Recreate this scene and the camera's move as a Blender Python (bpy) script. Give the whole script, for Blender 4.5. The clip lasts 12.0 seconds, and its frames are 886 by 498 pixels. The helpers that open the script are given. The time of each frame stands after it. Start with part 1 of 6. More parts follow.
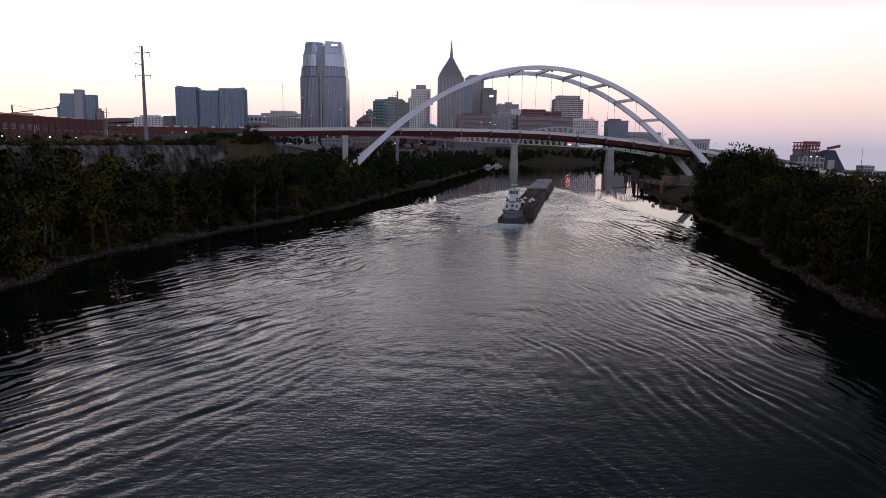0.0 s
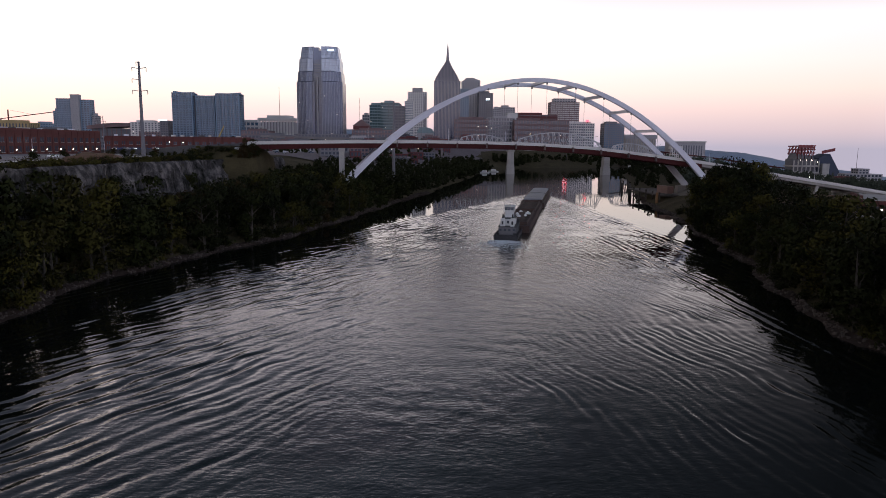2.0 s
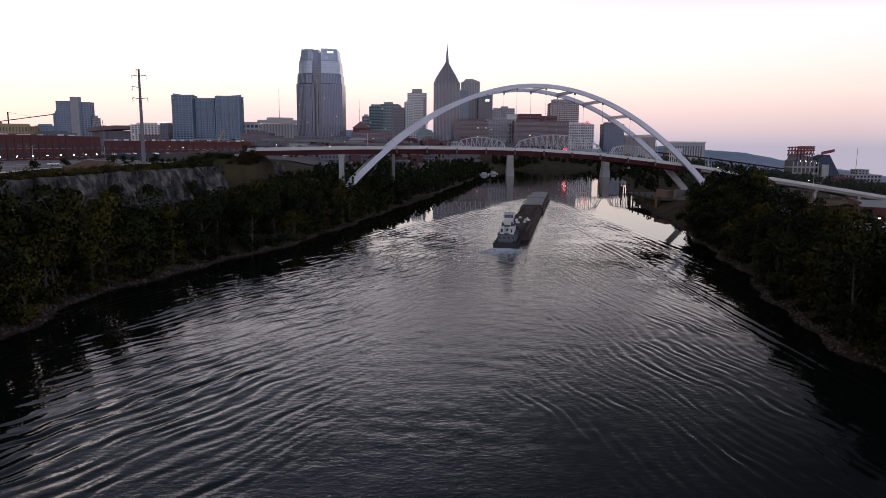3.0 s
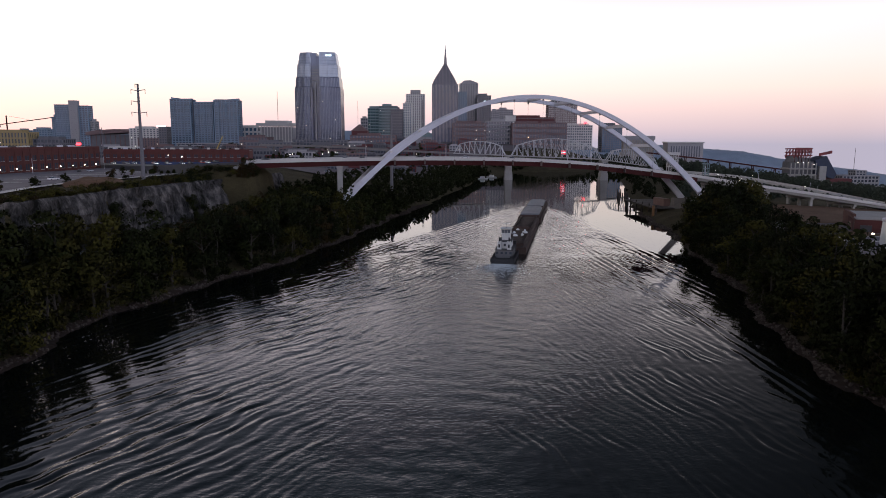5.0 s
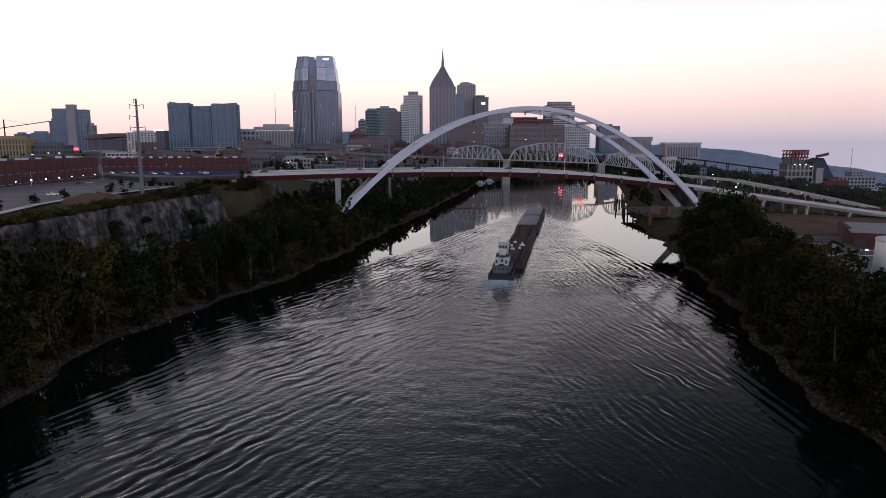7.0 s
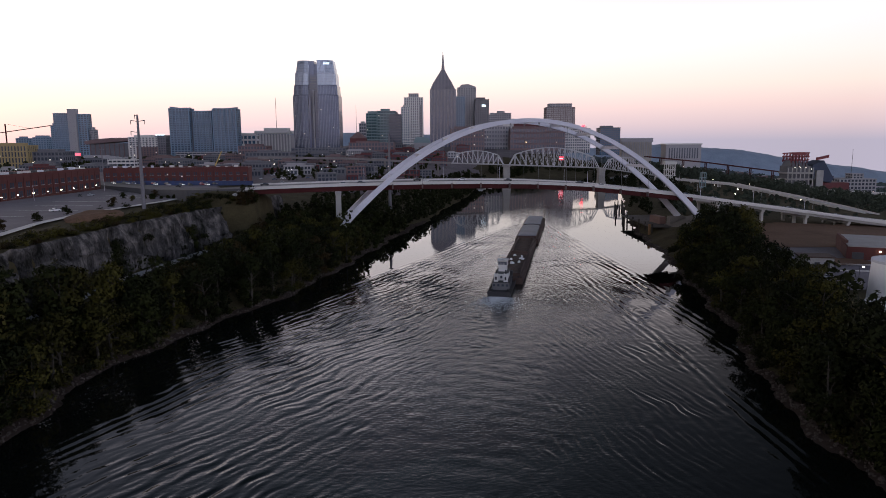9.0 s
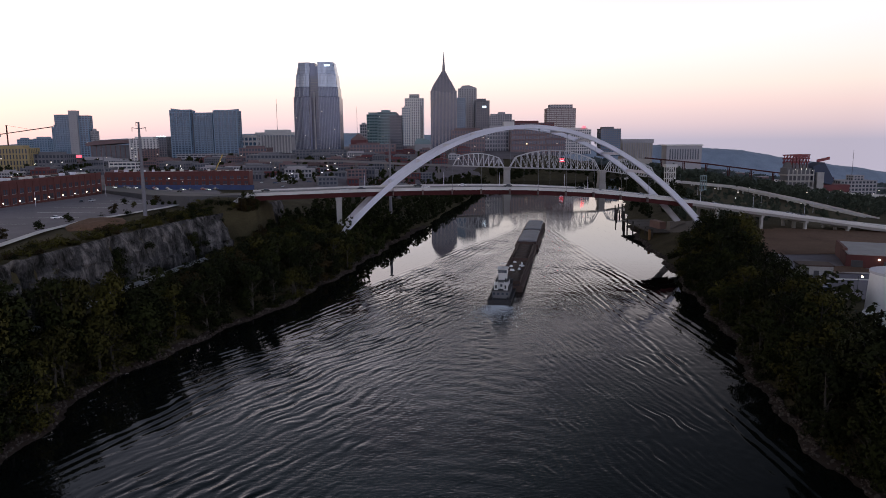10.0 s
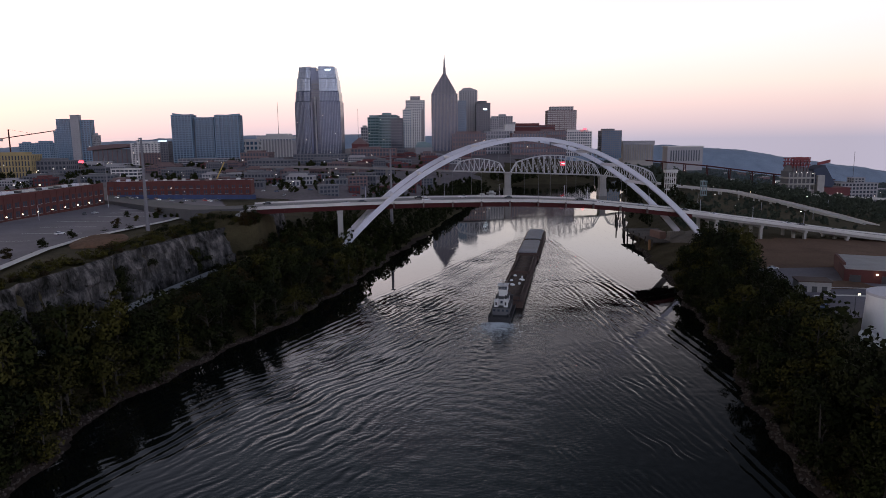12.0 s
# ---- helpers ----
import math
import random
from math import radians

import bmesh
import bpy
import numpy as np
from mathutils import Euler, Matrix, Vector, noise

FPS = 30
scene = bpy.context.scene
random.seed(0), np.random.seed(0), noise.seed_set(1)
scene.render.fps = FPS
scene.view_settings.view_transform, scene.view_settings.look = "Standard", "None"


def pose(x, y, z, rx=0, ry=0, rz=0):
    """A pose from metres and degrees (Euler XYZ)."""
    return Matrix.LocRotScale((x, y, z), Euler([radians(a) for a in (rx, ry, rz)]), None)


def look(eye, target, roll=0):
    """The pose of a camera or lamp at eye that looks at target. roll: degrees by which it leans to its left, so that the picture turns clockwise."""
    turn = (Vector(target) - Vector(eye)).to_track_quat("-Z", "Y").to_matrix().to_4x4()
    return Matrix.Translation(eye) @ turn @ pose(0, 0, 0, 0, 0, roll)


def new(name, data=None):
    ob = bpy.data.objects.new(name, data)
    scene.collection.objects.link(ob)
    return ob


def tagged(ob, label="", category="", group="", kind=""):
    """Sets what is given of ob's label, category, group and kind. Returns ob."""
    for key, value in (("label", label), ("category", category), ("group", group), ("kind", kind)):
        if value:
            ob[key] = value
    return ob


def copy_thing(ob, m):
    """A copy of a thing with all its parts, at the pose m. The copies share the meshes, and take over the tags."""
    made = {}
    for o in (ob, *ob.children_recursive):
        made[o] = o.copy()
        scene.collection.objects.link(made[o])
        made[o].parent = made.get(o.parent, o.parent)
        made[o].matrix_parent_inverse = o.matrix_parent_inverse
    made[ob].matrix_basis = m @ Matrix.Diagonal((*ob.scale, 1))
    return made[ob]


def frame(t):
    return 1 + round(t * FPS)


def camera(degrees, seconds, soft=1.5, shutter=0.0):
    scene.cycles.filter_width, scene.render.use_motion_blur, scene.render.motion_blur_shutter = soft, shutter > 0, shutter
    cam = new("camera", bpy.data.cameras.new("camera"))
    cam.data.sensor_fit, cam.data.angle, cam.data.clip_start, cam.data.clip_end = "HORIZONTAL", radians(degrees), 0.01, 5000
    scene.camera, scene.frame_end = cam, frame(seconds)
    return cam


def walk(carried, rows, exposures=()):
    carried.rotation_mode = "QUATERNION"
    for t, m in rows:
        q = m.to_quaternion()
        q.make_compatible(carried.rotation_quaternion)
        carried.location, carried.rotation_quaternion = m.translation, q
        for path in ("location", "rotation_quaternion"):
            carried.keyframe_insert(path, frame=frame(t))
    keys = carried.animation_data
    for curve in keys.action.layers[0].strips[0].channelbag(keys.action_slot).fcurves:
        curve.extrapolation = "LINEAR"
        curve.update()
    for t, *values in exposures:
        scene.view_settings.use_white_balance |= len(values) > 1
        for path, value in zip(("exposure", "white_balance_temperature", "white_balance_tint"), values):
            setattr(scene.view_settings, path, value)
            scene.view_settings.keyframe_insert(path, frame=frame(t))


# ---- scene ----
cam = camera(66.3, 12.0, soft=0.75)
PATH = [
    (0, (0.03, 0.02, 27.52), (0.55, 98.82, 12.13), 0.85),
    (0.5, (0.10, -0.14, 28.79), (0.63, 98.67, 13.41), 0.83),
    (1, (0.16, -0.33, 30.22), (0.86, 98.49, 14.91), 0.76),
    (1.5, (0.21, -0.54, 31.78), (1.06, 98.28, 16.49), 0.71),
    (2, (0.29, -0.80, 33.34), (1.22, 98.02, 18.07), 0.65),
    (2.5, (0.37, -0.99, 34.82), (1.28, 97.84, 19.55), 0.55),
    (3, (0.46, -1.17, 36.28), (1.37, 97.66, 21.01), 0.49),
    (5, (0.91, -2.09, 42.58), (1.93, 96.70, 27.14), 0.23),
    (5.5, (0.93, -2.28, 44.18), (1.97, 96.51, 28.74), 0.19),
    (6, (1.00, -2.47, 45.78), (2.18, 96.32, 30.28), 0.11),
    (6.5, (1.07, -2.64, 47.34), (2.34, 96.13, 31.78), 0.04),
    (7, (1.15, -2.76, 48.93), (2.40, 96.01, 33.38), -0.04),
    (9, (1.81, -3.51, 55.54), (2.86, 95.25, 39.92), -0.31),
    (9.5, (1.92, -3.66, 57.20), (2.95, 95.11, 41.55), -0.31),
    (10, (2.06, -3.89, 58.92), (2.99, 94.87, 43.26), -0.33),
    (10.5, (2.20, -4.18, 60.64), (3.08, 94.57, 44.92), -0.40),
    (11, (2.29, -4.41, 62.37), (3.14, 94.35, 46.66), -0.46),
    (11.5, (2.38, -4.61, 64.06), (3.19, 94.15, 48.35), -0.50),
    (12, (2.49, -4.72, 65.75), (3.20, 94.03, 50.03), -0.55),
]
walk(cam, [(t, look(eye, target, roll)) for t, eye, target, roll in PATH])

# ---- world and sun ----
world = bpy.data.worlds.new("sky")
scene.world = world
world.use_nodes = True
wt = world.node_tree
wt.nodes.clear()


def wnode(kind, **props):
    n = wt.nodes.new(kind)
    for k, v in props.items():
        setattr(n, k, v)
    return n


SUN_AZ = -38.0   # degrees from +y towards +x
sky = wnode("ShaderNodeTexSky", sky_type="NISHITA", sun_disc=False, sun_elevation=radians(4.0), sun_rotation=radians(SUN_AZ))
coord = wnode("ShaderNodeTexCoord")
sep = wnode("ShaderNodeSeparateXYZ")
wt.links.new(coord.outputs["Generated"], sep.inputs[0])
# afterglow by height over the horizon
ramp = wnode("ShaderNodeValToRGB")
wt.links.new(sep.outputs["Z"], ramp.inputs[0])
el = ramp.color_ramp.elements
el[0].position, el[0].color = 0.0, (0.50, 0.47, 0.55, 1)
el[1].position, el[1].color = 1.0, (0.045, 0.055, 0.08, 1)
for pos, col in ((0.022, (0.74, 0.595, 0.605, 1)), (0.048, (0.94, 0.725, 0.665, 1)), (0.075, (1.03, 0.88, 0.755, 1)), (0.11, (1.06, 0.98, 0.88, 1)), (0.16, (1.08, 1.03, 1.0, 1)), (0.21, (1.06, 0.97, 0.94, 1)), (0.28, (0.56, 0.54, 0.58, 1)), (0.38, (0.18, 0.20, 0.245, 1)), (0.65, (0.055, 0.072, 0.104, 1))):
    e = el.new(pos)
    e.color = col
# brighter towards the set sun, cooler away from it
dot = wnode("ShaderNodeVectorMath", operation="DOT_PRODUCT")
wt.links.new(coord.outputs["Generated"], dot.inputs[0])
dot.inputs[1].default_value = (math.sin(radians(SUN_AZ)), math.cos(radians(SUN_AZ)), 0.25)
side = wnode("ShaderNodeMapRange")
side.inputs["From Min"].default_value, side.inputs["From Max"].default_value = -0.6, 1.0
wt.links.new(dot.outputs["Value"], side.inputs["Value"])
tint = wnode("ShaderNodeValToRGB")
wt.links.new(side.outputs[0], tint.inputs[0])
tel = tint.color_ramp.elements
tel[0].position, tel[0].color = 0.0, (1.15, 1.22, 1.5, 1)
tel[1].position, tel[1].color = 1.0, (1.0, 0.96, 1.03, 1)
for pos, col in ((0.36, (0.95, 0.95, 1.08, 1)), (0.6, (0.81, 0.795, 0.85, 1)),):
    e = tel.new(pos)
    e.color = col
mul = wnode("ShaderNodeMix", data_type="RGBA", blend_type="MULTIPLY")
mul.inputs["Factor"].default_value = 1.0
wt.links.new(ramp.outputs[0], mul.inputs["A"])
wt.links.new(tint.outputs[0], mul.inputs["B"])
lobe = wnode("ShaderNodeValToRGB")
wt.links.new(side.outputs[0], lobe.inputs[0])
lel = lobe.color_ramp.elements
lel[0].position, lel[0].color = 0.0, (1.0, 1.0, 1.0, 1)
lel[1].position, lel[1].color = 1.0, (0.68, 0.68, 0.68, 1)
for pos, v_ in ((0.28, 0.85), (0.44, 0.22), (0.62, 0.07), (0.80, 0.30), (0.92, 0.74)):
    lel.new(pos).color = (v_, v_, v_, 1)
twice = wnode("ShaderNodeMath", operation="MULTIPLY")
twice.inputs[1].default_value = 2.0
wt.links.new(lobe.outputs[0], twice.inputs[0])
high = wnode("ShaderNodeMapRange")
high.inputs["From Min"].default_value, high.inputs["From Max"].default_value = 0.165, 0.29
wt.links.new(sep.outputs["Z"], high.inputs["Value"])
fall = wnode("ShaderNodeMix", data_type="FLOAT")
fall.inputs["A"].default_value = 1.0
wt.links.new(high.outputs[0], fall.inputs["Factor"])
wt.links.new(twice.outputs[0], fall.inputs["B"])
shaped = wnode("ShaderNodeVectorMath", operation="SCALE")
wt.links.new(mul.outputs["Result"], shaped.inputs[0])
wt.links.new(fall.outputs["Result"], shaped.inputs["Scale"])
glow = wnode("ShaderNodeBackground")
wt.links.new(shaped.outputs[0], glow.inputs["Color"])
glow.inputs["Strength"].default_value = 1.2
sky_bg = wnode("ShaderNodeBackground")
wt.links.new(sky.outputs[0], sky_bg.inputs["Color"])
sky_bg.inputs["Strength"].default_value = 0.008
both = wnode("ShaderNodeAddShader")
wt.links.new(glow.outputs[0], both.inputs[0])
wt.links.new(sky_bg.outputs[0], both.inputs[1])
out = wnode("ShaderNodeOutputWorld")
wt.links.new(both.outputs[0], out.inputs["Surface"])

sun = new("sun", bpy.data.lights.new("sun", "SUN"))
sun.data.energy, sun.data.angle, sun.data.color = 0.22, radians(24), (1.0, 0.82, 0.70)
sun.matrix_world = look((0, 0, 300), (-300 * math.sin(radians(SUN_AZ)), -300 * math.cos(radians(SUN_AZ)), 300 - 40))
scene.view_settings.exposure = 0.0


# ---- materials ----
def material(name, colour, rough=0.7, metal=0.0, vary=0.25, scale=1.0, bump=0.0, bump_scale=8.0, coords="Object", spec=0.5, dist=0.05):
    """A surface with variation at two scales and a fine relief."""
    m = bpy.data.materials.new(name)
    m.use_nodes = True
    nt = m.node_tree
    bsdf = nt.nodes["Principled BSDF"]
    bsdf.inputs["Roughness"].default_value, bsdf.inputs["Metallic"].default_value = rough, metal
    bsdf.inputs["Specular IOR Level"].default_value = spec
    tc = nt.nodes.new("ShaderNodeTexCoord")
    big, fine = nt.nodes.new("ShaderNodeTexNoise"), nt.nodes.new("ShaderNodeTexNoise")
    for n, s, d in ((big, 0.25 * scale, 4), (fine, 3.0 * scale, 6)):
        n.inputs["Scale"].default_value, n.inputs["Detail"].default_value = s, d
        nt.links.new(tc.outputs[coords], n.inputs["Vector"])
    add = nt.nodes.new("ShaderNodeMath")
    add.operation = "ADD"
    nt.links.new(big.outputs["Fac"], add.inputs[0])
    nt.links.new(fine.outputs["Fac"], add.inputs[1])
    info = nt.nodes.new("ShaderNodeObjectInfo")
    add2 = nt.nodes.new("ShaderNodeMath")
    add2.operation = "MULTIPLY_ADD"
    nt.links.new(info.outputs["Random"], add2.inputs[0])
    add2.inputs[1].default_value = 0.25
    nt.links.new(add.outputs[0], add2.inputs[2])
    mr = nt.nodes.new("ShaderNodeMapRange")
    mr.inputs["From Min"].default_value, mr.inputs["From Max"].default_value = 0.65, 1.6
    mr.inputs["To Min"].default_value, mr.inputs["To Max"].default_value = 1 - vary, 1 + vary
    nt.links.new(add2.outputs[0], mr.inputs["Value"])
    mix = nt.nodes.new("ShaderNodeVectorMath")
    mix.operation = "SCALE"
    mix.inputs[0].default_value = colour
    nt.links.new(mr.outputs[0], mix.inputs["Scale"])
    nt.links.new(mix.outputs[0], bsdf.inputs["Base Color"])
    if bump:
        bn = nt.nodes.new("ShaderNodeTexNoise")
        bn.inputs["Scale"].default_value, bn.inputs["Detail"].default_value = bump_scale, 5
        nt.links.new(tc.outputs[coords], bn.inputs["Vector"])
        b = nt.nodes.new("ShaderNodeBump")
        b.inputs["Strength"].default_value, b.inputs["Distance"].default_value = bump, dist
        nt.links.new(bn.outputs["Fac"], b.inputs["Height"])
        nt.links.new(b.outputs[0], bsdf.inputs["Normal"])
    return m


def rock_material():
    """Bedded limestone: streaks run down it, beds run along it."""
    m = bpy.data.materials.new("limestone")
    m.use_nodes = True
    nt = m.node_tree
    bsdf = nt.nodes["Principled BSDF"]
    bsdf.inputs["Roughness"].default_value, bsdf.inputs["Specular IOR Level"].default_value = 0.95, 0.1
    tc = nt.nodes.new("ShaderNodeTexCoord")
    outs = []
    for sc, stretch in ((0.42, (1, 1, 0.10)), (0.16, (1, 1, 1.0)), (2.2, (1, 1, 0.45))):
        mp = nt.nodes.new("ShaderNodeMapping")
        mp.inputs["Scale"].default_value = stretch
        nt.links.new(tc.outputs["Object"], mp.inputs["Vector"])
        n = nt.nodes.new("ShaderNodeTexNoise")
        n.inputs["Scale"].default_value, n.inputs["Detail"].default_value = sc, 6
        nt.links.new(mp.outputs[0], n.inputs["Vector"])
        outs.append(n.outputs["Fac"])
    add = nt.nodes.new("ShaderNodeMath")
    add.operation = "ADD"
    nt.links.new(outs[0], add.inputs[0])
    nt.links.new(outs[1], add.inputs[1])
    add2 = nt.nodes.new("ShaderNodeMath")
    add2.operation = "MULTIPLY_ADD"
    add2.inputs[1].default_value = 0.5
    nt.links.new(outs[2], add2.inputs[0])
    nt.links.new(add.outputs[0], add2.inputs[2])
    rp = nt.nodes.new("ShaderNodeValToRGB")
    mr = nt.nodes.new("ShaderNodeMapRange")
    mr.inputs["From Min"].default_value, mr.inputs["From Max"].default_value = 1.0, 1.55
    nt.links.new(add2.outputs[0], mr.inputs["Value"])
    nt.links.new(mr.outputs[0], rp.inputs[0])
    rp.color_ramp.elements[0].color, rp.color_ramp.elements[1].color = (0.010, 0.010, 0.008, 1), (0.20, 0.18, 0.165, 1)
    e = rp.color_ramp.elements.new(0.45)
    e.color = (0.062, 0.058, 0.056, 1)
    nt.links.new(rp.outputs[0], bsdf.inputs["Base Color"])
    bp = nt.nodes.new("ShaderNodeBump")
    bp.inputs["Strength"].default_value, bp.inputs["Distance"].default_value = 0.8, 0.6
    nt.links.new(add2.outputs[0], bp.inputs["Height"])
    nt.links.new(bp.outputs[0], bsdf.inputs["Normal"])
    return m


M_ROCK = rock_material()


def glowing(name, colour, strength):
    m = bpy.data.materials.new(name)
    m.use_nodes = True
    b = m.node_tree.nodes["Principled BSDF"]
    b.inputs["Base Color"].default_value = (*colour, 1)
    b.inputs["Emission Color"].default_value = (*colour, 1)
    b.inputs["Emission Strength"].default_value = strength
    return m


M_GRASS = material("grass", (0.055, 0.046, 0.024), 0.95, spec=0.1, vary=0.5, scale=0.5, bump=0.6, bump_scale=2.0, dist=0.4)
M_ASPHALT = material("asphalt", (0.075, 0.075, 0.08), 0.9, vary=0.25, scale=0.4)
M_CONCRETE = material("concrete", (0.31, 0.30, 0.285), 0.85, vary=0.22, scale=0.6, bump=0.2)
M_PALE = material("pale_concrete", (0.55, 0.53, 0.50), 0.8, vary=0.15, scale=0.5)
M_STEEL = material("grey_steel_paint", (0.56, 0.56, 0.62), 0.5, vary=0.12, scale=0.4)
M_HANGER = material("dark_galvanised_steel", (0.16, 0.16, 0.17), 0.6, vary=0.2)
M_ANCHOR = material("weathered_anchor_steel", (0.12, 0.085, 0.08), 0.7, vary=0.25)
M_GIRDER = material("oxblood_girder_paint", (0.055, 0.012, 0.012), 0.7, vary=0.2, scale=0.6, spec=0.15)
M_BRICK = material("red_brick", (0.09, 0.026, 0.022), 0.9, vary=0.3, scale=0.8)
M_BARK = material("bark", (0.04, 0.033, 0.026), 0.95, vary=0.3, scale=2.0)
M_DARKGLASS = material("dark_glass", (0.055, 0.065, 0.085), 0.08, vary=0.4, scale=0.3, spec=0.8)
M_BLUEGLASS = material("blue_glass", (0.055, 0.11, 0.17), 0.08, vary=0.35, scale=0.3, spec=0.8)
M_GRAVEL = material("gravel", (0.042, 0.031, 0.025), 0.95, spec=0.1, vary=0.5, scale=2.0, bump=0.8, bump_scale=4.0, dist=0.2)


def part(name, bm, mat, parent=None, label="", smooth=False):
    """One mesh object from a bmesh, under parent."""
    me = bpy.data.meshes.new(name)
    bm.to_mesh(me)
    bm.free()
    me.materials.append(mat)
    if smooth:
        for p in me.polygons:
            p.use_smooth = True
    ob = new(name, me)
    if parent is not None:
        ob.parent = parent
    if label:
        ob["label"] = label
    return ob


def mesh_part(name, verts, faces, mat, parent=None, label="", smooth=False):
    me = bpy.data.meshes.new(name)
    me.from_pydata([tuple(v) for v in verts], [], [tuple(f) for f in faces])
    me.materials.append(mat)
    if smooth:
        for p in me.polygons:
            p.use_smooth = True
    ob = new(name, me)
    if parent is not None:
        ob.parent = parent
    if label:
        ob["label"] = label
    return ob


def thing(name, x=0, y=0, z=0, rz=0.0, **tags):
    e = new(name)
    e.matrix_world = pose(x, y, z, 0, 0, rz)
    return tagged(e, **tags)


BOX_F = ((0, 3, 2, 1), (4, 5, 6, 7), (0, 1, 5, 4), (1, 2, 6, 5), (2, 3, 7, 6), (3, 0, 4, 7))


class Boxes:
    """Collects boxes and prisms for one mesh."""

    def __init__(self):
        self.v, self.f = [], []

    def box(self, x0, x1, y0, y1, z0, z1, top=0.0):
        n = len(self.v)
        self.v += [(x0, y0, z0), (x1, y0, z0), (x1, y1, z0), (x0, y1, z0),
                   (x0 + top, y0 + top, z1), (x1 - top, y0 + top, z1), (x1 - top, y1 - top, z1), (x0 + top, y1 - top, z1)]
        self.f += [tuple(n + i for i in f) for f in BOX_F]
        return self

    def bar(self, a, b, w, h=None, up=(0, 0, 1)):
        """A square bar from a to b."""
        a, b = Vector(a), Vector(b)
        d = (b - a).normalized()
        s = d.cross(Vector(up))
        s = s.normalized() if s.length > 1e-6 else Vector((1, 0, 0))
        u = s.cross(d).normalized()
        h = w if h is None else h
        n = len(self.v)
        for p in (a, b):
            for i, j in ((-1, -1), (1, -1), (1, 1), (-1, 1)):
                self.v.append(tuple(p + s * (i * w / 2) + u * (j * h / 2)))
        self.f += [(n, n + 1, n + 2, n + 3)[::-1], (n + 4, n + 5, n + 6, n + 7)] + [(n + i, n + (i + 1) % 4, n + 4 + (i + 1) % 4, n + 4 + i) for i in range(4)]
        return self

    def prism(self, outline, y0, y1):
        """An outline in x and z, from y0 to y1."""
        n, k = len(self.v), len(outline)
        self.v += [(x, y0, z) for x, z in outline] + [(x, y1, z) for x, z in outline]
        self.f += [tuple(range(n, n + k)), tuple(range(n + 2 * k - 1, n + k - 1, -1))]
        self.f += [(n + i, n + k + i, n + k + (i + 1) % k, n + (i + 1) % k) for i in range(k)]
        return self

    def tube(self, a, b, r0, r1, sides=8):
        a, b = Vector(a), Vector(b)
        d = (b - a).normalized()
        s = d.orthogonal().normalized()
        u = d.cross(s)
        n = len(self.v)
        for p, r in ((a, r0), (b, r1)):
            for i in range(sides):
                t = 2 * math.pi * i / sides
                self.v.append(tuple(p + s * (r * math.cos(t)) + u * (r * math.sin(t))))
        self.f += [(n + i, n + (i + 1) % sides, n + sides + (i + 1) % sides, n + sides + i) for i in range(sides)]
        self.f += [tuple(range(n + sides - 1, n - 1, -1)), tuple(range(n + sides, n + 2 * sides))]
        return self

    def end(self, name, mat, parent=None, label="", smooth=False):
        return mesh_part(name, self.v, self.f, mat, parent, label, smooth)


# ---- the ground and the river ----
LEFT_Y = (-300, 0, 119, 152, 191, 230, 285, 400, 480, 560, 650, 844, 1000, 1060, 1110, 1140, 1170, 5000)
LEFT_X = (-70, -78, -80.5, -82, -72, -56, -42.5, -21, -3, 8, 27, 56, 110, 170, 290, 345, 349, 350)
RIGHT_Y = (-300, 0, 112, 143, 170, 195, 255, 315, 390, 480, 560, 625, 816, 960, 1040, 1110, 1140, 1170, 5000)
RIGHT_X = (60, 70, 74.5, 77, 85, 91, 101.5, 113, 122, 140, 160, 178, 223, 290, 335, 348, 350, 353, 356)


def shore_left(y):
    return np.interp(y, LEFT_Y, LEFT_X) + 1.2 * np.sin(np.asarray(y) * 0.11) + 0.8 * np.sin(np.asarray(y) * 0.29 + 1)


def shore_right(y):
    return np.interp(y, RIGHT_Y, RIGHT_X) + 1.3 * np.sin(np.asarray(y) * 0.13 + 2) + 0.9 * np.sin(np.asarray(y) * 0.31)


def cliff_x(y):
    """The foot of the bluff."""
    return np.interp(y, (-300, 60, 190, 250, 300, 330, 373, 440), (-117, -118, -118.5, -114.5, -106.5, -98, -92, -82))


def smooth(a, b, v):
    t = np.clip((np.asarray(v, float) - a) / (b - a), 0, 1)
    return t * t * (3 - 2 * t)


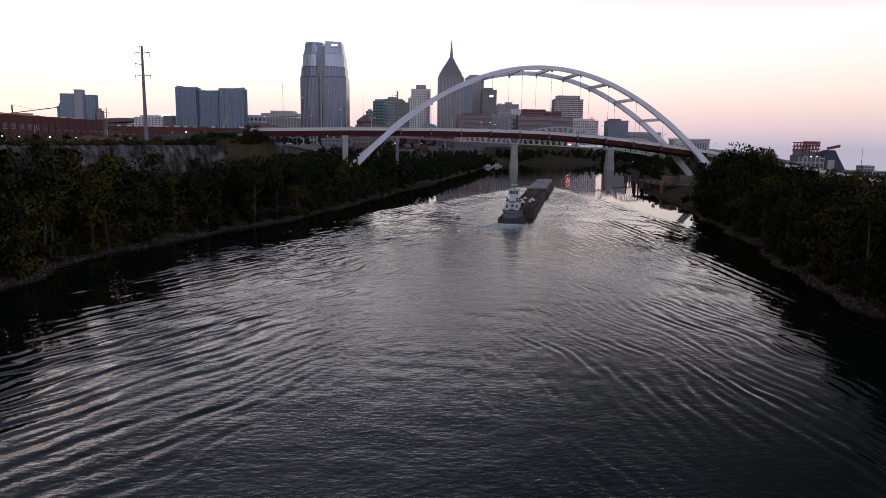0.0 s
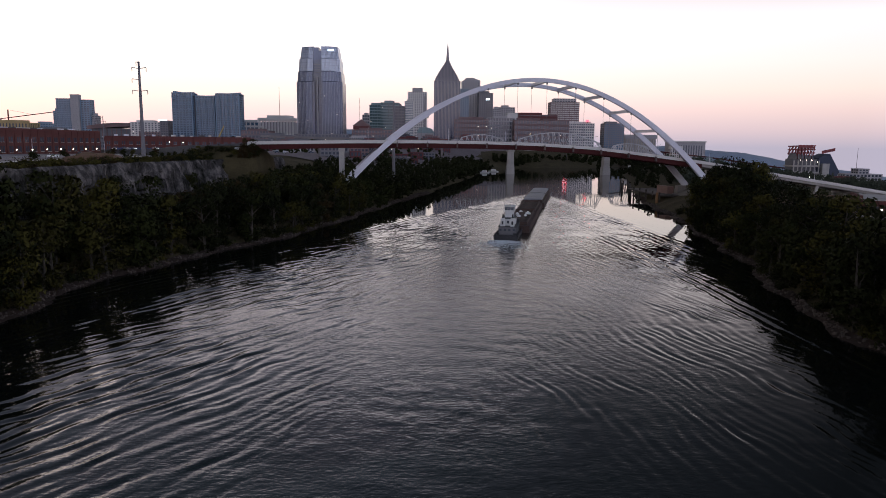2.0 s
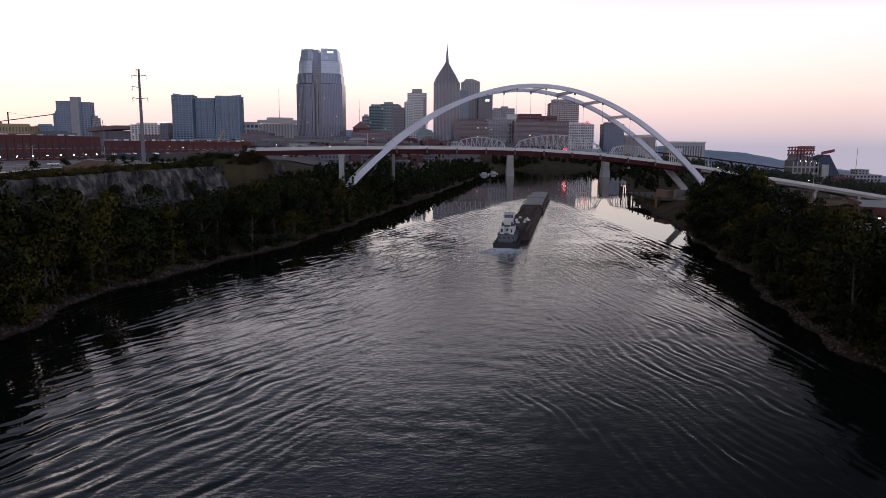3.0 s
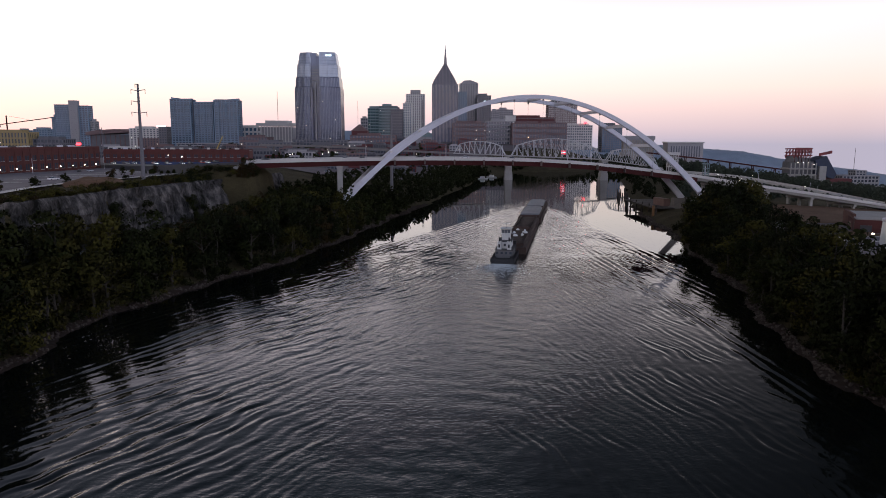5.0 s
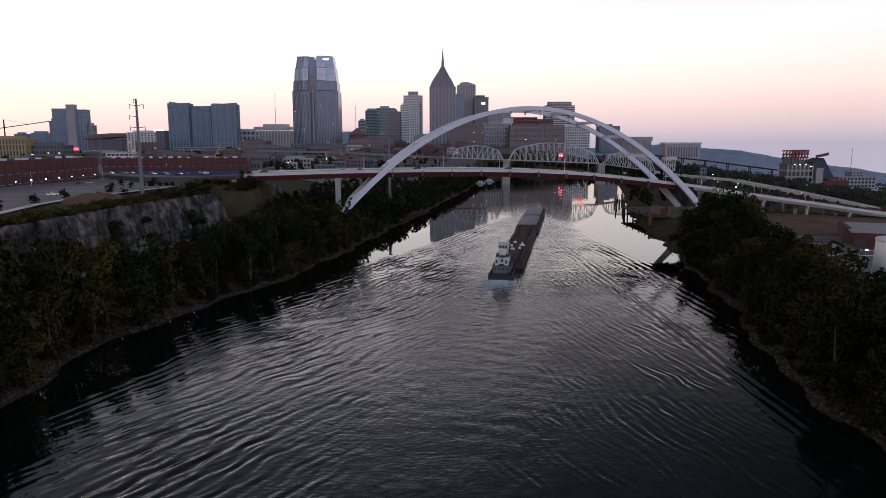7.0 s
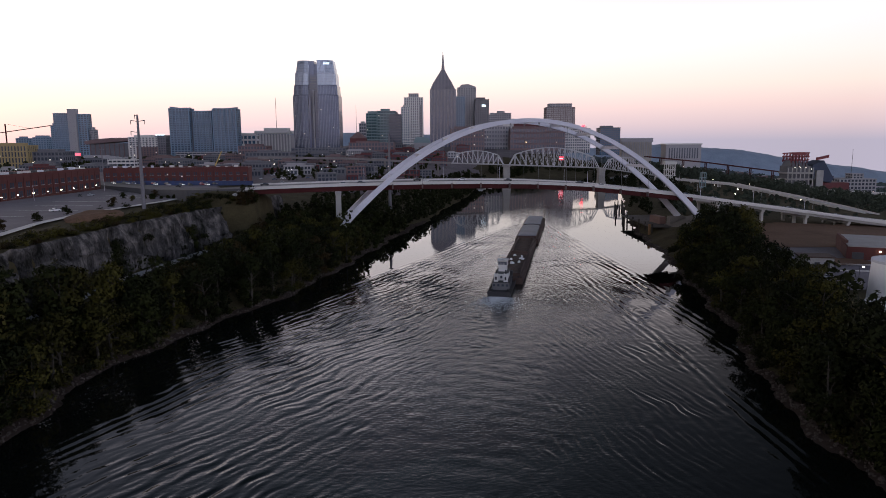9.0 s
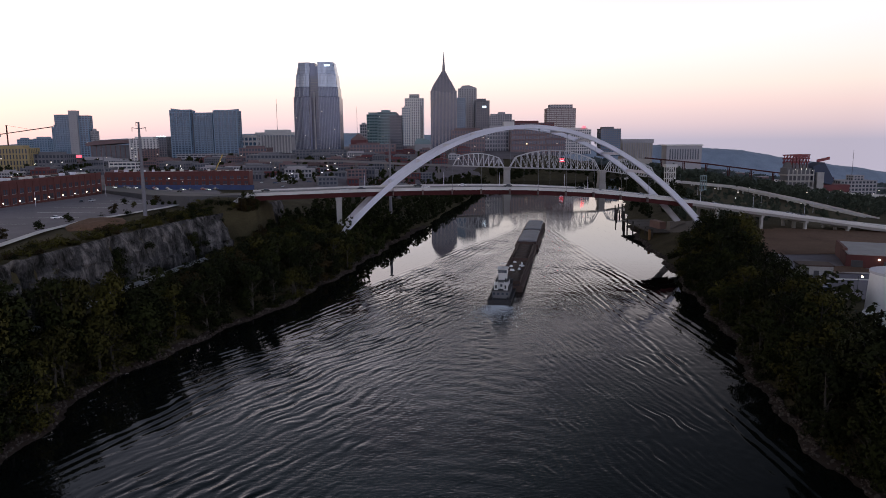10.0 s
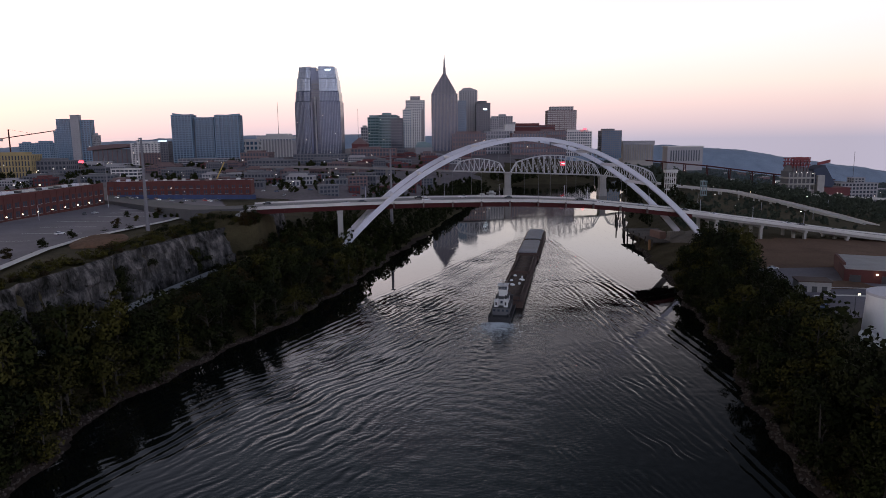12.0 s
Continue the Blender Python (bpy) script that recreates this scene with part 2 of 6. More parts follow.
def ground_z(x, y):
    x, y = np.asarray(x, float), np.asarray(y, float)
    dl = (shore_left(y) - x) * 0.95
    dr = (x - shore_right(y)) * 0.95
    u = cliff_x(y) - x
    cliff = np.where(u > 0, np.interp(u, (0, 1.5, 4.5, 6.5, 14), (7, 12, 22, 24.2, 25)), np.minimum(7, np.interp(dl, (-30, -8, 0, 3, 14, 28, 40), (-5, -2.5, 0, 1.2, 4.5, 6.2, 7))))
    soft = np.interp(dl, (-30, -8, 0, 3, 20, 50, 110, 500), (-5, -2.5, 0, 1.5, 7, 13, 24, 25))
    k = smooth(360, 430, y)
    zl = cliff * (1 - k) + soft * k
    # the road's embankment at the bridge's end
    bank = smooth(-128, -112, x) * (1 - smooth(-93, -86, x)) * smooth(326, 335, y) * (1 - smooth(362, 370, y))
    zl = np.where((dl > 30), np.maximum(zl, (25 + 6.2 * bank) * (bank > 0.02)), zl)
    far = np.hypot(x, y)
    # east ground sinks with distance to fit the horizon in the camera's view
    drop = np.interp(y, (500, 900), (0.062, 0.14)) * np.clip(x - np.interp(y, (500, 900), (200, 330)), 0, np.interp(y, (500, 900), (480, 330))) + 0.041 * np.clip(far - 1100, 0, 4000) * smooth(0.25, 0.55, x / np.maximum(far, 1))
    zl = zl + smooth(40, 200, dl) * 20 * smooth(800, 1500, y) * smooth(-520, -250, x) * (1 - smooth(280, 560, x))
    zl = zl - (drop + 17) * smooth(300, 620, x) * smooth(40, 160, dl)
    zr = np.interp(dr, (-30, -8, 0, 3, 10, 22, 40, 5000), (-5, -2.5, 0, 1.0, 4, 7, 8, 8))
    zr = zr - drop * smooth(20, 60, dr)
    # behind the river's bend
    z = np.where(dl > dr, zl, zr)
    return z


def axis(lo, hi, fine_lo, fine_hi, fine, coarse):
    a = [fine_lo + i * fine for i in range(int((fine_hi - fine_lo) / fine) + 1)]
    step, p = fine, a[0]
    while p > lo:
        step = min(step * 1.18, coarse)
        p -= step
        a.insert(0, p)
    step, p = fine, a[-1]
    while p < hi:
        step = min(step * 1.18, coarse)
        p += step
        a.append(p)
    return np.array(a)


gx, gy = axis(-4200, 4200, -160, 200, 2.5, 150), axis(-1500, 4800, 90, 480, 3.0, 150)
XX, YY = np.meshgrid(gx, gy)
ZZ = ground_z(XX, YY)
rough = np.array([noise.noise(Vector((a * 0.09, b * 0.09, 0))) for a, b in zip(XX.ravel(), YY.ravel())]).reshape(XX.shape)
ZZ = ZZ + rough * 0.5 * (ZZ > 0.6)
nx, ny = len(gx), len(gy)
verts = np.stack([XX.ravel(), YY.ravel(), ZZ.ravel()], 1)
idx = np.arange(nx * ny).reshape(ny, nx)
faces = np.stack([idx[:-1, :-1].ravel(), idx[:-1, 1:].ravel(), idx[1:, 1:].ravel(), idx[1:, :-1].ravel()], 1)
ground = mesh_part("ground", verts.tolist(), faces.tolist(), M_GRASS, smooth=True)
tagged(ground, "river banks, limestone bluff and city ground in dull green and brown", "ground", kind="structure")

# water
M_WATER = bpy.data.materials.new("river_water")
M_WATER.use_nodes = True
wn = M_WATER.node_tree
wb = wn.nodes["Principled BSDF"]
wb.inputs["Roughness"].default_value = 0.025
wb.inputs["IOR"].default_value = 1.33
wtc = wn.nodes.new("ShaderNodeTexCoord")
chop = wn.nodes.new("ShaderNodeAttribute")
chop.attribute_name = "chop"
silt = wn.nodes.new("ShaderNodeMix")
silt.data_type = "RGBA"
silt.inputs["A"].default_value, silt.inputs["B"].default_value = (0.0035, 0.0045, 0.004, 1), (0.013, 0.0185, 0.0165, 1)
wn.links.new(chop.outputs["Fac"], silt.inputs["Factor"])
wn.links.new(silt.outputs["Result"], wb.inputs["Base Color"])
prev = None
for sc, st, dist, stretch in ((0.55, 0.22, 0.22, (0.8, 1.0, 1.0)), (1.2, 0.7, 0.10, (0.75, 1.1, 1.0)), (2.6, 0.6, 0.045, (0.8, 1.1, 1.0))):
    mp = wn.nodes.new("ShaderNodeMapping")
    mp.inputs["Scale"].default_value = stretch
    wn.links.new(wtc.outputs["Object"], mp.inputs["Vector"])
    nn = wn.nodes.new("ShaderNodeTexNoise")
    nn.inputs["Scale"].default_value, nn.inputs["Detail"].default_value = sc, 4
    wn.links.new(mp.outputs[0], nn.inputs["Vector"])
    bb = wn.nodes.new("ShaderNodeBump")
    bb.inputs["Strength"].default_value, bb.inputs["Distance"].default_value = st, dist
    wn.links.new(nn.outputs["Fac"], bb.inputs["Height"])
    km = wn.nodes.new("ShaderNodeMath")
    km.operation = "MULTIPLY"
    km.inputs[1].default_value = st
    wn.links.new(chop.outputs["Fac"], km.inputs[0])
    wn.links.new(km.outputs[0], bb.inputs["Strength"])
    if prev:
        wn.links.new(prev.outputs[0], bb.inputs["Normal"])
    prev = bb
wn.links.new(prev.outputs[0], wb.inputs["Normal"])

TOW_X, TOW_Y, TOW_A = 24.5, 236.0, radians(78.8)   # the boat's stern and heading
TOW_D = np.array([math.cos(TOW_A), math.sin(TOW_A)])


TABLE = np.random.RandomState(4).uniform(-1, 1, (64, 64))


def field(x, y, size, seed):
    """Smooth noise of about that size in metres."""
    u, v = x / size + 17.3 * seed + 640, y / size + 9.1 * seed + 640
    i, j = np.floor(u).astype(int), np.floor(v).astype(int)
    a, b = u - i, v - j
    a, b = a * a * (3 - 2 * a), b * b * (3 - 2 * b)
    t = lambda p, q: TABLE[p % 64, q % 64]
    return (t(i, j) * (1 - a) + t(i + 1, j) * a) * (1 - b) + (t(i, j + 1) * (1 - a) + t(i + 1, j + 1) * a) * b


def MIDRIVER(y):
    return 0.5 * (shore_left(y) + shore_right(y))


def wave_z(x, y):
    """The wake: two diverging trains, cross waves between them, and wind chop."""
    rx, ry = x - TOW_X, y - TOW_Y
    along = rx * TOW_D[0] + ry * TOW_D[1]
    across = rx * TOW_D[1] - ry * TOW_D[0]
    behind = np.clip(-along, 0, None)
    warp = 1.9 * field(x, y, 28, 1) + 1.15 * field(x, y, 9, 2) + 0.38 * field(x, y, 3.5, 9)
    patch = np.clip(0.75 + 1.1 * field(x, y, 22, 3), 0.12, 1.5)
    patch2 = np.clip(0.6 + 1.3 * field(x, y, 7, 4), 0.0, 1.5)
    z = np.zeros_like(x)
    bow = np.clip(234 - along, 0, None)
    arm = np.abs(across - 1.6) - 5 - 0.235 * bow
    inside = (1 - smooth(-3, 6, arm)) * smooth(-4, 14, 234 - along)
    for sgn, ang, length, amp, full in ((-1, 60, 3.1, 0.060, 22), (-1, 53, 2.1, 0.034, 16), (-1, 66, 4.6, 0.036, 30), (-1, 46, 1.55, 0.020, 12), (-1, 72, 1.9, 0.018, 14), (1, 100, 2.3, 0.042, 26), (1, 107, 1.6, 0.024, 18), (1, 103, 1.9, 0.028, 22), (1, 94, 2.9, 0.034, 34)):
        a = radians(ang)
        n = x * -math.sin(a) + y * math.cos(a)
        ph = 2 * math.pi * (n + warp) / length
        crest = np.sin(ph) + 0.3 * np.sin(2 * ph + 0.6)
        s_ = sgn * across + 0.06 * np.clip(along, 0, 200)
        env = smooth(2, full, s_) * (0.25 + 0.75 * patch) * (0.5 + 0.5 * patch2)
        env = env * (1 - (0.15 if sgn < 0 else 0.6 if length > 2.2 else 0.35) * smooth(35, 120, behind))
        env = env * (0.05 + 0.95 * np.where(x < MIDRIVER(y), smooth(5, 38, x - shore_left(y)), smooth(3, 30, shore_right(y) - x)))
        env = env * (0.06 + 0.94 * inside)
        if sgn > 0:
            env = env * (1 - 0.6 * smooth(45, 75, s_)) * (0.35 + 0.85 * np.clip(0.55 + 1.4 * field(x, y, 5.5, 11 + length), 0, 1.4))
        z += amp * crest * env
    # the bow wave's two arms
    arm2 = np.abs(across - 1.6) - 5 - 0.22 * np.clip(160 - along, 0, None)
    z += 0.15 * np.sin(2 * math.pi * (arm2 + 0.4 * warp) / 2.8) * np.exp(-((arm2 + 2.0) / 3.4) ** 2) * smooth(4, 40, 160 - along) * (1 - 0.6 * smooth(150, 260, 160 - along)) * (0.5 + 0.5 * patch)
    z += 0.15 * np.sin(2 * math.pi * (arm + 0.5 * warp) / 3.2) * np.exp(-((arm + 3.5) / 5.5) ** 2) * smooth(4, 30, bow) * (1 - 0.7 * smooth(150, 300, bow)) * (0.5 + 0.5 * patch)
    inner = 1 - smooth(10, 45, np.abs(across))
    z += 0.014 * np.sin(2 * math.pi * (along + 0.012 * across ** 2 + 1.6 * warp) / 6.5) * inner * smooth(10, 60, behind) * patch2
    calm = 0.35 + 0.65 * (1 - smooth(10, 34, np.abs(across)))
    calm = calm * (0.15 + 0.85 * inside)
    z += calm * (0.03 * field(x, y, 1.7, 5) * (0.5 + 0.5 * patch) + 0.03 * field(x, y, 3.6, 6))
    z += 0.12 * field(x, y, 1.5, 7) * (1 - smooth(3, 9 + 0.04 * behind, np.abs(across))) * (1 - smooth(10, 110, behind)) * smooth(0, 4, behind)
    return z


def water_sheet(name, ys, n, label):
    """A sheet from bank to bank."""
    ys = np.asarray(ys)
    a, b = shore_left(ys) - 6, shore_right(ys) + 6
    u = np.linspace(0, 1, n + 1)
    X = a[:, None] + (b - a)[:, None] * u[None, :]
    Y = np.repeat(ys[:, None], n + 1, 1)
    Z = wave_z(X, Y)
    v = np.stack([X.ravel(), Y.ravel(), Z.ravel()], 1)
    k = np.arange(v.shape[0]).reshape(X.shape)
    f = np.stack([k[:-1, :-1].ravel(), k[:-1, 1:].ravel(), k[1:, 1:].ravel(), k[1:, :-1].ravel()], 1)
    ob = mesh_part(name, v.tolist(), f.tolist(), M_WATER, smooth=True)
    rx, ry = X - TOW_X, Y - TOW_Y
    off = np.abs(rx * TOW_D[1] - ry * TOW_D[0])
    bank = np.minimum(X - shore_left(Y), shore_right(Y) - X)
    rough_ = 0.06 + 0.94 * (1 - smooth(8, 40, off + 10 * field(X, Y, 12, 8))) + 0.5 * smooth(22, 55, bank + 8 * field(X, Y, 16, 2)) * smooth(18, 40, off)
    bow = np.clip(234 - (rx * TOW_D[0] + ry * TOW_D[1]), 0, None)
    rough_ = rough_ * (0.2 + 0.8 * (1 - smooth(-3, 6, off - 6 - 0.235 * bow)) * smooth(0, 25, bow))
    ob.data.attributes.new("chop", "FLOAT", "POINT").data.foreach_set("value", rough_.ravel().astype(np.float32))
    return tagged(ob, label, "river", kind="structure")


near_ys = list(np.arange(40, 66, 0.8)) + list(np.arange(66, 330, 0.46)) + list(axis(330, 1165, 330, 420, 1.2, 25)[1:])
near_ys = [y for y in axis(-300, 39, 38.0, 39.3, 1.0, 20) if y < 39.5] + near_ys
water = water_sheet("water", near_ys, 490, "dark rippled river water with a spreading boat wake")

# ---- the arch bridge ----
# u runs along the bridge from the arch's middle, v across it from the roadway's middle
APEX, SAG, RIB = 66.4, 0.00557, 15.0
BX, BY, BTURN = 49.4, 370.6, 7.4


def on_bridge(u, v):
    a = radians(BTURN)
    return BX + u * math.cos(a) - v * math.sin(a), BY + u * math.sin(a) + v * math.cos(a)


def rib_z(u):
    return APEX - SAG * u * u


def deck_z(u):
    return float(np.interp(u, (-310, -233, -145, -100, -58, -29, 1, 32, 47, 63, 94, 124, 170, 206, 251, 372), (24.5, 27, 32.7, 33.8, 34.3, 34.2, 33.6, 31.9, 30.4, 28.6, 24.9, 20.4, 14.0, 8.6, 3.0, -5)))


bridge = thing("arch_bridge", BX, BY, 0, BTURN, label="grey steel tied-arch road bridge with oxblood girders over the river", category="bridge")
for v_ in (-RIB, RIB):
    b = Boxes()
    for i in range(73):
        u = -100 + 200 * i / 72
        h = 2.0 + 1.2 * (u / 100) ** 2
        nrm = Vector((2 * SAG * u, 0, 1)).normalized()
        c = Vector((u, 0, rib_z(u)))
        for p, q in ((-1, -1), (1, -1), (1, 1), (-1, 1)):
            e = c + nrm * (q * h / 2)
            b.v.append((e.x, v_ + p * 1.0, e.z))
    for k in range(72):
        n = 4 * k
        b.f += [(n + i, n + (i + 1) % 4, n + 4 + (i + 1) % 4, n + 4 + i) for i in range(4)]
    b.f += [(3, 2, 1, 0), (288, 289, 290, 291)]
    b.end("arch_rib", M_STEEL, bridge)
HANGERS = [5 + 15.4 * k for k in range(-5, 5)]
for u in HANGERS:
    z = rib_z(u)
    Boxes().box(u - 0.7, u + 0.7, -RIB + 1, RIB - 1, z - 0.75, z + 0.75).end("strut", M_STEEL, bridge)
    for v_ in (-RIB, RIB):
        Boxes().tube((u, v_, z - 1), (u, v_, deck_z(u)), 0.07, 0.07, 6).end("hanger", M_HANGER, bridge)
        Boxes().box(u - 0.35, u + 0.35, v_ - 0.45, v_ + 0.45, z - 2.0, z - 0.9).end("hanger_socket", M_HANGER, bridge)
xs = list(range(-146, 380, 6))
D0, D1 = -RIB + 2, RIB - 2


def strip(name, y0, y1, dz0, dz1, mat, parent, xs=xs, label=""):
    b = Boxes()
    for u in xs:
        z = deck_z(u)
        b.v += [(u, y0, z + dz0), (u, y1, z + dz0), (u, y1, z + dz1), (u, y0, z + dz1)]
    for k in range(len(xs) - 1):
        n = 4 * k
        b.f += [(n + i, n + 4 + i, n + 4 + (i + 1) % 4, n + (i + 1) % 4) for i in range(4)]
    e = 4 * (len(xs) - 1)
    b.f += [(0, 1, 2, 3), (e + 3, e + 2, e + 1, e)]
    return b.end(name, mat, parent, label)


M_DECK = material("worn_concrete_roadway", (0.23, 0.215, 0.205), 0.85, vary=0.3, scale=0.3)
strip("deck", D0, D1, -0.5, 0.0, M_DECK, bridge)
for a, c in ((D0 - 0.4, D0), (D1, D1 + 0.4)):
    strip("parapet", a, c, -0.6, 0.95, M_PALE, bridge)
    strip("rail", a + 0.12, a + 0.28, 1.1, 1.2, M_HANGER, bridge)
for a in (D0 + 0.3, D0 + 8, D1 - 8, D1 - 1.0):
    strip("girder", a, a + 0.7, -3.0, -0.5, M_GIRDER, bridge, [u for u in xs if u < 100])


# ---- bridge: supports, details ----
for u in range(-144, 95, 8):
    z = deck_z(u)
    Boxes().box(u - 0.12, u + 0.12, D0 + 0.05, D0 + 0.3, z - 2.9, z - 0.5).end("stiffener", M_GIRDER, bridge)
for u in HANGERS + [-87.4, -102.8, -118.2, -133.6, 82]:
    z = deck_z(u)
    Boxes().box(u - 0.35, u + 0.35, D0 + 1.0, D1 - 1.0, z - 2.2, z - 0.55).end("floor_beam", M_GIRDER, bridge)
for u in HANGERS:
    z = deck_z(u)
    for a, c in ((D0 - 2.4, D0 - 0.4), (D1 + 0.4, D1 + 2.4)):
        Boxes().box(u - 0.28, u + 0.28, a, c, z - 2.6, z - 0.1).end("hanger_anchor", M_ANCHOR, bridge)
M_LINE = material("worn_white_lane_paint", (0.55, 0.55, 0.52), 0.8, vary=0.3, scale=2.0)
M_YLINE = material("worn_yellow_lane_paint", (0.55, 0.38, 0.07), 0.8, vary=0.3, scale=2.0)
strip("median_line", -0.3, 0.3, 0.0, 0.012, M_YLINE, bridge)
for a in (-6.5, 6.5):
    strip("lane_line", a - 0.1, a + 0.1, 0.0, 0.01, M_LINE, bridge)
for a, c in ((D0 + 0.0, D0 + 2.4), (D1 - 2.4, D1 - 0.0)):
    strip("footway", a, c, 0.0, 0.2, M_CONCRETE, bridge)


def pier(u, half, w, count, base, top, cap=1.6):
    x, y = on_bridge(u, 0)
    t = thing("pier", x, y, base, BTURN, label="weathered concrete bridge pier with a slim cap", category="bridge pier", group="piers of the road bridge")
    h = top - base
    for i in range(count):
        v_ = -half + w + (2 * half - 2 * w) * i / (count - 1)
        Boxes().box(-w / 2, w / 2, v_ - w / 2, v_ + w / 2, -2, h - cap).end("column", M_CONCRETE, t)
    c = w * 0.62
    Boxes().prism([(-c * 0.9, h - cap), (c * 0.9, h - cap), (c, h - cap * 0.6), (c, h), (-c, h), (-c, h - cap * 0.6)], -half, half).end("cap_beam", M_CONCRETE, t)
    return t


pier(-100, 13.5, 2.6, 2, 5.0, deck_z(-100) - 3.05)
for u in (110, 137.5, 165, 192, 219):
    x, y = on_bridge(u, 0)
    pier(u, 11.5, 1.5, 3, float(ground_z(x, y)), deck_z(u) - 2.05, 1.3)
for a in (D0 + 1, D0 + 7, D0 + 13, D1 - 9, D1 - 2):
    strip("beam", a, a + 0.9, -2.0, -0.5, M_CONCRETE, bridge, [u for u in xs if u >= 94])
# arch footings and abutments
M_FOOTING = material("dark_footing_concrete", (0.13, 0.118, 0.105), 0.9, vary=0.35, scale=0.5)
for u in (-99, 99):
    for v_ in (-RIB, RIB):
        Boxes().box(u - 6, u + 6, v_ - 3, v_ + 3, -2, 11.0, 1.2).end("footing", M_FOOTING, bridge)
x, y = on_bridge(-145, 0)
ab = thing("abutment_wall", x, y, 24, BTURN, label="concrete abutment wall under the road bridge's end", category="abutment")
Boxes().box(-2, 3, -14, 14, -8, deck_z(-145) - 24.6).end("wall", M_CONCRETE, ab)
x, y = on_bridge(107, -2)
ab = thing("abutment_slope", x, y, 0, BTURN, label="concrete slope paving under the road bridge beside the river", category="abutment")
b = Boxes()
b.prism([(-26, 0.5), (-6, 9.5), (4, 11), (4, -3), (-26, -3)], -24, 20)
b.end("slope", material("stained_slope_concrete", (0.15, 0.135, 0.12), 0.9, vary=0.4, scale=0.5), ab)
Boxes().box(-16, -12, 22, 36, 0, 10).end("wing_wall", material("stained_pink_concrete", (0.16, 0.095, 0.08), 0.9, vary=0.3), ab)

# street lamps on the deck's far side
M_LAMP = glowing("lamp_light", (1.0, 0.86, 0.66), 9.0)
M_REDLIGHT = glowing("red_light", (1.0, 0.04, 0.06), 6.0)
M_DIMRED = glowing("dim_red_light", (1.0, 0.05, 0.09), 1.6)
M_SIGNLIGHT = glowing("lit_sign", (0.75, 0.9, 1.0), 2.2)
M_DARKMETAL = material("dark_metal", (0.05, 0.05, 0.055), 0.5, metal=0.3, vary=0.2)


def street_lamp(x, y, z, h=8.0, lit=True, arm=1.2):
    t = thing("street_lamp", x, y, z, label="slim dark street lamp with a small lit head" if lit else "slim grey street lamp, unlit", category="street lamp", group="street lamps")
    Boxes().tube((0, 0, -0.3), (0, 0, h), 0.13, 0.08, 6).end("pole", M_DARKMETAL if lit else M_STEEL, t)
    Boxes().bar((0, 0, h - 0.1), (arm, 0, h + 0.1), 0.1).end("arm", M_DARKMETAL, t)
    hd = Boxes().box(arm - 0.3, arm + 0.3, -0.18, 0.18, h, h + 0.2).end("head", M_DARKMETAL, t)
    if lit:
        Boxes().box(arm - 0.28, arm + 0.28, -0.28, 0.28, h - 0.4, h - 0.02, 0.05).end("lantern", M_LAMP, t)
    return t


for u in (-10, 28, 42, -42, -86, 80, 112, 146, 180):
    x, y = on_bridge(u, 12.1)
    street_lamp(x, y, deck_z(u) + 0.2, 7.5, False)

# ---- vehicles ----
M_TYRE = material("tyre_rubber", (0.02, 0.02, 0.02), 0.9)
M_CARS = [material("car_paint_" + n, c, 0.3, vary=0.05, spec=0.6) for n, c in (("white", (0.7, 0.7, 0.7)), ("black", (0.02, 0.02, 0.022)), ("silver", (0.4, 0.41, 0.43)), ("red", (0.3, 0.03, 0.03)), ("blue", (0.05, 0.08, 0.16)))]
CAR_NAMES = ("white", "black", "silver", "red", "dark blue")
M_HEAD = glowing("headlamp", (1.0, 0.95, 0.85), 5.0)
CARS = {}


def car(x, y, z, rz, kind, where, lights=False):
    key = (kind, lights)
    if key not in CARS:
        t = thing("car", x, y, z, rz, label=CAR_NAMES[kind] + " sedan car " + where, category="car", group="cars on the roads and lots")
        prof = [(-2.25, 0.3), (2.2, 0.3), (2.3, 0.65), (2.1, 0.85), (0.95, 0.98), (-1.6, 1.0), (-2.2, 0.95), (-2.3, 0.6)]
        b = Boxes()
        b.prism(prof, -0.88, 0.88)
        body = b.end("body", M_CARS[kind], t)
        b = Boxes()
        b.v = [(-1.75, -0.8, 0.99), (1.05, -0.8, 0.97), (1.05, 0.8, 0.97), (-1.75, 0.8, 0.99), (-1.15, -0.66, 1.45), (0.35, -0.66, 1.45), (0.35, 0.66, 1.45), (-1.15, 0.66, 1.45)]
        b.f = list(BOX_F)
        b.end("cabin_glass", M_DARKGLASS, t)
        Boxes().box(-1.2, 0.4, -0.67, 0.67, 1.44, 1.5, 0.05).end("roof", M_CARS[kind], t)
        for wx in (-1.4, 1.4):
            for wy in (-0.85, 0.85):
                Boxes().tube((wx, wy - 0.1, 0.32), (wx, wy + 0.1, 0.32), 0.32, 0.32, 10).end("wheel", M_TYRE, t)
        if lights:
            for wy in (-0.6, 0.6):
                Boxes().box(2.2, 2.36, wy - 0.16, wy + 0.16, 0.6, 0.75).end("headlight", M_HEAD, t)
        CARS[key] = t
        return t
    c = copy_thing(CARS[key], pose(x, y, z, 0, 0, rz))
    c["label"] = CAR_NAMES[kind] + " sedan car " + where
    return c


